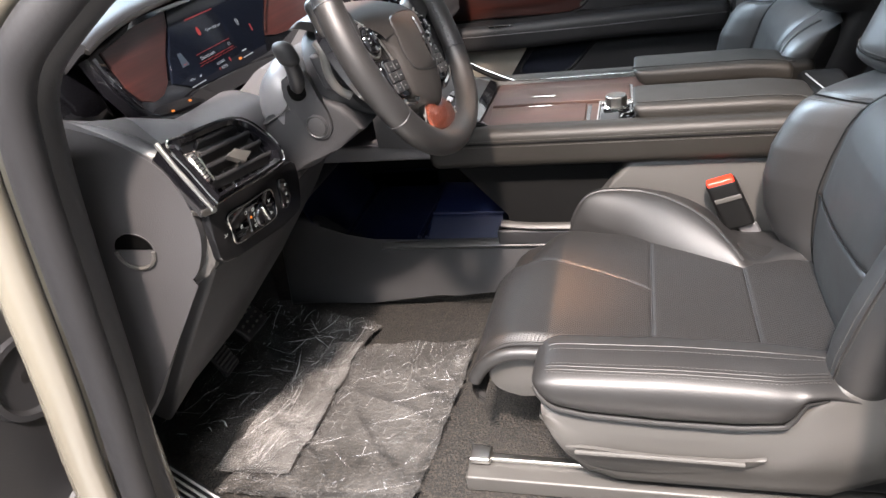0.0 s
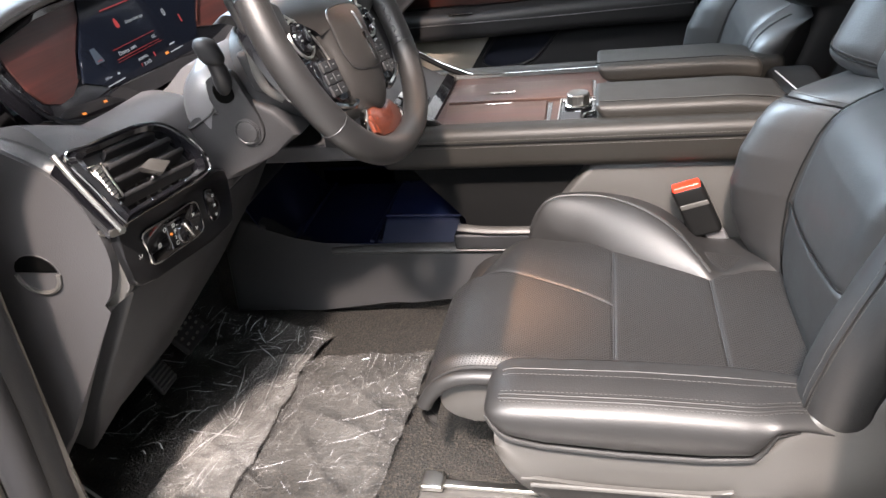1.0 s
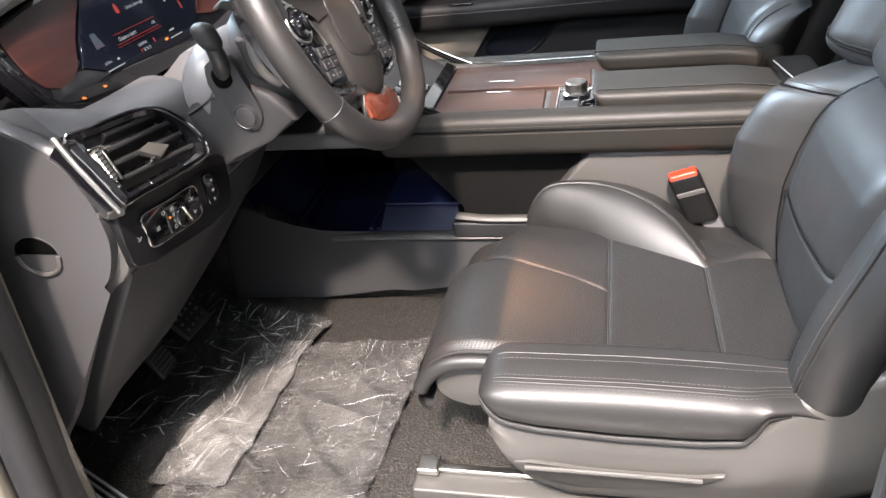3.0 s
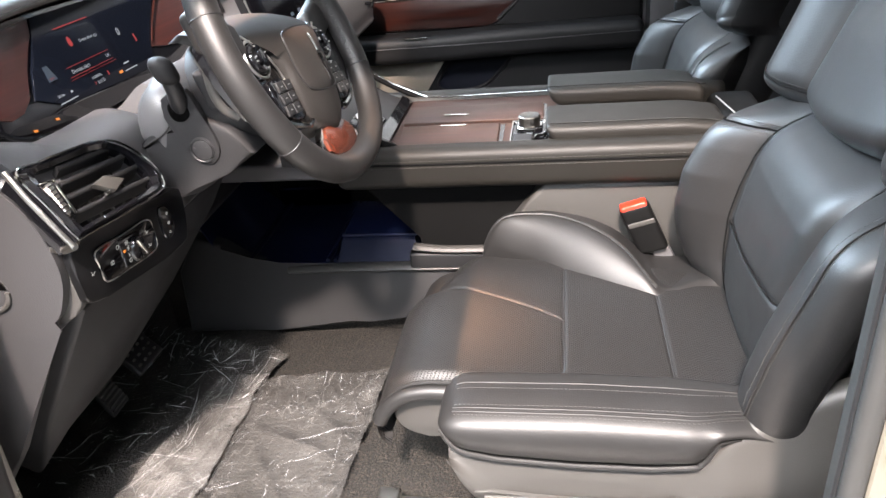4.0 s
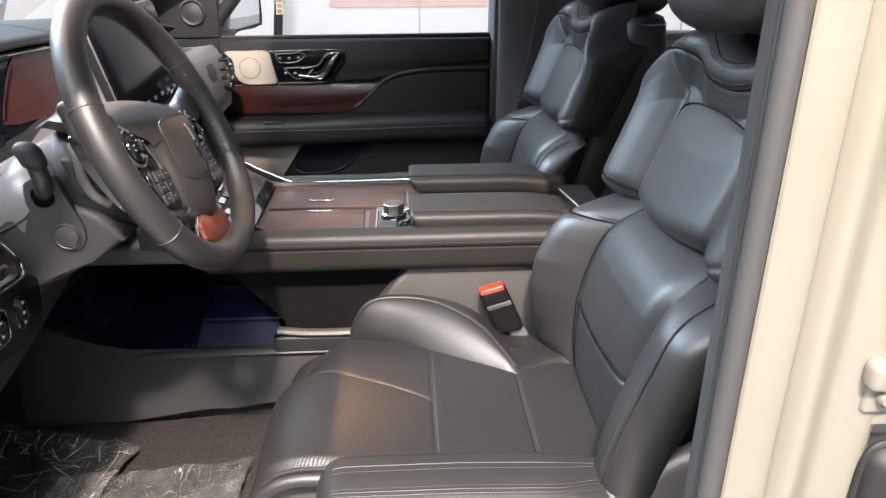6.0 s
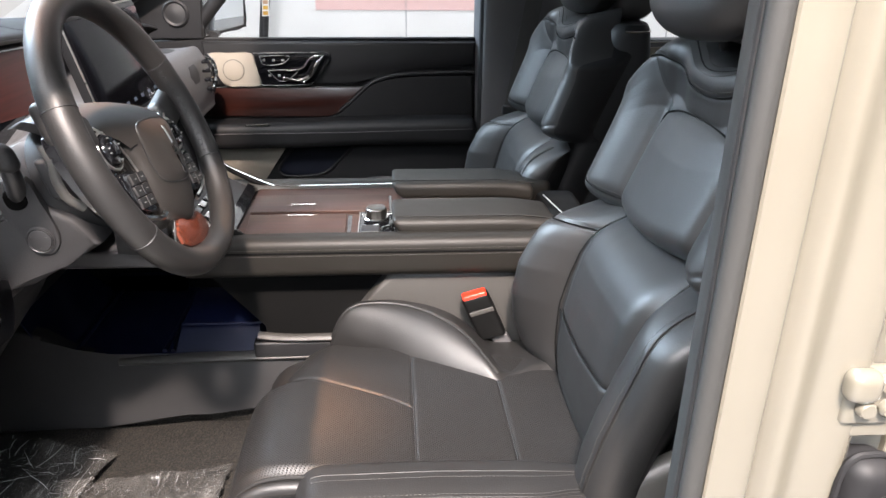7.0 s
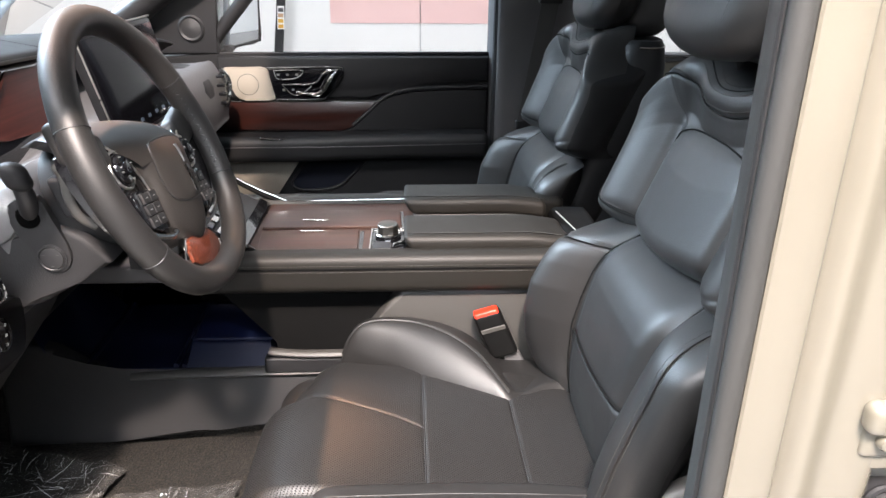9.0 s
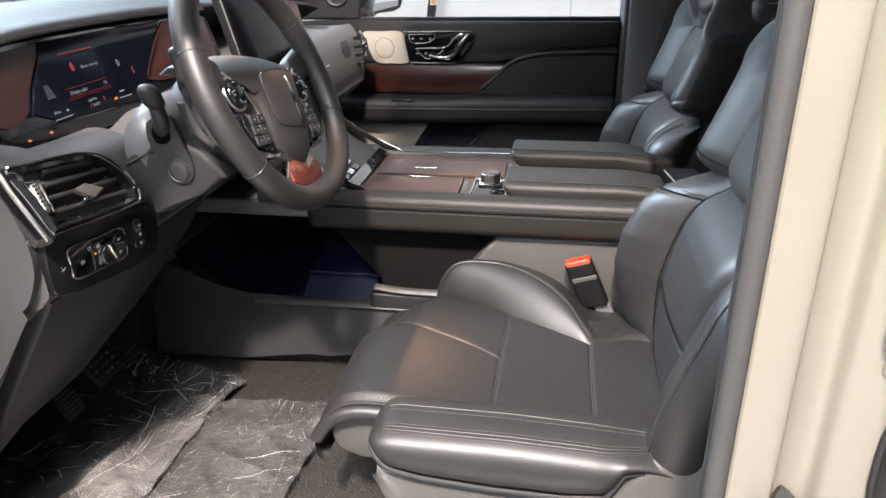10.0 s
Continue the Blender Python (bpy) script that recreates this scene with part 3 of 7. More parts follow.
def symbol(a, b, parent, kind=0, size=0.0024, at=None):
    """A tiny line drawing: a ring, a lamp with rays or a bent stroke."""
    at = at or (lambda p, q, h: sw_at(p, q, h + 0.0085))
    if kind == 0:
        lines = [[(size * math.cos(k), size * math.sin(k)) for k in np.linspace(0, 2 * math.pi, 12)]]
    elif kind == 1:
        lines = [[(0, size), (size, size), (size, -size), (0, -size), (0, size)]] + [[(-0.4 * size, k * size), (-1.2 * size, k * size)] for k in (-0.8, 0, 0.8)]
    else:
        lines = [[(-size, size), (0, -size), (size, 0.2 * size)], [(-size, -size), (-0.3 * size, -0.2 * size)]]
    bms = [tube([at(a + u, b + v, 0.0004) for u, v in line], 0.00038, sides=4) for line in lines]
    part("symbol", join(*bms), MARKS, parent, "small white symbol")


for a, b, k in ((0.688, 1.148, 1), (0.702, 1.161, 0), (0.718, 1.158, 1), (0.720, 1.150, 1), (0.720, 1.142, 2), (0.719, 1.134, 0), (0.758, 1.152, 2), (0.759, 1.133, 2)):
    symbol(a, b, switch, k, at=lambda p, q, h: sw_at(p, q, h + 0.0105))
part("amber_mark", plate([(0.710, 1.1488), (0.7135, 1.148), (0.7135, 1.151), (0.710, 1.1518)], lambda p, q, h: sw_at(p, q, h + 0.0105), 0.0006, 0), AMBER, switch, "small amber light")
symbol(0.661, 1.151, dash, 2, 0.003, lambda p, q, h: sw_at(p, q, h + 0.0055))
dimmer = part("dimmer_switch", plate(rounded([(0.795, 1.164), (0.810, 1.160), (0.817, 1.138), (0.816, 1.120), (0.799, 1.119), (0.794, 1.140)], 4), lambda a, b, h: sw_at(a, b, h + 0.003), 0.005, 0.002), PIANO, dash, "gloss black dimmer switch")
for b, k in ((1.153, 0), (1.139, 1), (1.126, 0)):
    symbol(0.806, b, dimmer, k, 0.0016)

part("hood_end", plate(rounded([(0.575, 1.262), (0.580, 1.360), (0.620, 1.374), (0.660, 1.384), (0.742, 1.376), (0.738, 1.330), (0.760, 1.262)], 3), lambda a, b, h: Vector((-0.655 + h, a, b)), 0.02, 0.006), PIANO, dash, "gloss black end of the instrument hood")
part("side_filler", block(-0.98, -0.665, 0.565, 0.70, 1.12, 1.335, 0.012), DARK, dash, "dark dashboard end behind the hood")
part("hollow_floor", block(-1.0, -0.60, 0.67, 1.30, 1.15, 1.225, 0.01), DARK, dash, "black half disc for the shade in the finger hole behind the display")
# instrument display under its hood
def scr_at(a, b, h=0.0):
    """a across the car, b up the leaning display, h towards the driver."""
    return Vector((-0.585 - 0.287 * b + 0.958 * h, a, 1.31 + 0.958 * b + 0.287 * h))


cluster = part("instrument_panel", plate([(0.715, 0.066), (0.722, 0.020), (0.742, -0.024), (0.80, -0.046), (0.90, -0.058), (1.10, -0.064), (1.42, -0.05), (1.42, 0.085), (1.00, 0.092), (0.84, 0.090), (0.76, 0.080)], lambda a, b, h: scr_at(a, b, h - 0.02), 0.018, 0.003), PIANO, dash, "gloss black instrument panel")
part("wood_wing", plate([(0.738, 0.066), (0.740, 0.040), (0.744, 0.014), (0.756, -0.008), (0.778, -0.017), (0.803, -0.015), (0.823, -0.004), (0.836, 0.014), (0.848, 0.030), (0.868, 0.048), (0.888, 0.064), (0.900, 0.084), (0.82, 0.080)], lambda a, b, h: scr_at(a, b, h - 0.001), 0.0025, 0.001), DASH_WOOD, cluster, "dark red wood wing")
part("wood_wing", plate([(1.250, 0.078), (1.225, 0.066), (1.190, 0.045), (1.150, 0.016), (1.124, -0.004), (1.124, -0.013), (1.166, -0.022), (1.28, -0.030), (1.39, -0.030), (1.40, 0.07)], lambda a, b, h: scr_at(a, b, h - 0.001), 0.0025, 0.001), DASH_WOOD, cluster, "dark red wood wing")
part("wing_edge", tube(curve([scr_at(1.225, 0.066, 0.004), scr_at(1.190, 0.045, 0.004), scr_at(1.150, 0.016, 0.004), scr_at(1.126, -0.006, 0.004)], 5), 0.0016, sides=6), WOOD, cluster, "red edge of the wood wing")
part("display", plate([(0.902, 0.084), (0.880, 0.050), (0.852, 0.024), (0.830, -0.008), (0.877, -0.030), (1.004, -0.036), (1.10, -0.040), (1.118, -0.012), (1.180, 0.044), (1.235, 0.080)], lambda a, b, h: scr_at(a, b, h - 0.001), 0.0035, 0.0008), SCREEN, cluster, "dark lit instrument display")
part("display_lip", tube(curve([scr_at(0.850, -0.034, 0.004), scr_at(0.884, -0.032, 0.005), scr_at(0.96, -0.036, 0.005), scr_at(1.05, -0.041, 0.005), scr_at(1.138, -0.050, 0.005)], 5), 0.0010, sides=6), PIANO, cluster, "fine gloss line under the display")
TRIM_LINE = curve([(-0.592, 0.703, 1.383), (-0.592, 0.740, 1.393), (-0.592, 0.80, 1.402), (-0.594, 0.88, 1.406), (-0.597, 1.0, 1.406), (-0.600, 1.2, 1.402), (-0.602, 1.40, 1.393)], 6)
part("hood_trim", tube(TRIM_LINE, 0.0040, sides=10), STEEL, cluster, "satin metal trim of the hood")
part("side_trim", tube(curve([scr_at(0.714, 0.062, 0.006), scr_at(0.722, 0.020, 0.008), scr_at(0.745, -0.026, 0.010), scr_at(0.80, -0.050, 0.010), scr_at(0.90, -0.060, 0.008)], 6), 0.0035, sides=8), PIANO, cluster, "gloss black edge")


def hood_ring(p, low):
    """Section of the instrument hood: up from the trim, over its crown and down to the windscreen."""
    pts = curve([(p.x + 0.004, p.y, p.z + 0.003), (p.x - 0.004, p.y, p.z + 0.010), (p.x - 0.030, p.y, p.z + 0.015), (p.x - 0.10, p.y, p.z + 0.026 - 0.2 * low), (p.x - 0.20, p.y, p.z + 0.026 - 0.5 * low), (p.x - 0.30, p.y, p.z + 0.004 - 0.5 * low), (p.x - 0.48, p.y, p.z - 0.095 - 0.3 * low)], 4)
    return pts + [Vector((p.x - 0.48, p.y, p.z - 0.13)), Vector((p.x - 0.10, p.y, p.z - 0.05 - 0.2 * low)), Vector((p.x - 0.012, p.y, p.z - 0.004))]


part("hood", loft([hood_ring(p, 0.06 * smooth_step(0.80, 0.703, p.y)) for p in TRIM_LINE[::2]]), DOORHIDE, cluster, "black leather instrument hood", 60)
PASSENGER_TOP = curve([(-0.602, 1.404, 1.393), (-0.602, 1.60, 1.378), (-0.602, 1.80, 1.362), (-0.602, 2.00, 1.345), (-0.602, 2.12, 1.325)], 3)
part("passenger_top", loft([hood_ring(p, 0.0) for p in PASSENGER_TOP]), DOORHIDE, dash, "black leather dashboard top before the passenger", 60)
LIT = glow("display_white", (0.9, 0.93, 1.0), 0.5)
LITRED = glow("display_red", (1.0, 0.07, 0.07), 0.38)
LITBLUE = glow("display_grey_blue", (0.25, 0.35, 0.5), 0.18)


def writing(text, a, b, size, mat, parent, at, label=""):
    cu = bpy.data.curves.new("writing", "FONT")
    cu.body, cu.size, cu.resolution_u = text, size, 2
    ob = bpy.data.objects.new("writing", cu)
    scene.collection.objects.link(ob)
    me = bpy.data.meshes.new_from_object(ob.evaluated_get(bpy.context.evaluated_depsgraph_get()))
    bpy.data.objects.remove(ob)
    bm = bmesh.new()
    bm.from_mesh(me)
    bpy.data.meshes.remove(me)
    for v in bm.verts:
        v.co = at(a + v.co.x, b + v.co.y, 0.0034)
    return part("writing", bm, mat, parent, label or "lit words on the display")


def bar(a0, a1, b0, b1, mat, name, slope=0.0, label=""):
    return part(name, plate([(a0, b0), (a1, b0 + slope), (a1, b1 + slope), (a0, b1)], lambda p, q, h: scr_at(p, q, h + 0.0029), 0.0005, 0), mat, cluster, label)


writing("Driver door ajar", 0.966, 0.034, 0.0066, LIT, cluster, scr_at)
writing("Dismiss alert", 0.917, 0.0008, 0.0080, LIT, cluster, scr_at)
writing("OK", 1.001, 0.0018, 0.0066, LIT, cluster, scr_at)
writing("NORMAL", 0.947, -0.0165, 0.0058, LIT, cluster, scr_at)
writing("P", 0.947, -0.0250, 0.0072, LITRED, cluster, scr_at)
writing("59.7mi", 0.866, -0.0180, 0.0052, LIT, cluster, scr_at)
writing("R N D", 0.954, -0.0250, 0.0066, LIT, cluster, scr_at)
writing("0", 1.054, 0.022, 0.016, LIT, cluster, scr_at)
bar(0.911, 1.014, 0.0104, 0.0110, LITRED, "red_line", 0.0)
bar(0.909, 1.014, -0.0026, -0.0020, LITRED, "red_line", 0.0)
bar(0.907, 1.020, -0.0060, -0.0056, LITRED, "red_line", 0.0)
bar(0.930, 1.010, 0.0605, 0.0617, LITRED, "red_line", 0.0)
part("car_symbol", plate(rounded([(0.9445, 0.034), (0.9435, 0.040), (0.946, 0.046), (0.949, 0.046), (0.951, 0.040), (0.9505, 0.034)], 3), lambda p, q, h: scr_at(p, q, h + 0.0029), 0.0005, 0), LITRED, cluster, "red car symbol")
part("car_picture", plate([(0.868, 0.004), (0.871, 0.024), (0.880, 0.024), (0.886, 0.004)], lambda p, q, h: scr_at(p, q, h + 0.0029), 0.0005, 0), LITBLUE, cluster, "small grey car picture")
bar(0.872, 0.882, 0.006, 0.0080, LITRED, "tail_light")
bar(0.864, 0.902, -0.0265, -0.0253, LIT, "gauge_line")
bar(0.894, 0.898, -0.0185, -0.0160, LIT, "gauge_mark")
bar(1.030, 1.044, -0.0172, -0.0154, LIT, "trip_bar", 0.0, "unreadable trip figures")
bar(1.010, 1.018, -0.0265, -0.0228, AMBER, "fuel_mark")
bar(1.024, 1.058, -0.0270, -0.0258, LIT, "gauge_line")
bar(1.089, 1.092, 0.004, 0.016, LITRED, "speed_mark")
bar(0.985, 0.9875, -0.0205, -0.0145, LITRED, "warning_mark")
for a in (0.80, 0.845):
    part("lamp", plate([(a, -0.040), (a + 0.006, -0.041), (a + 0.006, -0.038), (a, -0.037)], lambda p, q, h: scr_at(p, q, h - 0.001), 0.0006, 0), AMBER, cluster, "small lit warning lamp")

# centre touch screen
tab = thing("touch_screen", (-0.45, 1.39, 1.25), "dark upright touch screen with a metal edge", "screen")
TAB = lambda a, b, h: Vector((-0.452 - 0.25 * (b - 1.36) + h, a, b))
part("housing", plate([(1.215, 1.262), (1.212, 1.440), (1.222, 1.446), (1.566, 1.446), (1.572, 1.440), (1.572, 1.262)], lambda a, b, h: TAB(a, b, h - 0.016), 0.016, 0.003), STRIP, tab, "dark housing")
part("glass", plate([(1.224, 1.270), (1.222, 1.437), (1.562, 1.437), (1.562, 1.270)], lambda a, b, h: TAB(a, b, h), 0.003, 0.001), SCREEN_GLASS, tab, "gloss black glass")
part("edge", tube([TAB(1.214, 1.262, 0.001), TAB(1.211, 1.441, 0.001), TAB(1.222, 1.448, 0.001), TAB(1.572, 1.448, 0.001)], 0.0016, sides=8), SATIN, tab, "bright metal edge")
part("dash_wood", block(-0.475, -0.415, 1.13, 1.62, 1.222, 1.250, 0.006, (1, 6, 1)), WOOD, dash, "dark red wood strip")
part("dash_chrome", tube([(-0.413, 1.13, 1.243), (-0.413, 1.62, 1.243)], 0.0025, sides=6), CHROME, dash)
for a in (1.25, 1.29, 1.33, 1.37, 1.41, 1.45, 1.49):
    part("screen_key", plate([(a, 1.283), (a + 0.014, 1.283), (a + 0.014, 1.289), (a, 1.289)], lambda p, q, h: TAB(p, q, h + 0.003), 0.0006, 0), LITBLUE, tab)

# rounded passenger end with its vent
part("passenger_end", soft((0.24, 0.22, 0.20), 0.085, (4, 4, 4), lambda p: Vector((-0.585 + p.x, 1.955 + p.y, 1.195 + p.z))), DUSK, dash, "rounded passenger end of the dashboard")
part("passenger_vent", tube(curve([(-0.463, 2.055, 1.268), (-0.447, 2.062, 1.245), (-0.444, 2.062, 1.205), (-0.455, 2.056, 1.165)], 6), 0.007, sides=8), CHROME, dash, "chrome edge of the passenger vent")
for k in range(4):
    part("vent_rib", block(-0.468, -0.446, 2.020, 2.055, 1.178 + 0.024 * k, 1.186 + 0.024 * k, 0.002), PIANO, dash)

# ---- steering wheel ----
WC, WT = Vector((-0.269, 0.936, 1.328)), 0.41
UP, SIDE, OUT = Vector((-math.sin(WT), 0, math.cos(WT))), Vector((0, 1, 0)), Vector((math.cos(WT), 0, math.sin(WT)))


def wheel_at(a, b, h=0.0):
    """a across, b up in the wheel's plane, h towards the driver."""
    return WC + SIDE * a + UP * b + OUT * h


wheel = thing("steering_wheel", tuple(WC), "black leather steering wheel with red wood and chrome inlay", "steering wheel")
RR = 0.179
rim = part("rim", tube([wheel_at(RR * math.cos(t), RR * math.sin(t) + (0.010 * max(0, -math.sin(t)) ** 6)) for t in np.linspace(0, 2 * math.pi, 96, endpoint=False)], 0.0182, closed=True, sides=16, up=tuple(OUT)), LEATHER, wheel, "black leather rim")
for deg in (24, 156, 207, 333):
    t = radians(deg)
    mid = wheel_at(RR * math.cos(t), RR * math.sin(t) + (0.010 * max(0, -math.sin(t)) ** 6))
    rad = (SIDE * math.cos(t) + UP * math.sin(t))
    part("rim_seam", tube([mid + rad * 0.0180 * math.cos(q) + OUT * 0.0180 * math.sin(q) for q in np.linspace(0, 2 * math.pi, 20, endpoint=False)], 0.0011, closed=True, sides=5), DARK, rim)
for k in range(16):
    t = radians(-24 + 3.0 * k)
    mid = wheel_at((RR - 0.017) * math.cos(t), (RR - 0.017) * math.sin(t), 0.004)
    part("lacing", soft((0.006, 0.002, 0.0024), 0.0008, (1, 1, 1), lambda p, mid=mid, k=k: mid + OUT * p.x + UP * (p.y + (0.4 if k % 2 else -0.4) * p.x) + SIDE * p.z), DARK, rim)


TURN = radians(9)  # the wheel stands a little turned to its own right


def hub_at(a, b, h=0.0):
    return wheel_at(a * math.cos(TURN) + b * math.sin(TURN), -a * math.sin(TURN) + b * math.cos(TURN), h)


# airbag cover: broad shoulders, a narrow waist and a chin; rows of height, half width, crown, rim depth
COVER = [(-0.119, 0.016, -0.006, -0.020), (-0.117, 0.026, 0.000, -0.014), (-0.108, 0.037, 0.006, -0.006), (-0.09, 0.048, 0.012, -0.002), (-0.06, 0.054, 0.018, 0.001), (-0.03, 0.057, 0.021, 0.002), (-0.005, 0.064, 0.021, 0.002), (0.010, 0.074, 0.018, 0.000), (0.022, 0.090, 0.011, -0.004), (0.034, 0.103, 0.000, -0.012), (0.046, 0.106, -0.014, -0.024), (0.057, 0.102, -0.030, -0.038), (0.066, 0.092, -0.048, -0.054), (0.071, 0.078, -0.066, -0.070)]


def cover_row(b, half, crown, edge):
    front = [hub_at(half * u, b - (0.010 * u * u if b > 0 else -0.008 * u * u), crown + (edge - crown) * abs(u) ** 2.6) for u in np.linspace(-1, 1, 25)]
    side = [hub_at(half * u, b * 0.97, edge - d) for u, d in ((1.02, 0.006), (1.0, 0.030), (0.8, 0.055), (0.0, 0.06), (-0.8, 0.055), (-1.0, 0.030), (-1.02, 0.006))]
    return front + side


rows = [tuple(v) for v in zip(*[[p.x for p in curve([(r[k], 0, 0) for r in COVER], 3)] for k in range(4)])]
hub = part("hub", loft([cover_row(*r) for r in rows]), HUBHIDE, wheel, "black leather airbag cover", 50)


def cover_h(a, b):
    for r, q in zip(rows, rows[1:]):
        if b <= q[0]:
            k = (b - r[0]) / (q[0] - r[0])
            half, crown, edge = (r[i] + (q[i] - r[i]) * k for i in (1, 2, 3))
            return crown + (edge - crown) * min(1, abs(a / half)) ** 2.6
    return -0.05


PAD = rounded([(-0.047, 0.012), (-0.02, 0.018), (0.02, 0.018), (0.046, 0.013), (0.050, -0.01), (0.047, -0.045), (0.036, -0.062), (0.0, -0.068), (-0.036, -0.062), (-0.047, -0.045), (-0.050, -0.01)], 5)
part("pad", loft([[hub_at(a * k, -0.025 + (b + 0.025) * k, cover_h(a * k, -0.025 + (b + 0.025) * k) + d) for a, b in PAD] for k, d in ((1.0, -0.001), (0.99, 0.0006), (0.96, 0.0011), (0.6, 0.0013), (0.2, 0.0013))]), HUBHIDE, hub, "raised leather pad", 60)
part("pad_groove", tube([hub_at(a * 1.01, -0.025 + (b + 0.025) * 1.01, cover_h(a, b) + 0.0002) for a, b in PAD], 0.0011, closed=True, sides=5), DARK, hub)
for b0, b1, r in ((0.004, -0.020, 0.0020), (-0.024, -0.032, 0.0030), (-0.036, -0.060, 0.0020)):
    part("badge_bar", tube([hub_at(0, b0 + (b1 - b0) * k, cover_h(0, b0 + (b1 - b0) * k) + 0.0040) for k in np.linspace(0, 1, 5)], r, sides=6), CHROME, hub, "upright chrome badge bar")
POD = [(-0.172, 0.030), (-0.132, 0.040), (-0.104, 0.030), (-0.084, 0.010), (-0.069, -0.008), (-0.061, -0.035), (-0.056, -0.075), (-0.050, -0.098), (-0.082, -0.098), (-0.118, -0.086), (-0.150, -0.058), (-0.170, -0.015)]
for s in (-1, 1):
    spot = lambda a, b, h, s=s: hub_at(-s * a, b, h)
    spoke = part("spoke", plate(rounded(POD, 3), lambda a, b, h: spot(a, b, h - 0.034), 0.022, 0.004), PIANO, wheel, "gloss black spoke with buttons")
    part("spoke_arm", soft((0.075, 0.050, 0.024), 0.010, (4, 3, 2), lambda p: spot(-0.142 + p.x, 0.030 + p.y - 0.35 * p.x, p.z - 0.018)), LEATHER, spoke, "leather arm of the spoke")
    part("spoke_trim", tube(curve([spot(-0.128, -0.076, -0.008), spot(-0.100, -0.090, -0.006), spot(-0.066, -0.098, -0.006), spot(-0.052, -0.095, -0.005)], 6), 0.0042, sides=8), CHROME, spoke, "chrome lower edge")
    part("pod_line", tube(curve([spot(-0.108, 0.026, -0.008), spot(-0.086, 0.008, -0.006), spot(-0.071, -0.010, -0.006), spot(-0.063, -0.036, -0.006), spot(-0.058, -0.074, -0.006)], 6), 0.0014, sides=6), SATIN, spoke, "fine chrome edge")
    part("toggle_ring", tube([spot(-0.100 + 0.023 * math.cos(q), -0.004 + 0.023 * math.sin(q), -0.008) for q in np.linspace(0, 2 * math.pi, 24, endpoint=False)], 0.0020, closed=True, sides=6, up=tuple(OUT)), SATIN, spoke, "bright toggle ring")
    part("toggle", loft([[spot(-0.100 + r * math.cos(q), -0.004 + r * math.sin(q), h) for q in np.linspace(0, 2 * math.pi, 20, endpoint=False)] for h, r in ((-0.012, 0.020), (-0.004, 0.019), (-0.001, 0.016), (-0.003, 0.009), (0.002, 0.008), (0.003, 0.006))]), PIANO, spoke, "black toggle pad")
    for q in (0.3, 1.9, 3.4, 5.0):
        part("symbol", soft((0.005, 0.0016, 0.0008), 0.0003, (1, 1, 1), lambda p, q=q: spot(-0.100 + 0.0145 * math.cos(q) + p.x, -0.004 + 0.0145 * math.sin(q) + p.y, p.z + 0.0002)), MARKS, spoke)
    part("button_pod", plate(rounded([(-0.112, -0.034), (-0.088, -0.033), (-0.068, -0.036), (-0.062, -0.060), (-0.058, -0.084), (-0.078, -0.088), (-0.106, -0.080), (-0.116, -0.056)], 3), lambda a, b, h: spot(a, b, h - 0.013), 0.010, 0.003), PIANO, spoke, "gloss black button pad")
    for i in range(2):
        for j in range(3):
            a, b = -0.098 + 0.020 * i + 0.003 * (2 - j), -0.044 - 0.0145 * j
            part("button", soft((0.0185, 0.0132, 0.004), 0.0012, (1, 1, 1), lambda p, a=a, b=b: spot(a + p.x, b + p.y, p.z - 0.0018)), DARK, spoke)
            part("symbol", soft((0.0046, 0.0014, 0.0008), 0.0003, (1, 1, 1), lambda p, a=a, b=b: spot(a + p.x, b + p.y, p.z + 0.0006)), MARKS, spoke)
low = part("lower_spoke", plate([(-0.036, -0.108), (0.036, -0.108), (0.060, -0.128), (0.078, -0.156), (0.070, -0.172), (-0.070, -0.172), (-0.078, -0.156), (-0.060, -0.128)], lambda a, b, h: hub_at(a, b, h - 0.016), 0.010, 0.003), CHROME, wheel, "bright metal lower spoke")
part("wood_inlay", plate([(-0.034, -0.111), (0.034, -0.111), (0.050, -0.126), (0.050, -0.140), (0.034, -0.150), (0.0, -0.152), (-0.034, -0.150), (-0.050, -0.140), (-0.050, -0.126)], lambda a, b, h: hub_at(a, b, h - 0.0075), 0.005, 0.002), WHEEL_WOOD, low, "red wood inlay")
for s in (-1, 1):
    part("spoke_gap", plate([(s * 0.060, -0.134), (s * 0.070, -0.148), (s * 0.064, -0.156), (s * 0.056, -0.146)], lambda a, b, h: hub_at(a, b, h - 0.0065), 0.002, 0), DARK, low, "dark slot in the spoke")

# ---- steering column ----
column = thing("steering_column", (-0.42, 0.95, 1.10), "dark grey steering column cover with stalk and round button", "steering column")


def oval(x, y0, y1, z0, z1, p=3.2, n=28):
    out = []
    for k in range(n):
        a = 2 * math.pi * k / n
        c, s = math.cos(a), math.sin(a)
        out.append(Vector((x, (y0 + y1) / 2 + (y1 - y0) / 2 * math.copysign(abs(c) ** (2 / p), c), (z0 + z1) / 2 + (z1 - z0) / 2 * math.copysign(abs(s) ** (2 / p), s))))
    return out


def lean(ring, k):
    return [Vector((p.x + k * (p.z - 1.22), p.y, p.z)) for p in ring]


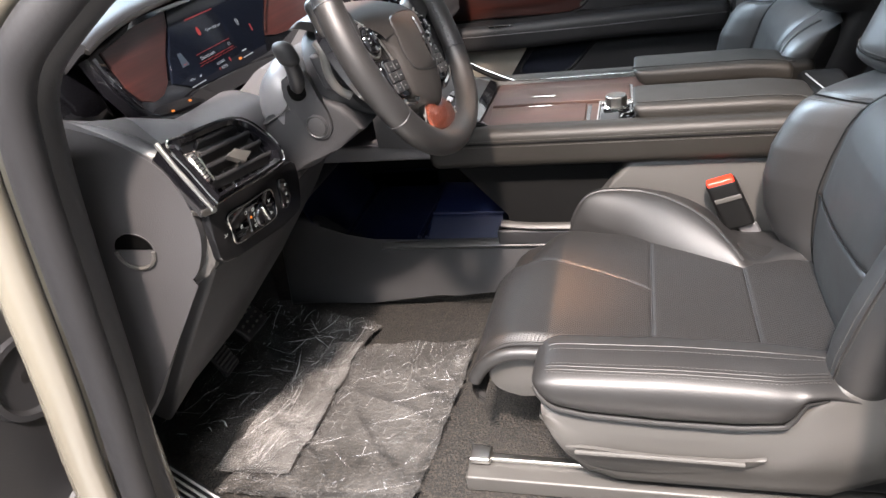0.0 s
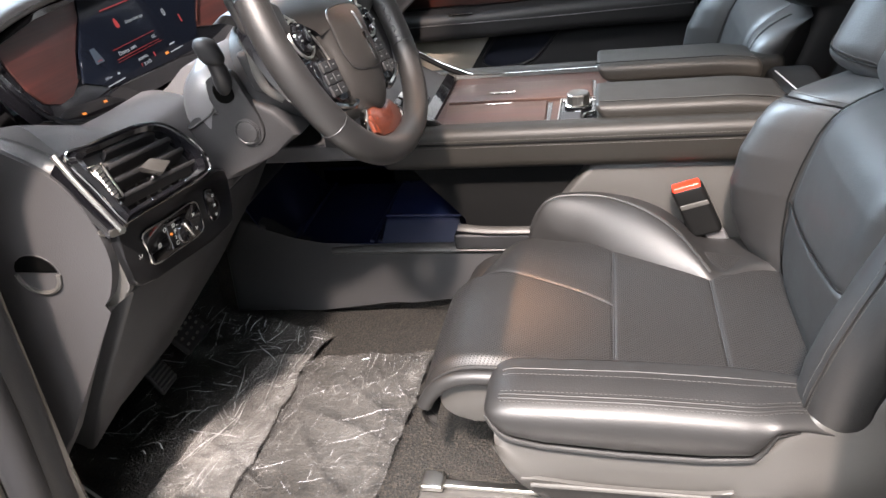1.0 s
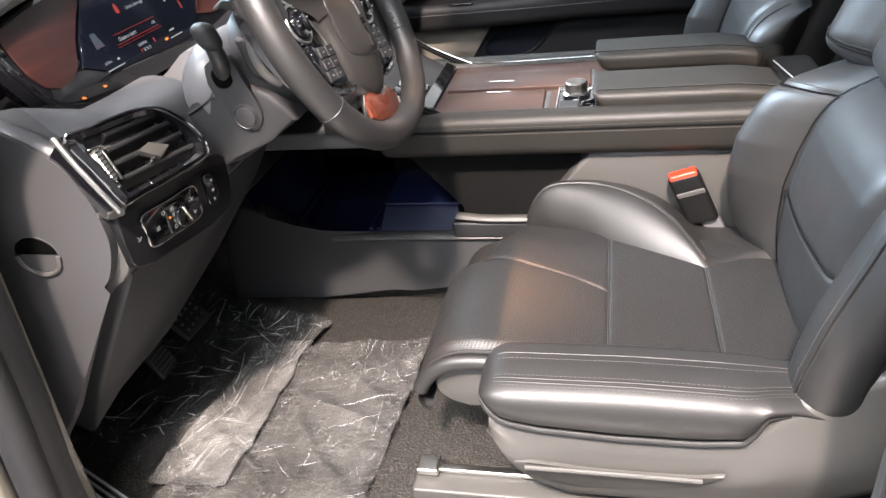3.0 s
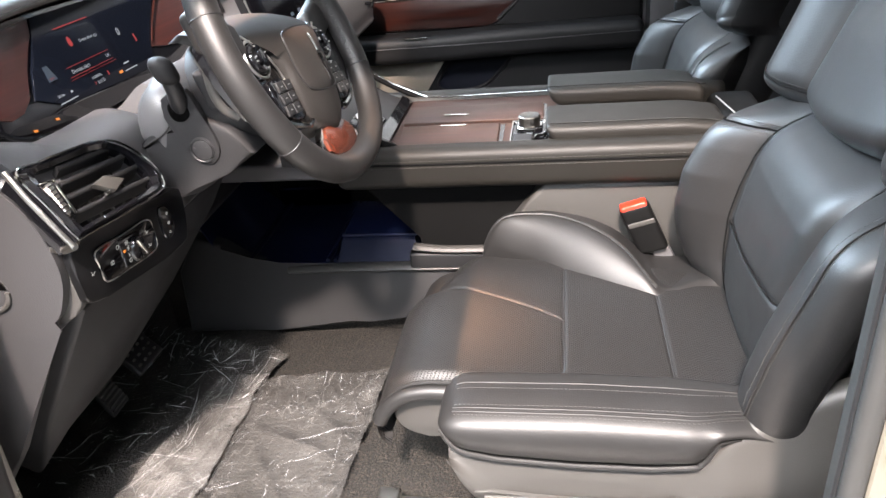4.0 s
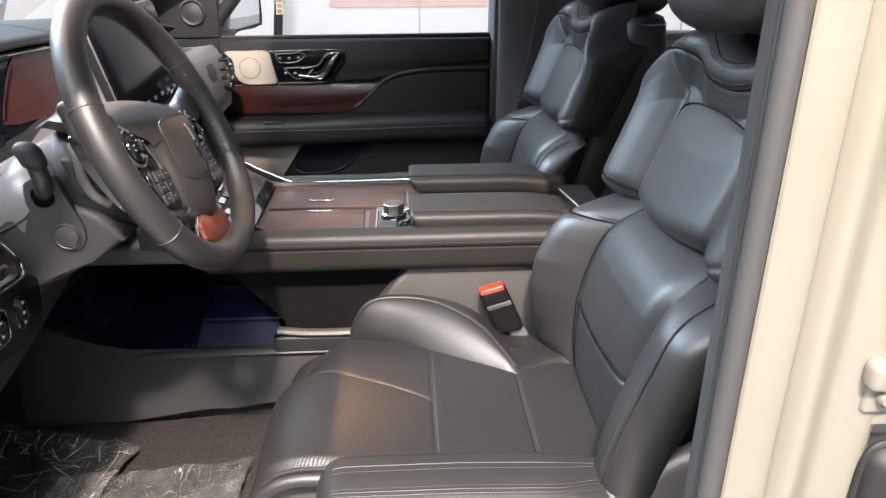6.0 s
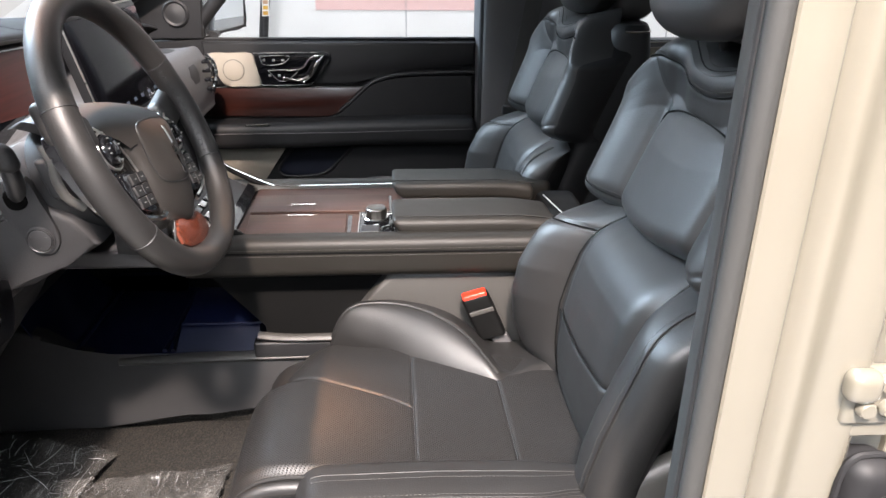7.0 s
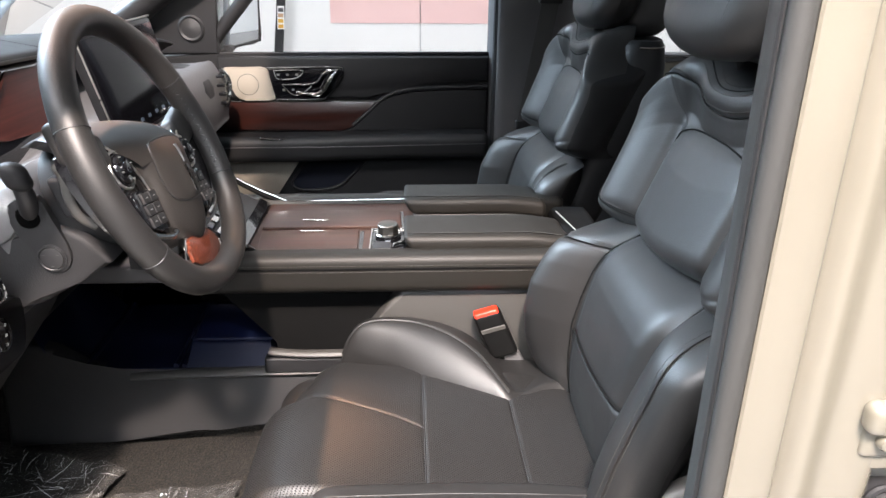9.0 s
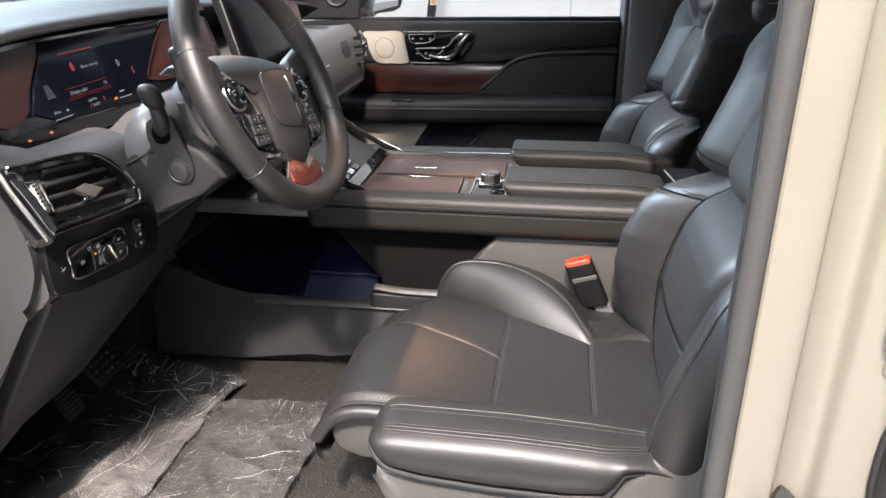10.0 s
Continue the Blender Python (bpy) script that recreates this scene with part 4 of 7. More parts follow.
part("upper_cover", loft([oval(x, y0, y1, z0, z1, 2.6) for x, y0, y1, z0, z1 in ((-0.484, 0.89, 1.00, 1.21, 1.255), (-0.481, 0.873, 1.02, 1.20, 1.276), (-0.473, 0.861, 1.03, 1.19, 1.294), (-0.458, 0.853, 1.035, 1.18, 1.309), (-0.438, 0.850, 1.035, 1.18, 1.316), (-0.420, 0.854, 1.03, 1.19, 1.309), (-0.410, 0.864, 1.02, 1.20, 1.296), (-0.404, 0.88, 1.005, 1.21, 1.280))]), SOFT, column, "grey upper column cover")
part("column_core", block(-0.64, -0.45, 0.875, 1.015, 1.12, 1.235, 0.02), DARK, column, "dark column tube")
SHROUD = [(-0.50, 1.212), (-0.484, 1.221), (-0.454, 1.233), (-0.422, 1.254), (-0.385, 1.268), (-0.345, 1.247), (-0.318, 1.212), (-0.360, 1.186), (-0.411, 1.157), (-0.446, 1.150), (-0.50, 1.142)]
part("lower_cover", plate(SHROUD, lambda a, b, h: Vector((a, 1.035 - h, b)), 0.183, 0.009, 4), COLUMN, column, "dark grey lower column cover")
part("switch_strip", plate(rounded([(-0.424, 1.291), (-0.390, 1.300), (-0.377, 1.272), (-0.362, 1.228), (-0.372, 1.204), (-0.394, 1.204), (-0.412, 1.236), (-0.424, 1.256)], 3), lambda a, b, h: Vector((a, 0.858 - h, b)), 0.010, 0.003), COLUMN, column, "dark switch strip")
# flat black patch paints the shade inside the opening
part("stalk_opening", plate(rounded([(-0.416, 1.283), (-0.396, 1.287), (-0.390, 1.270), (-0.401, 1.261), (-0.414, 1.265)], 3), lambda a, b, h: Vector((a, 0.850 - h, b)), 0.0035, 0.0005), VOID, column, "black patch for the shade in the stalk opening")
part("cover_seam", tube(curve([(-0.52, 0.8505, 1.214), (-0.484, 0.8505, 1.2225), (-0.454, 0.8505, 1.2345), (-0.424, 0.8505, 1.2545), (-0.424, 0.8495, 1.290)], 4), 0.0014, sides=5), DARK, column)
part("collar", loft([[WC + OUT * h + (SIDE * math.cos(a) + UP * math.sin(a)) * r + UP * -0.012 for a in np.linspace(0, 2 * math.pi, 36, endpoint=False)] for h, r in ((-0.130, 0.066), (-0.124, 0.076), (-0.085, 0.078), (-0.080, 0.072), (-0.078, 0.060), (-0.055, 0.058))]), COLUMN, column, "dark round collar")
part("shift_paddle", tube(curve([(-0.362, 0.852, 1.338), (-0.352, 0.846, 1.322), (-0.350, 0.845, 1.297), (-0.342, 0.847, 1.275), (-0.326, 0.852, 1.261)], 6), 0.0065, sides=10, flat=0.55, up=(0, 1, 0)), HARD, column, "grey shift paddle")
part("paddle_arm", soft((0.018, 0.030, 0.050), 0.006, (1, 2, 3), lambda p: Vector((-0.362 + p.x - 0.30 * p.z, 0.866 + p.y, 1.296 + p.z))), COLUMN, column, "dark paddle arm")
button = part("start_button", loft([[Vector((-0.385 + r * math.cos(a), y, 1.222 + r * math.sin(a))) for a in np.linspace(0, 2 * math.pi, 32, endpoint=False)] for y, r in ((0.856, 0.0165), (0.8465, 0.0165), (0.8450, 0.0155), (0.8462, 0.0142), (0.8448, 0.0135), (0.8440, 0.0110), (0.8437, 0.004))]), DARK, column, "round dark button with ring")
part("button_ring", tube([(-0.385 + 0.0168 * math.cos(a), 0.8468, 1.222 + 0.0168 * math.sin(a)) for a in np.linspace(0, 2 * math.pi, 32, endpoint=False)], 0.0010, closed=True, sides=5, up=(0, 1, 0)), DARK, button)
for a in (0.5, 2.6, 4.7):
    part("mark", soft((0.0030, 0.0006, 0.0006), 0.0002, (1, 1, 1), lambda p, a=a: Vector((-0.385 + 0.0098 * math.cos(a) + p.x, 0.8435 + p.y, 1.222 + 0.0098 * math.sin(a) + p.z))), HARD, button, "small grey mark")
stalk = part("stalk", tube(curve([(-0.403, 0.872, 1.266), (-0.401, 0.852, 1.282), (-0.396, 0.840, 1.302), (-0.396, 0.834, 1.318)], 6), lambda k: 0.0125 - 0.0025 * k, sides=14), DARK, column, "black column stalk")
part("stalk_knob", soft((0.029, 0.026, 0.036), 0.0125, (3, 3, 3), lambda p: Vector((-0.396 + p.x - 0.20 * p.z, 0.828 + p.y - 0.20 * p.z, 1.331 + p.z))), COLUMN, stalk, "grey stalk knob")


# ---- seats ----
YC = 0.945  # middle of the driver's seat


def back_x(z):
    """Front of the backrest at height z."""
    return 0.345 + 0.42 * (z - 1.05)


def near(p, line):
    """Distance from p to a line of (a, b) points."""
    best = 9.0
    for (ax, ay), (bx, by) in zip(line, line[1:]):
        dx, dy = bx - ax, by - ay
        t = max(0, min(1, ((p[0] - ax) * dx + (p[1] - ay) * dy) / (dx * dx + dy * dy)))
        best = min(best, math.hypot(p[0] - ax - t * dx, p[1] - ay - t * dy))
    return best


seat = thing("front_seat", (0.15, YC, 0.64), "black leather front seat with perforated centre and stitched bolsters", "seat", "front seats")


def quilt(place, ts, vs, back, seams, region, names, width=0.006, depth=0.006, soft_part=0.35):
    """A padded cover: place(t, v) gives point and plan position, seams press grooves into it, region names the panel of each face."""
    grid, plan = [], []
    for t in ts:
        row, prow = [], []
        for v in vs:
            p, q = place(t, v)
            d = min([near(q, s) for s in seams] + [9])
            p = p + back * (depth * math.exp(-(d / width) ** 2) + soft_part * depth * math.exp(-(d / (width * 3)) ** 2))
            row.append(p)
            prow.append(q)
        grid.append(row)
        plan.append(prow)
    wide, tall = len(ts), len(vs)
    bend = [[(grid[min(i + 1, wide - 1)][j] - grid[max(i - 1, 0)][j]).cross(grid[i][min(j + 1, tall - 1)] - grid[i][max(j - 1, 0)]) for j in range(tall)] for i in range(wide)]
    sets = {}
    for i in range(len(ts) - 1):
        for j in range(len(vs) - 1):
            c = [sum(plan[a][b][k] for a, b in ((i, j), (i + 1, j), (i + 1, j + 1), (i, j + 1))) / 4 for k in (0, 1)]
            sets.setdefault(region(c, i / (len(ts) - 1), j / (len(vs) - 1)), []).append((i, j))
    for key, faces in sets.items():
        name, mat, label = names[key]
        bm, seen = bmesh.new(), {}
        for i, j in faces:
            loop = []
            for a, b in ((i, j), (i + 1, j), (i + 1, j + 1), (i, j + 1)):
                if (a, b) not in seen:
                    seen[a, b] = bm.verts.new(grid[a][b])
                loop.append(seen[a, b])
            bm.faces.new(loop)
        ob = part(name, bm, mat, seat, label, 180)
        lines = [bend[a][b].normalized() if bend[a][b].length > 1e-12 else Vector((-1, 0, 0)) for a, b in seen]
        side = sum(ob.data.vertices[k].normal.dot(lines[k]) for k in range(len(lines)))
        ob.data.normals_split_custom_set_from_vertices([tuple(v if side > 0 else -v) for v in lines])


# cushion: one profile from the backrest over the front roll, side to side
PROFILE = curve([(0.42, 0, 0.846), (0.37, 0, 0.856), (0.30, 0, 0.868), (0.215, 0, 0.884), (0.14, 0, 0.893), (0.07, 0, 0.898), (0.0, 0, 0.905), (-0.06, 0, 0.912), (-0.11, 0, 0.915), (-0.145, 0, 0.907), (-0.172, 0, 0.886), (-0.189, 0, 0.856), (-0.194, 0, 0.828), (-0.189, 0, 0.808), (-0.178, 0, 0.797)], 9)
RUN = [0.0]
for a, b in zip(PROFILE, PROFILE[1:]):
    RUN.append(RUN[-1] + (b - a).length)


def along(s):
    """A point of the cushion's profile, s from 0 (rear) to 1 (under the front)."""
    s *= RUN[-1]
    for k in range(len(RUN) - 1):
        if s <= RUN[k + 1] + 1e-9:
            return PROFILE[k].lerp(PROFILE[k + 1], (s - RUN[k]) / (RUN[k + 1] - RUN[k]))
    return PROFILE[-1]


def cushion_place(t, v):
    p = along(v)
    y = -0.172 + 0.330 * t
    fall = 0.03 * max(0, (0.05 - p.x)) * smooth_step(0.4, 1, t) + 0.010 * smooth_step(0.06, 0.0, t) * smooth_step(0.0, -0.1, p.x)
    x = p.x + (0.022 * smooth_step(0.035, 0.055, y) + 0.30 * max(0, y - 0.05)) * smooth_step(0.0, -0.15, p.x)
    dome = 0.004 * math.sin(math.pi * t)
    return Vector((x, YC + y, p.z + dome - fall)), (p.x if p.x > 0 or p.z > 0.87 else -0.182 - (0.87 - p.z), y)


SPLIT = flat([(0.070, -0.020), (0.027, 0.005), (-0.024, 0.026), (-0.074, 0.042), (-0.124, 0.050), (-0.17, 0.050), (-0.26, 0.044)])
FRONT, REAR = [(0.070, -0.18), (0.070, 0.17)], [(0.216, -0.18), (0.212, 0.17)]


def cushion_region(c, t, v):
    if c[0] > 0.214:
        return 0
    if c[0] > 0.070:
        return 1
    k = min(SPLIT, key=lambda q: abs(q[0] - c[0])) if c[0] > -0.26 else (0, 0.044)
    return 2 if c[1] < k[1] else 3


quilt(cushion_place, np.linspace(0, 1, 130), np.linspace(0, 1, 300), Vector((0.15, 0, -1)).normalized(), [SPLIT, FRONT, REAR], cushion_region,
      [("seat_insert", PERF, "perforated leather seat centre"), ("seat_insert", PERF, "perforated leather seat centre"),
       ("thigh_pad", PERF, "perforated leather thigh pad"), ("thigh_pad", PERF, "perforated leather thigh pad")], 0.0024, 0.0024, 0.22)


def on_cushion(x, y, lift=0.0003):
    """A point on the cushion's cover over the plan position (x, y)."""
    lo, hi, t = 0.0, 0.7, (y + 0.172) / 0.330
    for _ in range(24):
        v = (lo + hi) / 2
        lo, hi = (v, hi) if cushion_place(t, v)[1][0] > x else (lo, v)
    return cushion_place(t, v)[0] + Vector((0, 0, lift - 0.0018))


for line in (FRONT, REAR):
    (x0, y0), (x1, y1) = line
    part("seam", tube([on_cushion(x0 + (x1 - x0) * k, -0.170 + 0.326 * k) for k in np.linspace(0, 1, 40)], 0.0010, sides=5), DARK, seat, "dark sewn seam")
part("cushion_core", loft([[Vector((p.x * 0.97 + 0.006, YC + y, p.z - 0.022)) for p in PROFILE[:-28:6]] + [Vector((-0.10, YC + y, 0.84)), Vector((0.36, YC + y, 0.80))] for y in (-0.150, 0.140)]), LEATHER, seat, "leather edge of the cushion")
part("roll_piping", tube([cushion_place(0.004, v)[0] + Vector((0, -0.001, 0.001)) for v in np.linspace(0.45, 0.90, 40)], 0.0028, sides=8), LEATHER, seat, "stitched leather piping")
part("roll_edge", tube([cushion_place(0.0, v)[0] + Vector((0.0, -0.004, -0.012)) for v in np.linspace(0.42, 0.90, 44)], 0.011, sides=10), LEATHER, seat, "rolled leather edge")
# black block put where shade falls beneath the roll
part("roll_base", block(-0.165, 0.02, YC - 0.135, YC + 0.140, 0.785, 0.799, 0.004), VOID, seat, "black block for the shade under the front roll")
part("roll_cap", plate([(-0.121 + 0.047 * math.cos(a) + (0.05 if math.cos(a) > 0 else 0), 0.840 + 0.038 * math.sin(a)) for a in np.linspace(0, 2 * math.pi, 28, endpoint=False)], at_y(0.792), 0.012, 0.004, 3), HARD, seat, "grey plastic end cap")


def pad(name, x0, x1, y0, y1, top, thick, r, bulge, mat, label="", n=(8, 8, 2), shape=None):
    """A cushion lying flat; y from the seat's middle; top(x) is the height of its upper side. Returns its skin: normalised box point to place."""
    cx, cy = (x0 + x1) / 2, (y0 + y1) / 2
    hs = ((x1 - x0) / 2, (y1 - y0) / 2, thick / 2)
    r = min(r, *(h * 0.98 for h in hs))

    def f(p):
        u, v = p.x / hs[0], p.y / hs[1]
        x, y = cx + p.x, cy + p.y
        lift = bulge * (1 - u * u) * (1 - v * v) if p.z > 0 else 0
        q = Vector((x, YC + y, top(x, y) - thick / 2 + p.z + lift))
        return shape(q, u, v, p.z / hs[2]) if shape else q

    def skin(u, v, w):
        c = (u * hs[0], v * hs[1], w * hs[2])
        q = [max(-(h - r), min(h - r, k)) for k, h in zip(c, hs)]
        d = Vector([a - b for a, b in zip(c, q)])
        return f(Vector(q) + (d.normalized() * (r + 0.0006) if d.length else d))
    part(name, soft((x1 - x0, y1 - y0, thick), r, n, f), mat, seat, label)
    return skin



def straight(x, points):
    for (xa, a), (xb, b) in zip(points, points[1:]):
        if x <= xb:
            return a + (b - a) * max(0, (x - xa) / (xb - xa))
    return points[-1][1]


LOW_EDGE = [(-0.090, 0.872), (-0.069, 0.860), (-0.017, 0.849), (0.08, 0.842), (0.176, 0.841), (0.215, 0.845), (0.230, 0.846), (0.240, 0.858), (0.252, 0.882), (0.275, 0.884), (0.34, 0.862)]


def outer_ring(x):
    """Cross-section of the outer bolster: flat top, round shoulder, full flank that hooks up before the tail."""
    top = 0.915 - 0.04 * max(0, x - 0.10) - 0.75 * max(0, x - 0.19) ** 2
    low = straight(x, LOW_EDGE)
    out = -0.259 + 0.016 * smooth_step(0.215, 0.30, x)
    inn = -0.148
    pts = [(inn, low - 0.01), (inn, top - 0.018), (inn - 0.006, top - 0.004), (inn - 0.022, top + 0.001)]
    pts += [(out + a, top - b * (top - low)) for a, b in ((0.056, -0.035), (0.038, -0.010), (0.023, 0.04), (0.011, 0.13), (0.004, 0.26), (0.001, 0.44), (0.003, 0.67), (0.009, 0.87), (0.017, 1.0))]
    pts += [(out + 0.03, low - 0.012)]
    k = math.sqrt(max(0.02, 1 - max(0, (-0.048 - x) / 0.042) ** 2.4))
    mid = (0.55 * inn + 0.45 * out, (top + low) / 2)
    return [Vector((x, YC + mid[0] + (y - mid[0]) * (0.55 + 0.45 * k), mid[1] + (z - mid[1]) * k)) for y, z in pts]


def ring_curve(x):
    return curve([tuple(p) for p in outer_ring(x)], 4)


OUT_X = [-0.0895, -0.088, -0.085, -0.08, -0.073, -0.065, -0.055] + list(np.linspace(-0.045, 0.21, 26)) + list(np.linspace(0.216, 0.34, 22))
part("outer_bolster", loft([ring_curve(x) for x in OUT_X]), LEATHER, seat, "stitched leather side bolster")


def on_outer(x, k, out=0.001):
    """A point on the bolster, k counting along its section."""
    r = outer_ring(x)
    i = min(int(k), len(r) - 2)
    p = r[i].lerp(r[i + 1], k - i)
    return p + Vector((0, -out * 0.6, out))


for k in (3.35, 5.45, 5.85):
    part("seam_welt", tube([on_outer(x, k, 0.0004) for x in np.linspace(-0.070, 0.33, 60)], 0.0011, sides=5), LEATHER, seat)
for k in (3.7, 5.15, 6.2):
    part("stitching", dashes([on_outer(x, k, 0.0012) for x in np.linspace(-0.068, 0.33, 70)]), THREAD, seat, "grey thread stitching")
part("bolster_welt", tube([on_outer(x, 12.0, -0.0005) + Vector((0, -0.007, -0.001)) for x in list(np.linspace(-0.088, 0.21, 40)) + list(np.linspace(0.215, 0.30, 24))], 0.0036, sides=8), LEATHER, seat, "leather welt under the bolster")


def cushion_top(x):
    return straight(-x, [(-p.x, p.z) for p in PROFILE[:80:4]])


VALLEY = [(-0.10, 0.203), (-0.078, 0.200), (0.0, 0.176), (0.072, 0.130), (0.134, 0.098), (0.205, 0.066), (0.235, 0.060), (0.29, 0.110), (0.37, 0.125)]
CREST = [(-0.10, 0.208), (-0.06, 0.216), (-0.03, 0.219), (0.05, 0.214), (0.112, 0.187), (0.165, 0.150), (0.20, 0.100), (0.216, 0.070)]
CREST_Z = [(-0.10, 0.932), (-0.03, 0.958), (0.04, 0.962), (0.112, 0.953), (0.165, 0.934), (0.20, 0.907), (0.225, 0.889), (0.37, 0.872)]


def eased(x, points, w=0.018):
    """A line through the points with its corners rounded off."""
    return sum(straight(x + w * k, points) for k in (-1, -0.5, 0, 0.5, 1)) / 5


def inner_at(x, y):
    """The inner bolster: a broad dome between the valley beside the cushion and its welted crest, which runs in towards the rear."""
    valley, crest = eased(x, VALLEY), eased(x, CREST)
    top, base = eased(x, CREST_Z), cushion_top(max(x, -0.06)) - 0.008
    k = math.sqrt(max(0.0, 1 - max(0, (-0.052 - x) / 0.046) ** 2.2))
    if y < crest:
        dome = base + (top - base) * math.sin(math.pi / 2 * max(0, min(1, (y - valley) / max(crest - valley, 0.004)))) ** 0.8
    else:
        dome = top - 0.22 * (y - max(crest, valley))
    rear = top - 0.16 * max(0, y - valley) - 0.016 * smooth_step(0.030, 0.0, y - valley)
    z = dome + (rear - dome) * smooth_step(0.185, 0.245, x)
    z -= 0.03 * smooth_step(0.236, 0.258, y) ** 2
    return Vector((x + 0.02 * smooth_step(0.0, -0.09, x), YC + y, z * k + (base - 0.05) * (1 - k)))


def inner_row(x):
    v = eased(x, VALLEY)
    ys = [v + (0.256 - v) * t for t in np.linspace(0, 1, 34)]
    return [Vector((inner_at(x, v).x, YC + v, 0.82))] + [inner_at(x, y) for y in ys] + [Vector((inner_at(x, v).x, YC + 0.254, 0.82))]


part("inner_bolster", loft([inner_row(x) for x in [-0.0975, -0.096, -0.093, -0.088, -0.08, -0.07, -0.06] + list(np.linspace(-0.05, 0.36, 72))]), LEATHER, seat, "leather side bolster with welt", 70)
WELT = curve([tuple(inner_at(x, eased(x, CREST)) + Vector((0, 0, 0.0006))) for x in (-0.092, -0.078, -0.055, -0.02, 0.02, 0.06, 0.10, 0.14, 0.17, 0.19, 0.205, 0.2145)], 6)
part("welt", tube(WELT, 0.0024, sides=6), LEATHER, seat, "leather welt")
part("stitching", dashes([p + Vector((0.002, 0.0045, -0.0004)) for p in WELT]), THREAD, seat, "grey thread stitching")

# hard shield on the door side, with its switch recess
SHIELD_TOP = [(-0.080, 0.856), (-0.067, 0.852), (-0.017, 0.842), (0.08, 0.835), (0.176, 0.833), (0.222, 0.837), (0.246, 0.856), (0.268, 0.886), (0.306, 0.911), (0.36, 0.948), (0.44, 0.985), (0.50, 0.985)]
SHIELD_LOW = [(-0.080, 0.840), (-0.063, 0.795), (-0.047, 0.755), (-0.02, 0.712), (0.02, 0.690), (0.30, 0.69), (0.40, 0.78), (0.50, 0.86)]


def shield_at(a, b, h):
    bow = 0.035 * smooth_step(0.82, 0.68, b)
    return Vector((a, 0.714 - h + bow, b))


def shield_ring(x):
    top, low = straight(x, SHIELD_TOP), straight(x, SHIELD_LOW)
    rows = [(low, -0.016), (low, 0.006), (low + 0.006, 0.019)] + [(low + 0.012 + (top - low - 0.030) * k / 9, 0.024 - 0.014 * smooth_step(0.45, 1.0, k / 9)) for k in range(10)] + [(top - 0.011, 0.008), (top - 0.005, 0.004), (top - 0.001, -0.002), (top, -0.008), (top, -0.016)]
    return [shield_at(x, max(z, low), h) for z, h in rows]


part("side_shield", loft([shield_ring(x) for x in [-0.080, -0.079, -0.076, -0.070, -0.063, -0.055, -0.047, -0.035, -0.02] + list(np.linspace(0, 0.21, 12)) + list(np.linspace(0.222, 0.36, 22)) + list(np.linspace(0.38, 0.50, 7))]), HARD, seat, "grey plastic side shield", 60)
RECESS = [(-0.048, 0.792), (0.06, 0.781), (0.17, 0.781), (0.212, 0.790), (0.196, 0.770), (0.13, 0.742), (0.02, 0.728), (-0.02, 0.748)]
part("switch_recess", plate(rounded(RECESS, 4), lambda a, b, h: shield_at(a, b, h + 0.020), 0.006, 0.003, 2), HARD, seat, "recessed grey switch panel")
part("switch_bar", tube([shield_at(a, 0.786 - 0.07 * (a + 0.03) ** 2, 0.031) for a in np.linspace(-0.035, 0.185, 12)], 0.0035, sides=8), HARD, seat, "long seat switch")
part("base", block(-0.04, 0.42, YC - 0.21, YC + 0.22, 0.69, 0.83, 0.02), DARK, seat, "dark seat base")
for y in (-0.185, 0.18):
    part("slide_rail", block(-0.215, 0.45, YC + y - 0.03, YC + y + 0.022, 0.642, 0.672, 0.004), HARD, seat, "grey slide rail cover")
    part("rail_bar", block(-0.205, 0.45, YC + y + 0.004, YC + y + 0.018, 0.673, 0.681, 0.003), SATIN, seat, "bright metal slide rail")
part("rail_end", soft((0.035, 0.034, 0.012), 0.004, (2, 2, 1), lambda p: Vector((-0.195 + p.x, YC - 0.176 + p.y, 0.684 + p.z))), SATIN, seat, "bright rail end piece")

# backrest: lower and upper block, each a padded shell swept over its cross-sections
def table(z, rows):
    """Values at height z, from rows of (z, value, ...)."""
    if z <= rows[0][0]:
        return rows[0][1:]
    for a, b in zip(rows, rows[1:]):
        if z <= b[0]:
            k = (z - a[0]) / (b[0] - a[0])
            return tuple(p + (q - p) * k for p, q in zip(a[1:], b[1:]))
    return rows[-1][1:]


# height, how far the inner bolster, the middle and the outer bolster stand before the plane of the back
LOW_ROWS = [(0.82, -0.078, -0.084, -0.050), (0.85, -0.040, -0.070, -0.034), (0.89, 0.004, -0.046, -0.004), (0.934, 0.038, -0.028, 0.010), (0.99, 0.066, -0.008, 0.019), (1.046, 0.080, 0.004, 0.023), (1.09, 0.078, 0.010, 0.024), (1.14, 0.069, 0.008, 0.026), (1.18, 0.060, 0.002, 0.026)]
# height, wings, the groove beside the middle panel, the middle panel
TOP_ROWS = [(1.145, 0.026, -0.010, 0.002), (1.20, 0.035, -0.008, 0.008), (1.28, 0.037, -0.006, 0.009), (1.315, 0.038, -0.003, 0.004), (1.335, 0.039, 0.006, -0.002), (1.36, 0.041, 0.022, 0.010), (1.385, 0.046, 0.038, 0.026), (1.41, 0.050, 0.046, 0.034), (1.44, 0.046, 0.044, 0.034)]


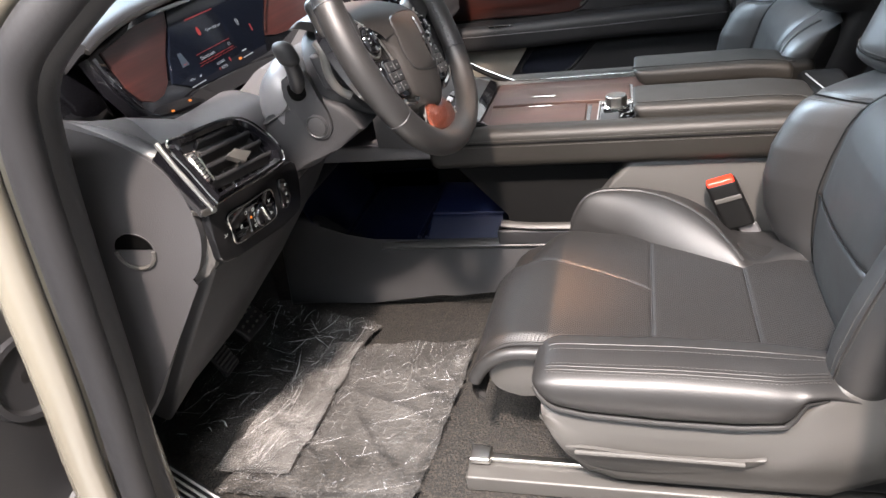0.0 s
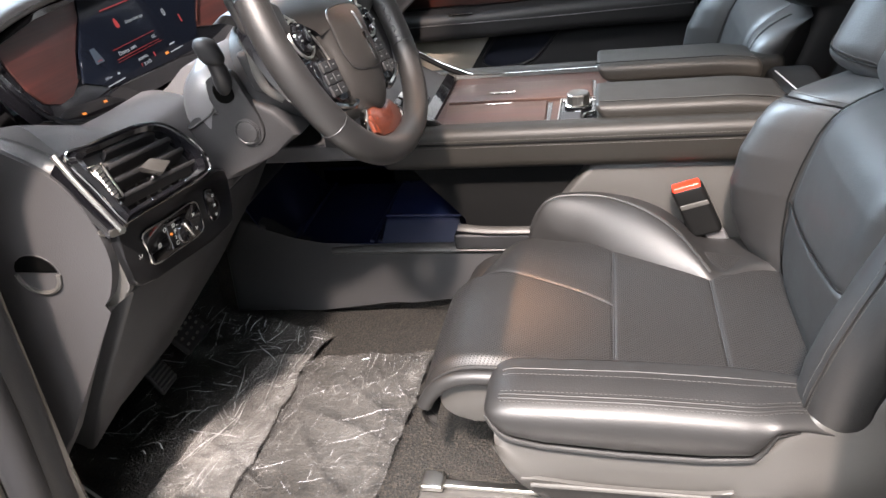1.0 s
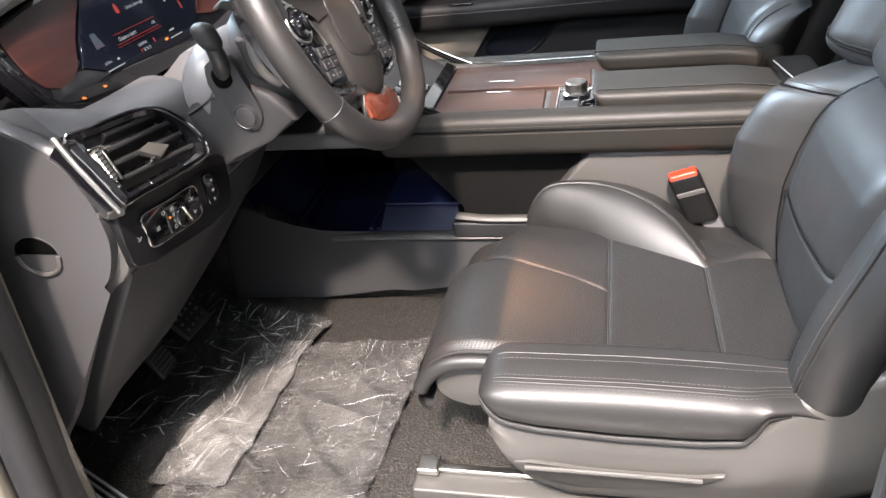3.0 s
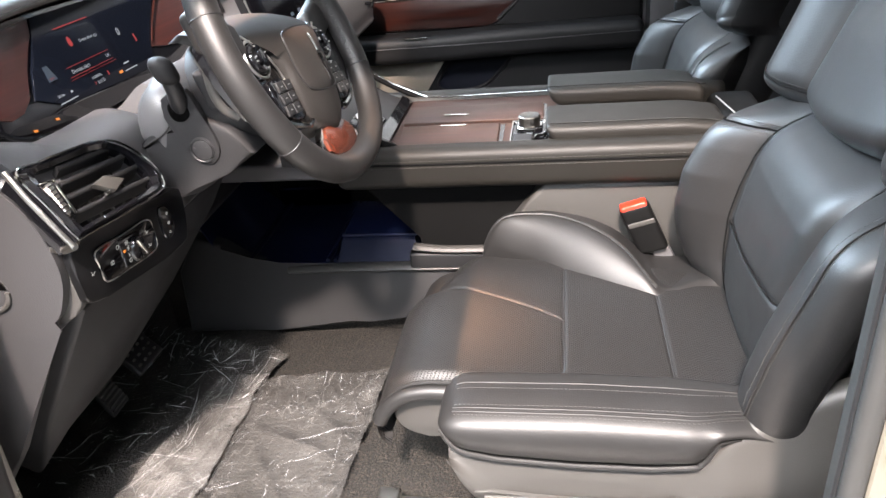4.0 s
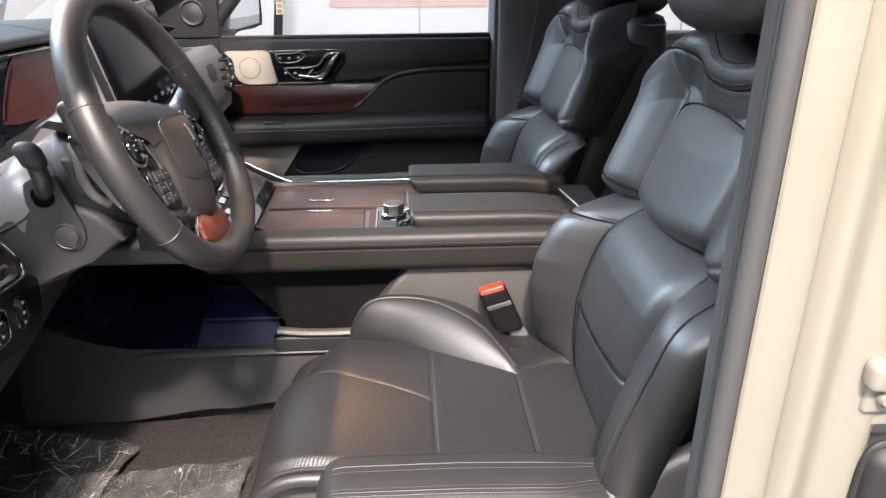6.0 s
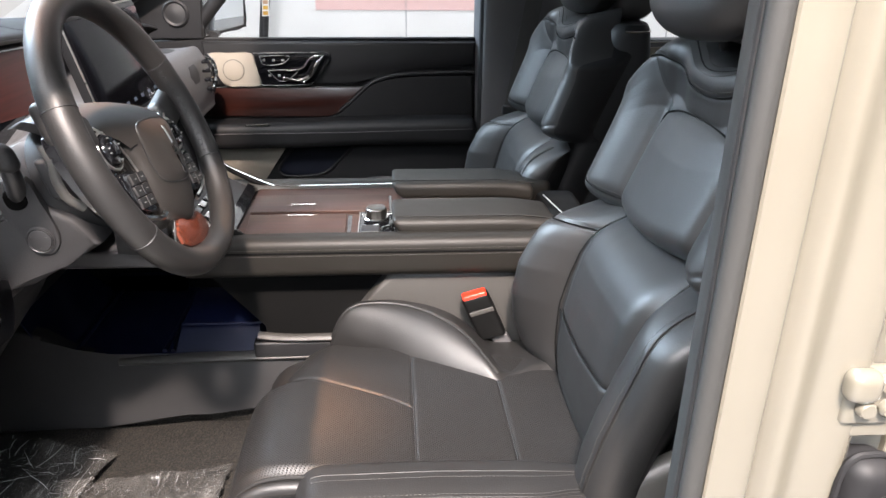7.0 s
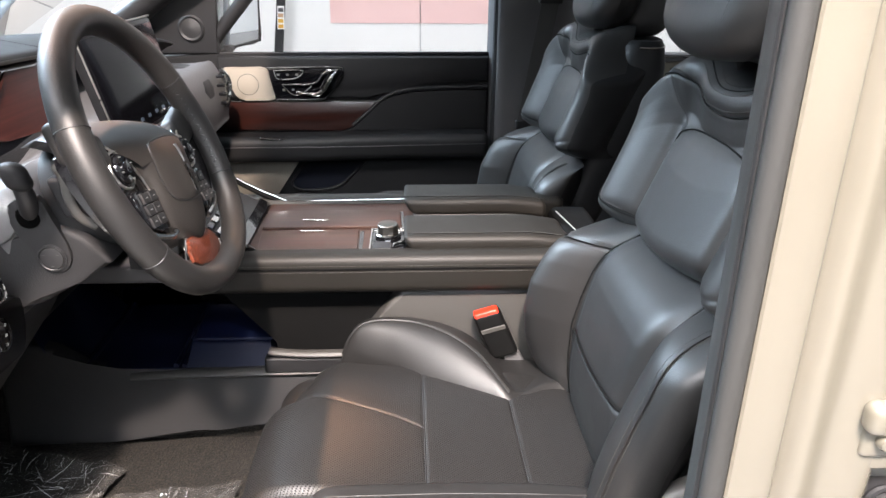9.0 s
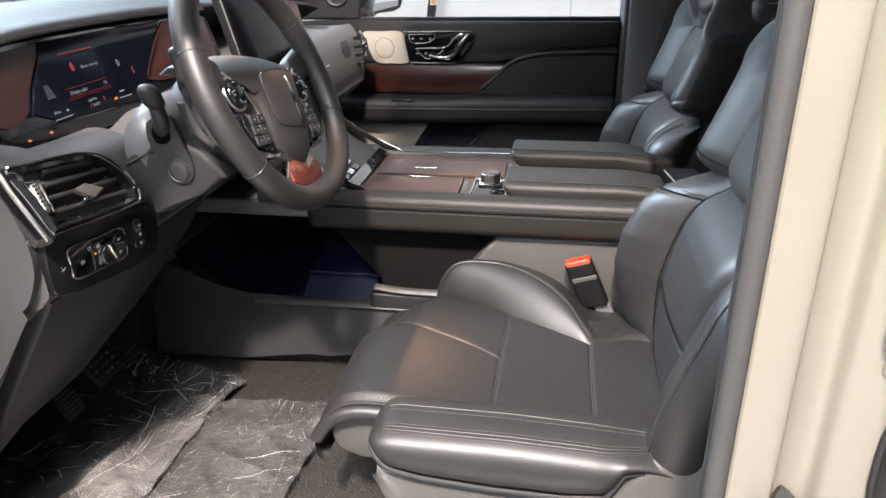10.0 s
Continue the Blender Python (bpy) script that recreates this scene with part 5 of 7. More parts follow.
def low_cut(z):
    inner, mid, outer = table(z, LOW_ROWS)
    return curve([(-0.170, -0.120, 0), (-0.212, -0.075, 0), (-0.240, outer - 0.065, 0), (-0.247, outer - 0.040, 0), (-0.238, outer - 0.014, 0), (-0.212, outer - 0.001, 0), (-0.180, outer, 0), (-0.154, outer - 0.012, 0), (-0.138, min(outer - 0.030, mid + 0.012), 0), (-0.112, mid + 0.004, 0), (-0.06, mid + 0.006, 0), (0.0, mid + 0.007, 0), (0.06, mid + 0.006, 0), (0.105, mid + 0.004, 0), (0.128, mid + 0.002, 0), (0.150, mid + 0.45 * (inner - mid), 0), (0.178, inner - 0.008, 0), (0.205, inner, 0), (0.232, inner - 0.018, 0), (0.250, inner - 0.060, 0), (0.252, -0.060, 0), (0.235, -0.110, 0), (0.20, -0.14, 0)], 8)


def top_cut(z):
    wing, groove, mid = table(z, TOP_ROWS)
    half = [(0.0, mid + 0.005, 0), (0.05, mid + 0.004, 0), (0.092, mid, 0), (0.116, mid - 0.30 * (mid - groove), 0), (0.132, groove, 0), (0.148, groove + 0.28 * (wing - groove), 0), (0.176, groove + 0.74 * (wing - groove), 0), (0.206, wing - 0.001, 0), (0.230, wing - 0.008, 0), (0.244, wing - 0.034, 0), (0.245, -0.045, 0), (0.234, -0.075, 0), (0.21, -0.10, 0)]
    return curve([(-x, y, 0) for x, y, _ in half[:0:-1]] + half, 8)


CUTS = {}


def cut_at(cut, z, t):
    key = (cut, round(z, 5))
    if key not in CUTS:
        CUTS[key] = cut(z)
    c = CUTS[key]
    k = t * (len(c) - 1)
    i = min(int(k), len(c) - 2)
    return c[i].lerp(c[i + 1], k - i)


def low_place(t, v):
    c = cut_at(low_cut, 0.835 + (1.175 - 0.835) * v, t)
    top = 1.178 - 0.16 * max(0, abs(c.x) - 0.15)
    z = 0.835 + (top - 0.835) * v
    k = 1 - math.sqrt(max(0, 1 - smooth_step(0.76, 1.0, v) ** 2))
    deep = c.y
    c.y += (-0.055 - c.y) * k
    end = smooth_step(0.13, 0.0, v)
    if c.x < -0.13:
        c.y += (-0.095 - c.y) * (1 - math.sqrt(max(0, 1 - end * end)))
    foot = 0.13 * smooth_step(0.26, 0.0, v) ** 1.5 if c.x < 0 else 0.10 * smooth_step(0.3, 0.0, v)
    return Vector((back_x(z) - c.y, YC + c.x * (1 - 0.05 * smooth_step(0.82, 1, v) - foot), z)), (c.x, z if deep > -0.075 else 0.5)


def horn(y):
    """Top line of the backrest: two horns with a shallow dip between."""
    y = abs(y)
    return 1.436 + 0.021 * smooth_step(0.03, 0.13, y) - 0.105 * smooth_step(0.140, 0.27, y)


def top_place(t, v):
    c = cut_at(top_cut, 1.150 + (1.43 - 1.150) * v, t)
    low = 1.152 + 0.026 * smooth_step(0.05, -0.20, c.x)
    z = low + (horn(c.x) - low) * v
    k = 1 - math.sqrt(max(0, 1 - smooth_step(0.84, 1.0, v) ** 2))
    deep = c.y
    shrink = 0.050 * (1 - math.sqrt(max(0, 1 - smooth_step(0.20, 0.0, v) ** 2)))
    c = Vector((c.x * (1 - 0.06 * k), c.y + (-0.045 - c.y) * k, 0))
    return Vector((back_x(z) - c.y + shrink, YC + c.x * (1 - 0.05 * smooth_step(0.14, 0, v)), z)), (c.x, z if deep > -0.035 else 0.5)


LA = flat([(0.118, 1.19), (0.128, 1.12), (0.132, 1.03), (0.132, 0.96), (0.128, 0.83)])
LB = flat([(0.130, 0.986), (0.02, 0.986), (-0.10, 0.996), (-0.145, 1.002)])
LC = flat([(-0.135, 1.19), (-0.142, 1.13), (-0.143, 1.03), (-0.142, 0.94), (-0.140, 0.83)])
LD = flat([(0.125, 1.132), (0.19, 1.128), (0.25, 1.112)])


def low_region(c, t, v):
    if t > 0.90 or t < 0.10:
        return 4 if t < 0.5 else 6
    k = min(LA, key=lambda q: abs(q[1] - c[1]))[0]
    m = min(LC, key=lambda q: abs(q[1] - c[1]))[0]
    if c[0] > k:
        return 5 if c[1] > 1.118 else 0
    if c[1] < 0.8:
        return 1 if c[0] < 0 else 0
    return 1 if c[0] < m else (2 if c[1] > 0.987 else 3)


# the flanks take a darker material than the cover, for the shade on them
quilt(low_place, np.linspace(0, 1, 190), np.linspace(0, 1, 110), Vector((1, 0, -0.3)).normalized(), [LA, LB, LC, LD], low_region,
      [("inner_back_bolster", LEATHER, "leather backrest bolster"), ("outer_back_bolster", LEATHER, "stitched leather backrest bolster"), ("lumbar_panel", LEATHER, "leather lumbar panel"),
       ("lower_lumbar_panel", LEATHER, "leather lower lumbar panel"), ("back_flank", DOORHIDE, "side of the backrest, darkened for shade"), ("bolster_cap", LEATHER, "stitched leather cap of the bolster"), ("back_flank", DOORHIDE, "side of the backrest, darkened for shade")], 0.003, 0.0032)
UA = flat([(0.112, 1.330), (0.124, 1.31), (0.131, 1.27), (0.132, 1.22), (0.130, 1.14)])
UB = [(-y, z) for y, z in UA]
UT = flat([(0.112, 1.328), (0.085, 1.337), (0.04, 1.341), (0.0, 1.342), (-0.04, 1.341), (-0.085, 1.337), (-0.112, 1.328)])
UV = flat([(0.110, 1.328), (0.132, 1.348), (0.150, 1.372), (0.166, 1.402)])
UW = [(-y, z) for y, z in UV]
YOKE = flat([(0.245, 1.372), (0.20, 1.394), (0.165, 1.405), (0.140, 1.405), (0.10, 1.396), (0.05, 1.382), (0.0, 1.377), (-0.05, 1.382), (-0.10, 1.396), (-0.140, 1.405), (-0.165, 1.405), (-0.20, 1.394), (-0.245, 1.372)])
RIM = flat([(0.150, 1.440), (0.12, 1.437), (0.08, 1.424), (0.04, 1.413), (0.0, 1.409), (-0.04, 1.413), (-0.08, 1.424), (-0.12, 1.437), (-0.150, 1.440)])
UL = flat([(0.25, 1.205), (0.20, 1.188), (0.130, 1.180)])
UR = [(-y, z + 0.02) for y, z in UL]


def top_region(c, t, v):
    if t > 0.87 or t < 0.13:
        return 5 if t < 0.5 else 6
    y = abs(c[0])
    w = min(YOKE, key=lambda q: abs(q[0] - c[0]))[1]
    if c[1] > w:
        return 3
    k = min(UA, key=lambda q: abs(q[1] - c[1]))[0]
    u = min(UV, key=lambda q: abs(q[1] - c[1]))[0]
    if c[1] < 1.325:
        return 0 if y < k else (1 if c[0] > 0 else 2)
    return 4 if y < u else (1 if c[0] > 0 else 2)


# shoulder flanks too are coloured darker where the sides lie in shade
quilt(top_place, np.linspace(0, 1, 210), np.linspace(0, 1, 120), Vector((1, 0, -0.3)).normalized(), [UA, UB, UT, UV, UW, YOKE, UL, UR], top_region,
      [("shoulder_panel", LEATHER, "leather shoulder panel"), ("inner_wing", LEATHER, "leather wing of the backrest"), ("outer_wing", LEATHER, "leather wing of the backrest"),
       ("yoke", LEATHER, "stitched leather yoke"), ("yoke_panel", LEATHER, "leather panel under the yoke"), ("shoulder_flank", DOORHIDE, "side of the backrest, darkened for shade"), ("shoulder_flank", DOORHIDE, "side of the backrest, darkened for shade")], 0.0038, 0.0018)


def front(line, place, dy=0.0, dz=0.0, lift=0.001):
    """Points of a seam on the cover of the backrest."""
    out = []
    for y, z in line:
        y, z, v = y + dy, z + dz, 0.5
        for _ in range(4):
            lo, hi = 0.0, 1.0
            for _ in range(22):
                t = (lo + hi) / 2
                lo, hi = (t, hi) if place(t, v)[1][0] < y else (lo, t)
            a, b = place(t, 0)[0].z, place(t, 1)[0].z
            v = max(0.0, min(0.985, (z - a) / (b - a)))
        out.append(place(t, v)[0] + Vector((-lift, 0, lift * 0.4)))
    return out


STITCH_Y = flat([(-0.196, 1.158), (-0.208, 1.10), (-0.212, 1.02), (-0.213, 0.94), (-0.208, 0.86)], 10)
for k in (0, -0.012):
    part("stitching", dashes(front(STITCH_Y, low_place, k, lift=0.0028)), THREAD, seat, "grey thread stitching")
part("seam_welt", tube(front(STITCH_Y, low_place, -0.006, lift=0.0016), 0.0014, sides=5), LEATHER, seat)
for line, cut, dy, dz in ((LC, low_place, -0.006, 0), (LD, low_place, 0, 0.006), (LD, low_place, 0, -0.006), ([p for p in YOKE if abs(p[0]) < 0.19], top_place, 0, 0.006), (RIM, top_place, 0, -0.006), (RIM, top_place, 0, 0.005), (UL, top_place, 0, 0.006)):
    part("stitching", dashes(front(line, cut, dy, dz)), THREAD, seat, "grey thread stitching")
for line, cut in ((LC, low_place), (LA, low_place), (LD, low_place), (LB, low_place), ([p for p in YOKE if abs(p[0]) < 0.19], top_place), (RIM, top_place), (UA, top_place), (UB, top_place), (UT, top_place), (UL, top_place)):
    part("seam_welt", tube(front(line, cut, lift=-0.0006), 0.0013, sides=5), SHADE, seat, "dark seam")
SHELL = ((0.80, 0.10, 0.06, 0.18), (0.92, 0.09, 0.09, 0.21), (1.10, 0.05, 0.134, 0.222), (1.17, 0.04, 0.154, 0.225), (1.235, 0.04, 0.157, 0.226), (1.30, 0.02, 0.161, 0.224), (1.37, 0.012, 0.143, 0.218), (1.415, 0.016, 0.114, 0.210), (1.428, 0.028, 0.090, 0.200))


def shell_ring(z, d, deep, wide, n=36, grow=1.0):
    return [Vector((back_x(z) + d + deep / 2 - grow * deep / 2 * math.copysign(abs(math.cos(a)) ** 0.6, math.cos(a)), YC + grow * wide * math.copysign(abs(math.sin(a)) ** 0.5, math.sin(a)), z)) for a in np.linspace(0, 2 * math.pi, n, endpoint=False)]


part("back_shell", loft([shell_ring(*k) for k in SHELL]), DOORHIDE, seat, "black leather back shell")
part("shell_trim", tube(shell_ring(*SHELL[-2], grow=1.004)[8:29], 0.0022, sides=6), CHROME, seat, "thin chrome trim line")
for y in (-0.055, 0.055):
    part("headrest_post", tube([(back_x(1.36) + 0.045, YC + y, 1.36), (0.485, YC + y, 1.50)], 0.006, sides=8), DARK, seat, "dark headrest post")


def head(p):
    q = Vector((0.462 + p.x + 0.22 * p.z, YC + p.y * (1 - 0.9 * max(0, -p.z - 0.04)), 1.556 + p.z + 0.9 * p.y * p.y * (1 if p.z < 0 else -1)))
    q.x += 1.3 * p.y * p.y * (1 if p.x < 0 else 0.2)
    return q


part("headrest", soft((0.115, 0.29, 0.215), 0.05, (4, 10, 8), head), LEATHER, seat, "black leather headrest")
for y in (-0.100, 0.100):
    part("stitching", dashes([head(Vector((-0.0572, y, z))) + Vector((-0.001, 0, 0)) for z in np.linspace(-0.062, 0.075, 16)]), THREAD, seat, "grey thread stitching")
part("headrest_shell", soft((0.10, 0.26, 0.20), 0.035, (3, 6, 5), lambda p: Vector((0.548 + p.x + 0.22 * p.z, YC + p.y, 1.540 + p.z))), LEATHER, seat, "black back of the headrest")
other = copy_thing(seat, pose(0.145, YC + 0.84, 0.61))
for ob in other.children:
    if ob.name.startswith("headrest") or (ob.name.startswith("stitching") and ob.bound_box[0][2] > 0.82):
        ob.matrix_world = pose(0.065, 0, -0.012) @ ob.matrix_world


# ---- centre console ----
console = thing("centre_console", (0.0, 1.39, 0.64), "black leather centre console with brown wood lids and two armrests", "console")
CX0, CX1 = -0.345, 0.40
for y, s in ((1.2275, -1), (1.5525, 1)):
    side = part("side_pad", soft((CX1 - CX0, 0.052, 0.078), 0.020, (14, 2, 3), lambda p, y=y: Vector(((CX0 + CX1) / 2 + p.x, y + p.y, 1.030 + p.z))), CONSOLEHIDE, console, "stitched leather side pad")
    part("welt", tube([(x, y + s * 0.0258, 1.0435) for x in np.linspace(CX0 + 0.02, CX1 - 0.02, 24)], 0.0022, sides=6), SHADE, side, "dark seam of the pad")
    for z in (1.0495, 1.0375):
        part("stitching", dashes([(x, y + s * 0.0260, z) for x in np.linspace(CX0 + 0.02, CX1 - 0.02, 40)]), THREAD, side, "grey thread stitching")
top = part("top_plate", block(-0.252, 0.335, 1.246, 1.534, 1.020, 1.056, 0.003), CONSOLE_WOOD, console, "glossy brown wood top")
part("shadow_gap", block(-0.250, 0.40, 1.2375, 1.2445, 1.03, 1.058, 0.001), DARK, top)
near_lid = part("lid", plate([(-0.228, 1.248), (-0.046, 1.248), (-0.048, 1.352), (-0.238, 1.350)], at_z(1.054), 0.010, 0.002), CONSOLE_WOOD, console, "brown wood sliding lid")
part("lid_gap", plate([(-0.044, 1.248), (-0.037, 1.248), (-0.038, 1.358), (-0.240, 1.357), (-0.239, 1.352), (-0.046, 1.353)], at_z(1.0535), 0.004, 0), PIANO, near_lid, "dark gap round the lid")
part("lid_pull", soft((0.050, 0.0040, 0.003), 0.0012, (4, 1, 1), lambda p: Vector((-0.138 + p.x, 1.339 + p.y, 1.066 + p.z))), CHROME, near_lid, "chrome pull")
far_lid = part("lid", plate([(-0.240, 1.366), (0.034, 1.368), (0.032, 1.466), (-0.246, 1.466)], at_z(1.054), 0.010, 0.002), CONSOLE_WOOD, console, "brown wood sliding lid")
part("lid_gap", plate([(0.036, 1.366), (0.041, 1.366), (0.039, 1.470), (-0.250, 1.470), (-0.250, 1.467), (0.034, 1.467)], at_z(1.0535), 0.004, 0), PIANO, far_lid, "dark gap round the lid")
part("lid_pull", soft((0.050, 0.0040, 0.003), 0.0012, (4, 1, 1), lambda p: Vector((-0.138 + p.x, 1.400 + p.y, 1.066 + p.z))), CHROME, far_lid, "chrome pull")
# drive control
module = part("control_module", block(-0.022, 0.044, 1.250, 1.360, 1.052, 1.060, 0.003), PIANO, console, "gloss black control plate")
part("module_edge", tube([(-0.023, 1.249, 1.060), (0.045, 1.249, 1.060), (0.045, 1.361, 1.060), (-0.023, 1.361, 1.060)], 0.0022, closed=True, sides=6), CHROME, module, "chrome frame")
part("knob_base", loft([[Vector((0.010 + r * math.cos(a), 1.322 + r * math.sin(a), z)) for a in np.linspace(0, 2 * math.pi, 28, endpoint=False)] for z, r in ((1.058, 0.025), (1.066, 0.025), (1.068, 0.023))]), CHROME, module, "chrome knob base")
part("rotary_knob", loft([[Vector((0.010 + r * math.cos(a) * (1 + 0.03 * math.cos(12 * a)), 1.322 + r * math.sin(a) * (1 + 0.03 * math.cos(12 * a)), z)) for a in np.linspace(0, 2 * math.pi, 48, endpoint=False)] for z, r in ((1.067, 0.019), (1.084, 0.020), (1.086, 0.018), (1.084, 0.012), (1.083, 0.002))]), STEEL, module, "crystal rotary knob")
part("key", block(-0.018, 0.016, 1.254, 1.288, 1.059, 1.063, 0.002), DARK, module, "dark square key")
part("key_chrome", tube(curve([(0.020, 1.256, 1.062), (0.024, 1.270, 1.064), (0.036, 1.276, 1.064), (0.040, 1.286, 1.062)], 5), 0.003, sides=6), CHROME, module, "chrome key edge")
for y, wide, top, x1, lab in ((1.302, 0.128, 1.0900, 0.350, "black leather armrest lid with stitching"), (1.484, 0.112, 1.0985, 0.330, "black leather armrest lid")):
    def fn(p, y=y, wide=wide, top=top, mid=(0.046 + x1) / 2):
        """An armrest lid: flat top with a soft crown, rounded shoulders, falling away at its rear end."""
        u = p.y / wide * 2
        return Vector((mid + p.x - 0.012 * (p.z / 0.02) * (1 if p.x < -0.1 else 0) + 0.012 * max(0, -u) * (1 if p.x > 0.1 else 0), y + p.y, top - 0.0185 + p.z + (0.003 * (1 - u * u) if p.z > 0 else 0) - 0.010 * smooth_step(0.07, 0.16, p.x)))
    arm = part("armrest", soft((x1 - 0.046, wide, 0.037), 0.0145, (14, 8, 2), fn), CONSOLEHIDE, console, lab)
    part("stitching", dashes([fn(Vector((x, -wide / 2 + 0.017, 0.0189))) for x in np.linspace(-0.130, 0.14, 40)]), THREAD, arm, "grey thread stitching")
    part("seam_welt", tube([fn(Vector((x, -wide / 2 + 0.0145, 0.0184))) for x in np.linspace(-0.138, 0.145, 40)], 0.0012, sides=5), SHADE, arm, "dark seam of the lid")
    part("arm_base", block(0.060, x1 - 0.012, y - wide / 2 + 0.006, y + wide / 2 - 0.006, 1.050, top - 0.034, 0.004), DARK, arm, "dark base of the armrest")
part("rear_chrome", tube([(0.362, 1.44, 1.066), (0.412, 1.26, 1.045)], 0.0014, sides=8), SATIN, console, "chrome trim behind the armrests")
# the shade behind the armrests is put into its near-black colour
part("rear_cap", block(0.36, 0.45, 1.25, 1.53, 0.70, 1.050, 0.02), SHADE, console, "rear end of the console, blackened for shade")
# chrome rails that rise to the dashboard, with the sloping black stack between
for y, x0 in ((1.530, 0.05), (1.243, -0.222)):
    part("chrome_rail", tube(curve([(x0, y, 1.066), (-0.13 if x0 > 0 else -0.23, y, 1.064), (-0.205 if x0 > 0 else -0.24, y, 1.064), (-0.235, y, 1.072), (-0.32, y, 1.115), (-0.43, y, 1.195)], 6), 0.0010, sides=8), CHROME, console, "chrome rail")
    part("black_rail", tube(curve([(x0, y + (0.010 if y > 1.4 else -0.006), 1.060), (-0.13 if x0 > 0 else -0.23, y + (0.010 if y > 1.4 else -0.006), 1.058), (-0.22, y + (0.010 if y > 1.4 else -0.006), 1.058), (-0.32, y + (0.010 if y > 1.4 else -0.006), 1.105), (-0.43, y + (0.010 if y > 1.4 else -0.006), 1.185)], 6), 0.007, sides=8), SHADE, console, "black rail")
stack = part("control_slope", plate([(-0.25, 1.052), (-0.33, 1.090), (-0.46, 1.185), (-0.46, 1.03), (-0.25, 1.01)], lambda a, b, h: Vector((a, 1.246 + h, b)), 0.282, 0.003), DARK, console, "black sloping stack")
part("stack_wood", plate([(-0.252, 1.062), (-0.272, 1.072)] + [(-0.272, 1.066), (-0.252, 1.056)], lambda a, b, h: Vector((a, 1.250 + h, b)), 0.274, 0.001), PIANO, stack, "dark cross trim")
random.seed(4)
for k in range(9):
    a, y = -0.285 - 0.018 * (k // 3), 1.30 + 0.035 * (k % 3)
    part("stack_key", soft((0.012, 0.026, 0.006), 0.002, (1, 1, 1), lambda p, a=a, y=y: Vector((a + p.x, y + p.y, 1.071 - 0.58 * (a + 0.285) - 0.5 * p.x + p.z))), CHROME if k % 2 else PIANO, stack)
# lower body: recess, side box, kick panel, bin
WALL = [(-0.335, 0.999), (0.40, 0.999), (0.40, 0.66), (-0.20, 0.66), (-0.205, 0.866)]
# wall and core are coloured near-black for the shade under the side pad
part("recess_wall", plate(WALL, lambda a, b, h: Vector((a, 1.290 - h, b)), 0.028, 0.006, 3), SHADE, console, "recessed side, blackened for shade")
part("recess_core", block(-0.19, 0.40, 1.292, 1.52, 0.66, 0.998, 0.008), SHADE, console, "core of the console, blackened for shade")
BOX = [(0.036, 0.990), (0.43, 0.990), (0.43, 0.66), (-0.12, 0.66), (-0.085, 0.83), (-0.03, 0.905)]
part("side_box", plate(BOX, at_y(1.265, -1), 0.040, 0.012, 3), HARD, console, "grey plastic side panel")
KICK = [(-0.752, 0.646), (-0.750, 0.790), (-0.700, 0.868), (-0.640, 0.852), (-0.585, 0.812), (-0.52, 0.799), (-0.2, 0.800), (0.02, 0.800), (0.02, 0.690), (-0.250, 0.692), (-0.335, 0.690), (-0.372, 0.672), (-0.55, 0.656)]
part("kick_panel", plate(KICK, lambda a, b, h: Vector((a, 1.262 - h + 0.03 * smooth_step(0.75, 0.81, b), b)), 0.030, 0.010, 3), DUSK, console, "dark tunnel side panel")
part("kick_ledge", tube([(-0.50, 1.266, 0.792), (-0.4, 1.262, 0.796), (0.0, 1.262, 0.80)], 0.016, sides=10, flat=0.6), HARD, console, "grey ledge of the tunnel panel")
part("tunnel_carpet", plate([(-0.80, 0.63), (-0.80, 0.78), (0.02, 0.78), (0.02, 0.63)], at_y(1.275), 0.012, 0.003), CARPET, console, "black carpet on the tunnel")
part("seat_track_ledge", tube(curve([(-0.225, 1.255, 0.846), (-0.16, 1.25, 0.842), (-0.05, 1.25, 0.842), (0.0, 1.25, 0.842)], 4), 0.011, sides=10, flat=0.7), HARD, console, "grey moulded ledge")
part("track_foot", block(-0.235, 0.02, 1.245, 1.275, 0.800, 0.835, 0.006), DARK, console)
def across(profile, y0, y1, depth=0.006):
    """A bent sheet: a profile of (x, z) points drawn from y0 to y1."""
    low = [(x, z - depth) for x, z in profile[::-1]]
    return loft([[Vector((x, y, z)) for x, z in list(profile) + low] for y in (y0, y1)])


part("bin_floor", block(-0.72, -0.22, 1.264, 1.56, 0.785, 0.806, 0.004), NAVY, console, "navy blue bin floor")
part("bin_wall", across([(-0.604, 0.806), (-0.622, 0.816), (-0.655, 0.846), (-0.690, 0.93), (-0.72, 1.0)], 1.262, 1.555), NAVY, console, "navy blue sloping bin wall")
part("bin_lip", across([(-0.612, 0.806), (-0.440, 0.806), (-0.440, 0.846), (-0.612, 0.846)], 1.545, 1.560, 0.001), NAVY, console, "navy blue rear lip of the bin")
# near-black in place of the shade deep in the bin
part("bin_back", block(-0.76, -0.22, 1.575, 1.590, 0.79, 1.04, 0.004), SHADE, console, "back of the bin, blackened for shade")
for x, r in ((-0.588, 0.0055), (-0.414, 0.0050), (-0.398, 0.0040)):
    part("bin_rib", tube([(x, 1.268, 0.809), (x, 1.545, 0.809)], r, sides=8), NAVY, console, "bin rib")
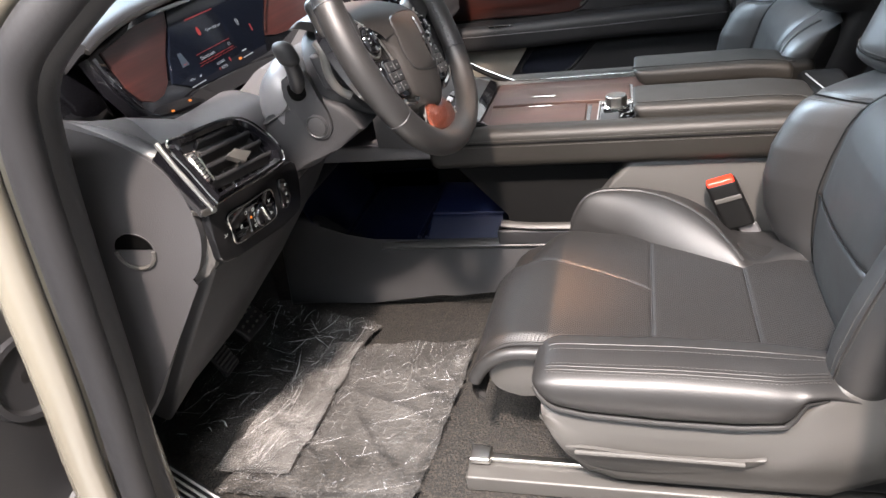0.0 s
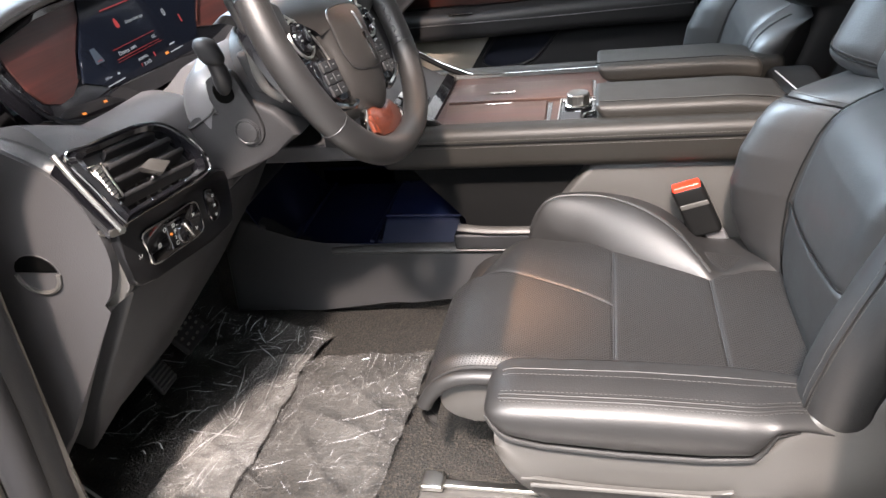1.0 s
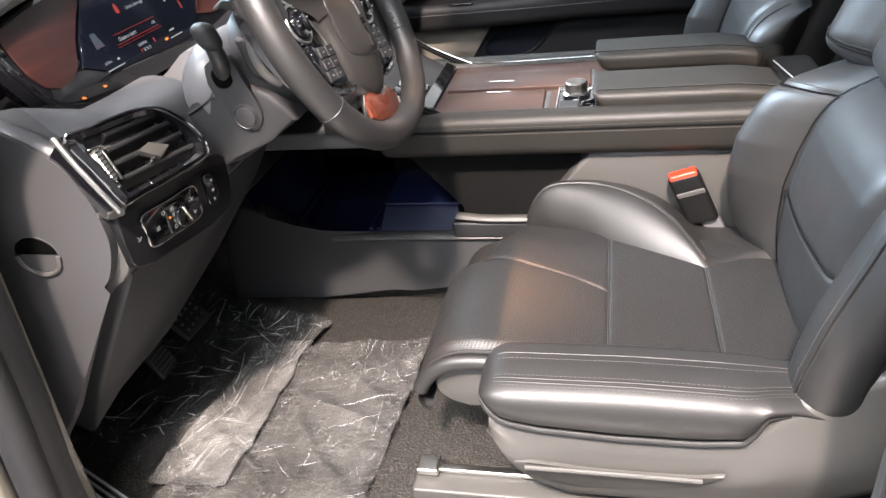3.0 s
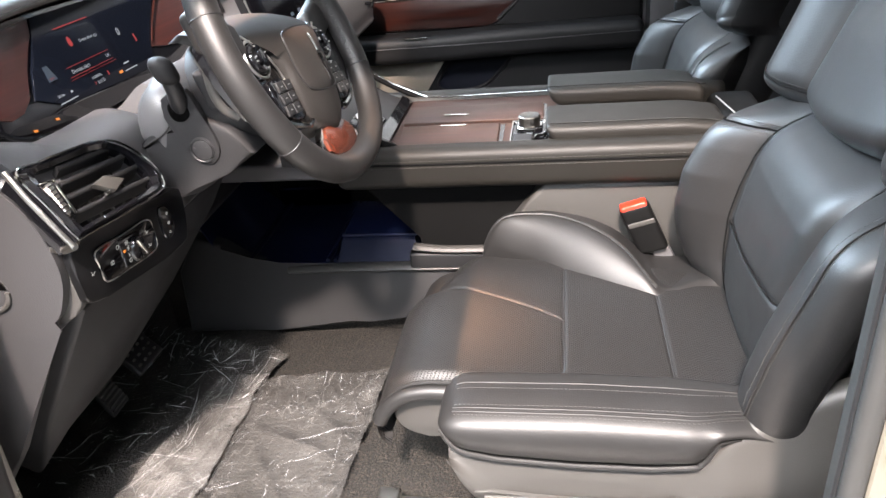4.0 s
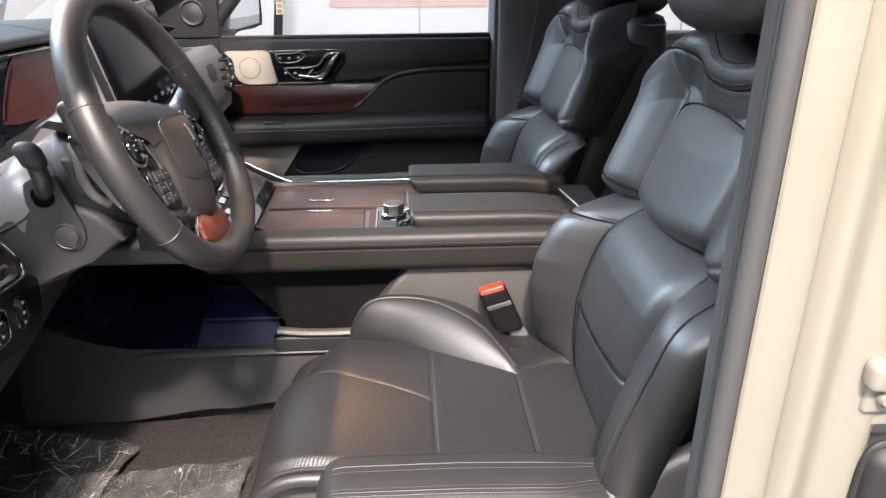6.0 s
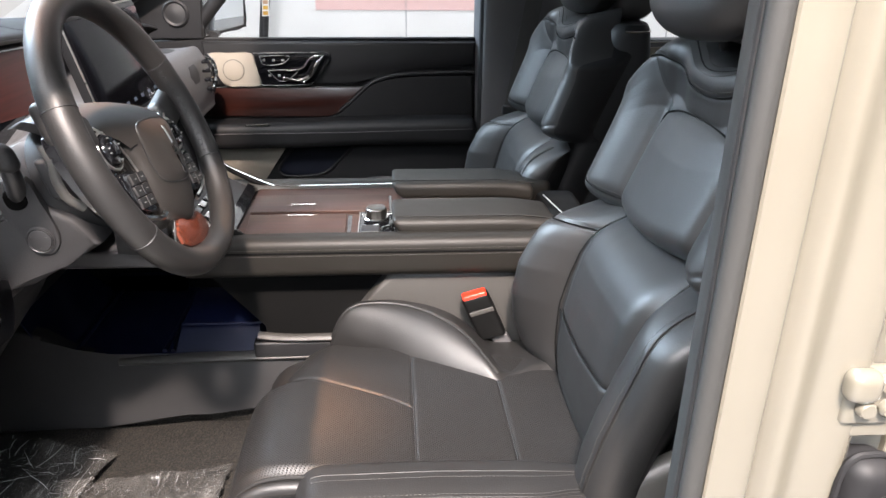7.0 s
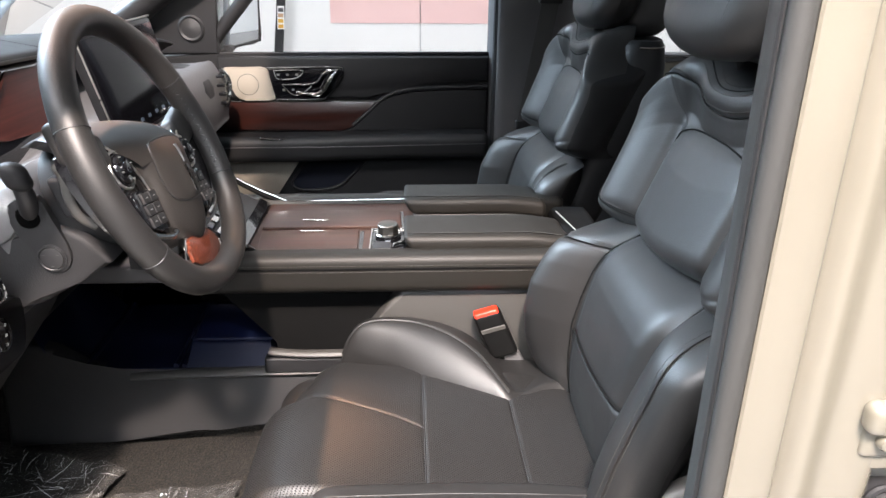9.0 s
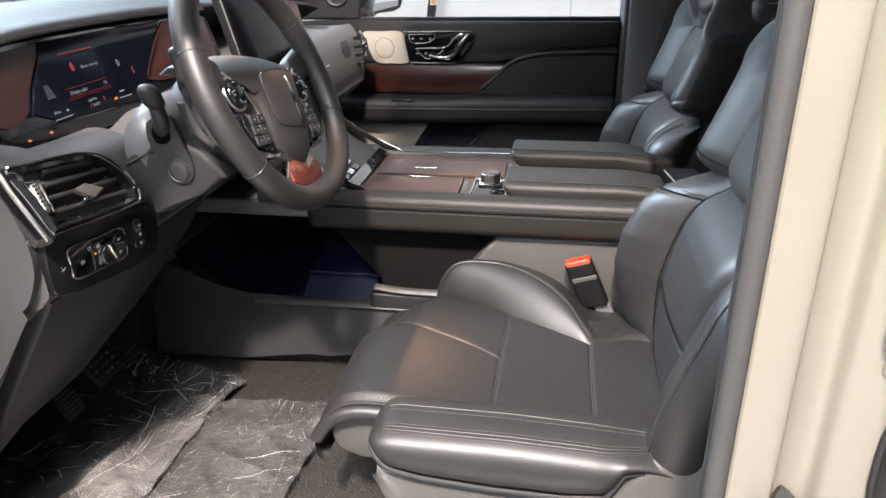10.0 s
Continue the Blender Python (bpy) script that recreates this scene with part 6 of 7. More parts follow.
part("bin_box", loft([[Vector((x + s * 0.010 * (z - 0.806) / 0.05, y, z)) for y, z in ((1.266, 0.806), (1.292, 0.842), (1.298, 0.847), (1.306, 0.849), (1.430, 0.862), (1.440, 0.855), (1.440, 0.806))] for x, s in ((-0.392, 1), (-0.222, -1))]), NAVY, console, "navy blue box in the bin")
part("box_rim", tube(curve([(-0.384, 1.300, 0.851), (-0.30, 1.300, 0.851), (-0.226, 1.300, 0.851)], 4), 0.0035, sides=8), NAVY, console, "raised rim of the box")
part("bin_roof", block(-0.74, -0.24, 1.255, 1.53, 0.995, 1.03, 0.006), SOFT, console)

# ---- seat belt buckle ----
buckle = thing("seat_belt_buckle", (0.20, 1.19, 0.80), "black seat belt buckle with red release button", "buckle")


def buckle_at(p):
    """x across the buckle, z along it from the bottom to the button."""
    return Vector((0.2085 + p.x - 0.42 * p.z - 0.0 * p.x, 1.186 + p.y + 0.05 * p.z, 0.918 + p.z * 0.95 + 0.30 * p.x))


part("housing", soft((0.050, 0.026, 0.094), 0.008, (3, 2, 4), buckle_at), material("black_buckle_plastic", (0.004, 0.004, 0.004), 0.42, bump=0.05, scale=500, vary=0.1, spec=0.3), buckle, "black plastic housing")
part("button", soft((0.044, 0.022, 0.016), 0.004, (2, 1, 1), lambda p: buckle_at(p + Vector((0, -0.001, 0.042)))), RED, buckle, "red release button")
part("slot_plate", soft((0.044, 0.003, 0.008), 0.001, (1, 1, 1), lambda p: buckle_at(p + Vector((0.001, -0.0135, 0.014)))), HARD, buckle, "grey metal slot")
part("stem", soft((0.036, 0.012, 0.10), 0.004, (2, 1, 3), lambda p: Vector((0.262 + p.x - 0.50 * p.z, 1.190 + p.y, 0.828 + p.z))), SOFT, buckle, "dark webbing stem")

# ---- far door ----
door = thing("door_1", (-0.1, 2.26, 0.60), "black passenger door with dark red wood trim and window", "door", kind="structure")
DP = at_y(2.262)
part("panel", plate([(-0.80, 0.62), (-0.80, 1.27), (-0.52, 1.283), (0.306, 1.286), (0.304, 1.0), (0.30, 0.62)], at_y(2.30), 0.040, 0.012, 3), DOORHIDE, door, "black door panel")
part("belt_strip", tube([(-0.75, 2.268, 1.284), (0.30, 2.268, 1.287)], 0.006, sides=8, flat=0.7), RUBBER, door, "black window seal")
part("upper_pad", plate([(-0.52, 1.278), (0.298, 1.278), (0.298, 1.205), (0.10, 1.200), (0.02, 1.188), (-0.06, 1.150), (-0.52, 1.148)], DP, 0.016, 0.010, 3), DOORHIDE, door, "black padded door top")
part("wood_trim", plate([(-0.62, 1.143), (-0.034, 1.143), (-0.06, 1.115), (-0.10, 1.078), (-0.130, 1.060), (-0.16, 1.053), (-0.62, 1.056)], DP, 0.014, 0.003), WOOD, door, "dark red wood trim")
part("trim_line", tube([(-0.62, 2.247, 1.144), (-0.036, 2.247, 1.144)], 0.0015, sides=6), CHROME, door, "thin chrome line")
spk = part("speaker_cover", plate(flat([(-0.500, 1.238), (-0.494, 1.247), (-0.44, 1.247), (-0.374, 1.245), (-0.364, 1.20), (-0.353, 1.152), (-0.41, 1.149), (-0.452, 1.149), (-0.470, 1.165), (-0.490, 1.215), (-0.500, 1.238)], 3)[:-1], DP, 0.026, 0.004), LINEN, door, "cream speaker cover")
part("speaker_disc", plate([(-0.430 + 0.030 * math.cos(a), 1.197 + 0.030 * math.sin(a)) for a in np.linspace(0, 2 * math.pi, 28, endpoint=False)], at_y(2.236), 0.003, 0.001), LINEN, spk, "round speaker disc")
part("disc_groove", tube([(-0.430 + 0.031 * math.cos(a), 2.2355, 1.197 + 0.031 * math.sin(a)) for a in np.linspace(0, 2 * math.pi, 28, endpoint=False)], 0.0012, closed=True, sides=5, up=(0, 1, 0)), HARD, spk)
bez = part("handle_bezel", plate(flat([(-0.368, 1.246), (-0.26, 1.248), (-0.160, 1.248), (-0.143, 1.240), (-0.145, 1.225), (-0.172, 1.185), (-0.196, 1.160), (-0.214, 1.152), (-0.28, 1.151), (-0.347, 1.152), (-0.357, 1.198), (-0.368, 1.246)], 3)[:-1], DP, 0.024, 0.004), PIANO, door, "gloss black handle bezel")
part("bezel_edge", tube([(a, 2.2365, b) for a, b in flat([(-0.368, 1.246), (-0.26, 1.248), (-0.160, 1.248), (-0.143, 1.240), (-0.145, 1.225), (-0.172, 1.185), (-0.196, 1.160), (-0.214, 1.152), (-0.28, 1.151), (-0.347, 1.152)], 3)], 0.0022, sides=6), CHROME, bez, "chrome outline")
part("lock_rocker", tube(curve([(-0.350, 2.233, 1.238), (-0.285, 2.233, 1.240), (-0.262, 2.233, 1.236), (-0.275, 2.233, 1.221), (-0.30, 2.233, 1.213), (-0.340, 2.233, 1.214), (-0.350, 2.233, 1.238)], 5), 0.0022, sides=6), CHROME, bez, "chrome rocker outline")
part("seat_rocker", tube(curve([(-0.328, 2.233, 1.196), (-0.26, 2.233, 1.198), (-0.24, 2.233, 1.192), (-0.275, 2.233, 1.167), (-0.300, 2.233, 1.168), (-0.328, 2.233, 1.196)], 5), 0.0022, sides=6), CHROME, bez, "chrome rocker outline")
part("release_handle", tube(curve([(-0.285, 2.228, 1.176), (-0.235, 2.222, 1.170), (-0.205, 2.219, 1.182), (-0.180, 2.218, 1.218), (-0.162, 2.222, 1.238)], 6), lambda k: 0.0045 + 0.003 * math.sin(math.pi * k), sides=8), CHROME, bez, "chrome release handle")
part("handle_upper", tube(curve([(-0.27, 2.230, 1.196), (-0.225, 2.228, 1.204), (-0.205, 2.226, 1.228), (-0.185, 2.228, 1.240), (-0.158, 2.230, 1.241)], 6), 0.0028, sides=8), CHROME, bez, "chrome handle edge")
for k in range(5):
    part("key", soft((0.008, 0.003, 0.006), 0.001, (1, 1, 1), lambda p, k=k: Vector((-0.338 + 0.014 * k + p.x, 2.236 + p.y, 1.226 - 0.045 * (k % 2) + p.z))), SATIN, bez)
INSERT = flat([(-0.155, 1.050), (-0.115, 1.066), (-0.07, 1.105), (-0.02, 1.148), (0.04, 1.168), (0.12, 1.176), (0.298, 1.180)], 5) + [(0.298, 1.052), (-0.06, 1.050)]
part("padded_insert", plate(INSERT, DP, 0.024, 0.012, 3), DOORHIDE, door, "black leather padded insert")
part("insert_roll", tube([(a, 2.246, b + 0.004) for a, b in flat([(-0.12, 1.066), (-0.07, 1.108), (-0.02, 1.152), (0.04, 1.173), (0.12, 1.181), (0.298, 1.185)], 5)], 0.007, sides=8), DOORHIDE, door, "soft roll over the insert")
part("armrest", soft((0.92, 0.10, 0.080), 0.024, (12, 3, 3), lambda p: Vector((-0.16 + p.x, 2.215 + p.y, 1.008 + p.z + 0.02 * smooth_step(-0.2, 0.2, p.x) * 0.5))), DOORHIDE, door, "black leather door armrest")
part("armrest_line", tube([(-0.60, 2.163, 1.018), (-0.10, 2.163, 1.022), (0.29, 2.163, 1.030)], 0.0016, sides=6), DARK, door)
part("armrest_pull", soft((0.07, 0.006, 0.004), 0.001, (2, 1, 1), lambda p: Vector((-0.36 + p.x, 2.166 + p.y, 1.046 + p.z))), CHROME, door, "chrome pull trim")
GRILLE = [(-0.66, 0.968), (-0.285, 0.968), (-0.406, 0.79), (-0.66, 0.79)]
grille = part("speaker_grille", plate(GRILLE, DP, 0.012, 0.002), BRUSHED, door, "brushed aluminium speaker grille")
part("map_pocket", plate(flat([(-0.262, 0.965), (-0.18, 0.964), (-0.082, 0.962), (-0.105, 0.938), (-0.131, 0.910), (-0.165, 0.880), (-0.206, 0.865), (-0.28, 0.860), (-0.312, 0.868), (-0.318, 0.888), (-0.295, 0.922), (-0.262, 0.965)], 4)[:-1], DP, 0.006, 0.003), POCKET, door, "dark navy map pocket")
part("pocket_lip", tube([(a, 2.250, b) for a, b in flat([(-0.080, 0.960), (-0.105, 0.936), (-0.131, 0.908), (-0.165, 0.878), (-0.206, 0.863), (-0.28, 0.858), (-0.314, 0.866), (-0.320, 0.888), (-0.297, 0.922), (-0.264, 0.965)], 5)], 0.0035, sides=8), DOORHIDE, door, "soft pocket edge")
part("lower_pad", plate(flat([(-0.076, 0.962), (0.15, 0.964), (0.295, 0.964), (0.297, 0.80), (0.295, 0.64), (-0.1, 0.64), (-0.50, 0.64), (-0.43, 0.74), (-0.398, 0.806), (-0.29, 0.850), (-0.205, 0.855), (-0.160, 0.872), (-0.125, 0.905), (-0.076, 0.962)], 4)[:-1], DP, 0.020, 0.008), DOORHIDE, door, "dark lower door panel")
part("window_pane", block(-0.74, 0.30, 2.285, 2.289, 1.28, 1.80, 0.001), GLASS, door, "clear side window").visible_shadow = False
part("window_frame", tube(curve([(-0.56, 2.285, 1.285), (-0.44, 2.262, 1.42), (-0.25, 2.225, 1.62), (-0.05, 2.19, 1.78), (0.30, 2.18, 1.83)], 6), 0.020, sides=10), RUBBER, door, "black window frame")
corner = part("mirror_corner", plate([(-0.90, 1.285), (-0.512, 1.285), (-0.506, 1.44), (-0.490, 1.56), (-0.62, 1.47), (-0.90, 1.34)], at_y(2.275), 0.022, 0.006), DARK, door, "black corner trim with tweeter")
part("tweeter", loft([[Vector((-0.583 + r * math.cos(a), y, 1.358 + r * math.sin(a))) for a in np.linspace(0, 2 * math.pi, 28, endpoint=False)] for y, r in ((2.256, 0.038), (2.246, 0.038), (2.243, 0.034), (2.247, 0.028), (2.244, 0.012), (2.243, 0.002))]), DARK, corner, "round tweeter")

# outside mirror
mirror = thing("wing_mirror", (-0.46, 2.45, 1.25), "black wing mirror with white lit glass", "mirror")
part("housing", soft((0.10, 0.22, 0.17), 0.035, (3, 4, 4), lambda p: Vector((-0.530 + p.x + 0.65 * p.y, 2.40 + p.y * 0.9, 1.37 + p.z))), DARK, mirror, "black mirror housing")
part("mirror_glass", soft((0.16, 0.006, 0.150), 0.0028, (3, 1, 3), lambda p: Vector((-0.465 + 0.62 * p.x + 0.05 * p.z, 2.352 + p.y + 0.78 * p.x, 1.375 + p.z + 0.12 * p.x))), material("mirror_silver", (0.9, 0.9, 0.9), 0.02, metal=1.0), mirror, "mirror glass")
part("mirror_rim", tube([(-0.465 + a * 0.05 + 0.05 * b * 0.077, 2.350 + a * 0.064, 1.375 + b * 0.077 + 0.12 * a * 0.08) for a, b in ((-1, -1), (1, -1), (1, 1), (-1, 1))], 0.006, closed=True, sides=8), RUBBER, mirror, "black rim")
part("arm", tube([(-0.50, 2.30, 1.29), (-0.50, 2.40, 1.30)], 0.022, sides=10, flat=0.6), DARK, mirror, "black mirror arm")

# pillars, rear door and belt on the far side
part("far_b_pillar", plate(rounded([(0.315, 2.30), (0.315, 2.235), (0.345, 2.215), (0.50, 2.22), (0.56, 2.26), (0.56, 2.32)], 4), lambda a, b, h: Vector((a, b, 0.60 + h)), 1.25, 0), SOFT, body, "dark grey centre pillar trim")
part("far_pillar_seal", tube([(0.318, 2.232, z) for z in np.linspace(0.62, 1.85, 10)], 0.010, sides=8), RUBBER, body, "black rubber seal")
part("far_a_pillar", tube(curve([(-1.05, 2.22, 1.25), (-0.80, 2.205, 1.362), (-0.62, 2.175, 1.475), (-0.42, 2.11, 1.64), (-0.22, 2.04, 1.84)], 5), 0.052, sides=14, flat=0.7), DARK, body, "dark windscreen pillar trim")
belt = thing("seat_belt", (0.43, 2.17, 1.0), "grey woven seat belt hanging from the pillar", "seat belt")
part("strap", plate([(0.384, 1.09), (0.434, 1.09), (0.490, 1.44), (0.440, 1.44)], lambda a, b, h: Vector((a, 2.178 + h - 0.06 * (b - 1.09) * 0, b)), 0.003, 0.001), material("grey_webbing", (0.06, 0.058, 0.056), 0.8, bump=0.8, scale=600, vary=0.1), belt, "grey woven strap")
part("anchor", soft((0.05, 0.02, 0.03), 0.006, (2, 1, 1), lambda p: Vector((0.405 + p.x, 2.185 + p.y, 1.085 + p.z))), DARK, belt, "dark belt guide")
part("guide", soft((0.07, 0.02, 0.018), 0.006, (2, 1, 1), lambda p: Vector((0.467 + p.x, 2.185 + p.y, 1.445 + p.z))), DARK, belt, "dark belt guide")
rdoor = thing("door_2", (0.95, 2.26, 0.60), "black rear passenger door with cream speaker cover", "door", kind="structure")
part("panel", plate([(0.565, 0.62), (0.565, 1.286), (1.50, 1.290), (1.50, 0.62)], at_y(2.30), 0.050, 0.012), SOFT, rdoor, "black door panel")
part("trim_line", tube([(0.57, 2.248, 1.278), (1.49, 2.248, 1.282)], 0.003, sides=6), CHROME, rdoor, "chrome line")
part("speaker_cover", plate(rounded([(0.78, 1.261), (0.84, 1.263), (0.910, 1.260), (0.903, 1.21), (0.890, 1.168), (0.82, 1.166), (0.775, 1.171), (0.775, 1.21)], 4), at_y(2.252), 0.014, 0.004), LINEN, rdoor, "cream speaker cover")
part("window_pane", block(0.58, 1.48, 2.285, 2.289, 1.28, 1.80, 0.001), GLASS, rdoor, "clear rear side window").visible_shadow = False

# rear bench, dark behind the front seats
bench = thing("rear_bench", (1.4, 1.42, 0.64), "black leather rear bench in the dark rear cabin", "seat")
part("cushion", soft((0.46, 1.44, 0.16), 0.05, (4, 8, 2), lambda p: Vector((1.32 + p.x, 1.42 + p.y, 0.88 + p.z))), LEATHER, bench, "black leather bench cushion")
part("backrest", soft((0.14, 1.44, 0.56), 0.05, (3, 8, 4), lambda p: Vector((1.60 + p.x + 0.30 * p.z, 1.42 + p.y, 1.16 + p.z))), LEATHER, bench, "black leather bench backrest")
part("base", block(1.12, 1.56, 0.74, 2.10, 0.645, 0.81, 0.02), DARK, bench, "dark bench base")


# ---- pedals and loose things on the floor ----
pedals = thing("foot_pedal", (-0.77, 0.96, 0.70), "dark ribbed foot pedal on its arm", "pedal", "pedals")


def pedal_at(p):
    return Vector((-0.770 - 0.55 * p.z + p.x * 0.8, 0.945 + p.y + 0.15 * p.z, 0.742 + 0.75 * p.z + p.x * 0.5))


part("pad", soft((0.012, 0.050, 0.130), 0.005, (1, 2, 3), pedal_at), RUBBER, pedals, "black rubber pad")
for k in range(13):
    part("rib", soft((0.004, 0.044, 0.0035), 0.001, (1, 1, 1), lambda p, k=k: pedal_at(p + Vector((0.007, 0, -0.055 + 0.009 * k)))), HARD, pedals)
part("arm", tube([(-0.775, 0.96, 0.80), (-0.85, 0.97, 0.95)], 0.008, sides=8), DARK, pedals)
brake = thing("brake_pedal", (-0.75, 1.06, 0.70), "dark wide brake pedal with small studs", "pedal", "pedals")
part("pad", soft((0.014, 0.085, 0.060), 0.006, (1, 3, 2), lambda p: Vector((-0.745 + 0.75 * p.x - 0.65 * p.z, 1.045 + p.y, 0.735 + 0.75 * p.z + 0.65 * p.x))), RUBBER, brake, "black rubber pad")
for i in range(4):
    for j in range(3):
        part("stud", soft((0.004, 0.008, 0.005), 0.0015, (1, 1, 1), lambda p, i=i, j=j: Vector((-0.740 + p.x - 0.65 * 0.015 * (j - 1), 1.018 + 0.018 * i + p.y, 0.7395 + 0.75 * 0.015 * (j - 1) + p.z))), STEEL, brake)
part("arm", tube([(-0.755, 1.045, 0.79), (-0.85, 1.045, 0.97)], 0.009, sides=8), DARK, brake)


def film_material(haze):
    """Thin clear plastic film: see-through, a faint haze, and a wet gloss that breaks up on its creases. White on the
    crease lines paints in glints.
    """
    m = bpy.data.materials.new("clear_plastic_film")
    m.use_nodes = True
    nt = m.node_tree
    nt.nodes.remove(nt.nodes["Principled BSDF"])
    n = nt.nodes.new

    def calc(kind, a, b):
        k = n("ShaderNodeMath")
        k.operation, k.use_clamp = kind, kind == "MULTIPLY"
        for i, v in enumerate((a, b)):
            if isinstance(v, float):
                k.inputs[i].default_value = v
            else:
                nt.links.new(v, k.inputs[i])
        return k.outputs[0]

    def ranged(value, lo, hi, a, b):
        r = n("ShaderNodeMapRange")
        for name, v in (("From Min", lo), ("From Max", hi), ("To Min", a), ("To Max", b)):
            r.inputs[name].default_value = v
        nt.links.new(value, r.inputs["Value"])
        return r.outputs["Result"]

    co, warp, mix = n("ShaderNodeTexCoord"), n("ShaderNodeTexNoise"), n("ShaderNodeMix")
    warp.inputs["Scale"].default_value, warp.inputs["Detail"].default_value = 11, 4
    nt.links.new(co.outputs["Object"], warp.inputs["Vector"])
    mix.data_type, mix.blend_type = "RGBA", "LINEAR_LIGHT"
    mix.inputs["Factor"].default_value = 0.02
    nt.links.new(co.outputs["Object"], mix.inputs["A"])
    nt.links.new(warp.outputs["Color"], mix.inputs["B"])

    def threads(scale, stretch, turn, width):
        """Long thin creases: the ridge lines of a stretched noise."""
        mp, no = n("ShaderNodeMapping"), n("ShaderNodeTexNoise")
        mp.inputs["Scale"].default_value, mp.inputs["Rotation"].default_value = stretch, (0, 0, turn)
        no.inputs["Scale"].default_value, no.inputs["Detail"].default_value = scale, 2.5
        nt.links.new(mix.outputs["Result"], mp.inputs["Vector"])
        nt.links.new(mp.outputs["Vector"], no.inputs["Vector"])
        off = n("ShaderNodeMath")
        off.operation = "ABSOLUTE"
        nt.links.new(calc("SUBTRACT", no.outputs["Fac"], 0.5), off.inputs[0])
        return ranged(off.outputs[0], 0.0, width, 1.0, 0.0), no.outputs["Fac"]

    def cloud(scale, lo, hi):
        k = n("ShaderNodeTexNoise")
        k.inputs["Scale"].default_value, k.inputs["Detail"].default_value = scale, 4
        nt.links.new(co.outputs["Object"], k.inputs["Vector"])
        return ranged(k.outputs["Fac"], lo, hi, 0.0, 1.0)

    (long, h1), (short, h2), (fine, h3) = threads(9, (2.4, 0.8, 1), 0.30, 0.014), threads(14, (0.8, 2.4, 1), 0.45, 0.014), threads(30, (1.0, 2.5, 1), -0.6, 0.03)
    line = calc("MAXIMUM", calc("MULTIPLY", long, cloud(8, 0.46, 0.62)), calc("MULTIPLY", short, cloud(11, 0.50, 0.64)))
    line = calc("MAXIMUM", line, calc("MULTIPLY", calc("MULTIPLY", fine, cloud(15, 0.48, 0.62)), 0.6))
    height = calc("ADD", h1, calc("ADD", calc("MULTIPLY", h2, 0.8), calc("MULTIPLY", h3, 0.4)))
    bp = n("ShaderNodeBump")
    bp.inputs["Strength"].default_value, bp.inputs["Distance"].default_value = 0.8, 0.006
    nt.links.new(height, bp.inputs["Height"])
    tr, gl, df, body, out, fr = (n(k) for k in ("ShaderNodeBsdfTransparent", "ShaderNodeBsdfGlossy", "ShaderNodeBsdfDiffuse", "ShaderNodeMixShader", "ShaderNodeMixShader", "ShaderNodeFresnel"))
    gl.inputs["Roughness"].default_value = 0.09
    gl.inputs["Color"].default_value = (0.95, 0.97, 1, 1)
    df.inputs["Color"].default_value = (0.82, 0.80, 0.77, 1)
    tr.inputs["Color"].default_value = (0.93, 0.93, 0.93, 1)
    fr.inputs["IOR"].default_value = 1.45
    for k in (gl, df, fr):
        nt.links.new(bp.outputs["Normal"], k.inputs["Normal"])
    # crease lines get a white share in place of glints
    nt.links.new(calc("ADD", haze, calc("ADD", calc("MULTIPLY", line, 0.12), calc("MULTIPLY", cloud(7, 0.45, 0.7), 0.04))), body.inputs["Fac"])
    nt.links.new(tr.outputs["BSDF"], body.inputs[1])
    nt.links.new(df.outputs["BSDF"], body.inputs[2])
    nt.links.new(calc("ADD", fr.outputs["Fac"], calc("MULTIPLY", line, 0.22)), out.inputs["Fac"])
    nt.links.new(body.outputs["Shader"], out.inputs[1])
    nt.links.new(gl.outputs["BSDF"], out.inputs[2])
    nt.links.new(out.outputs["Shader"], nt.nodes["Material Output"].inputs["Surface"])
    return m


FILM, MILKY_FILM = film_material(0.02), film_material(0.055)


def ridge(x, y, s):
    v = noise.noise(Vector((x * s, y * s, s)))
    return (1 - abs(v) * 2.2) ** 3 if abs(v) < 0.45 else 0


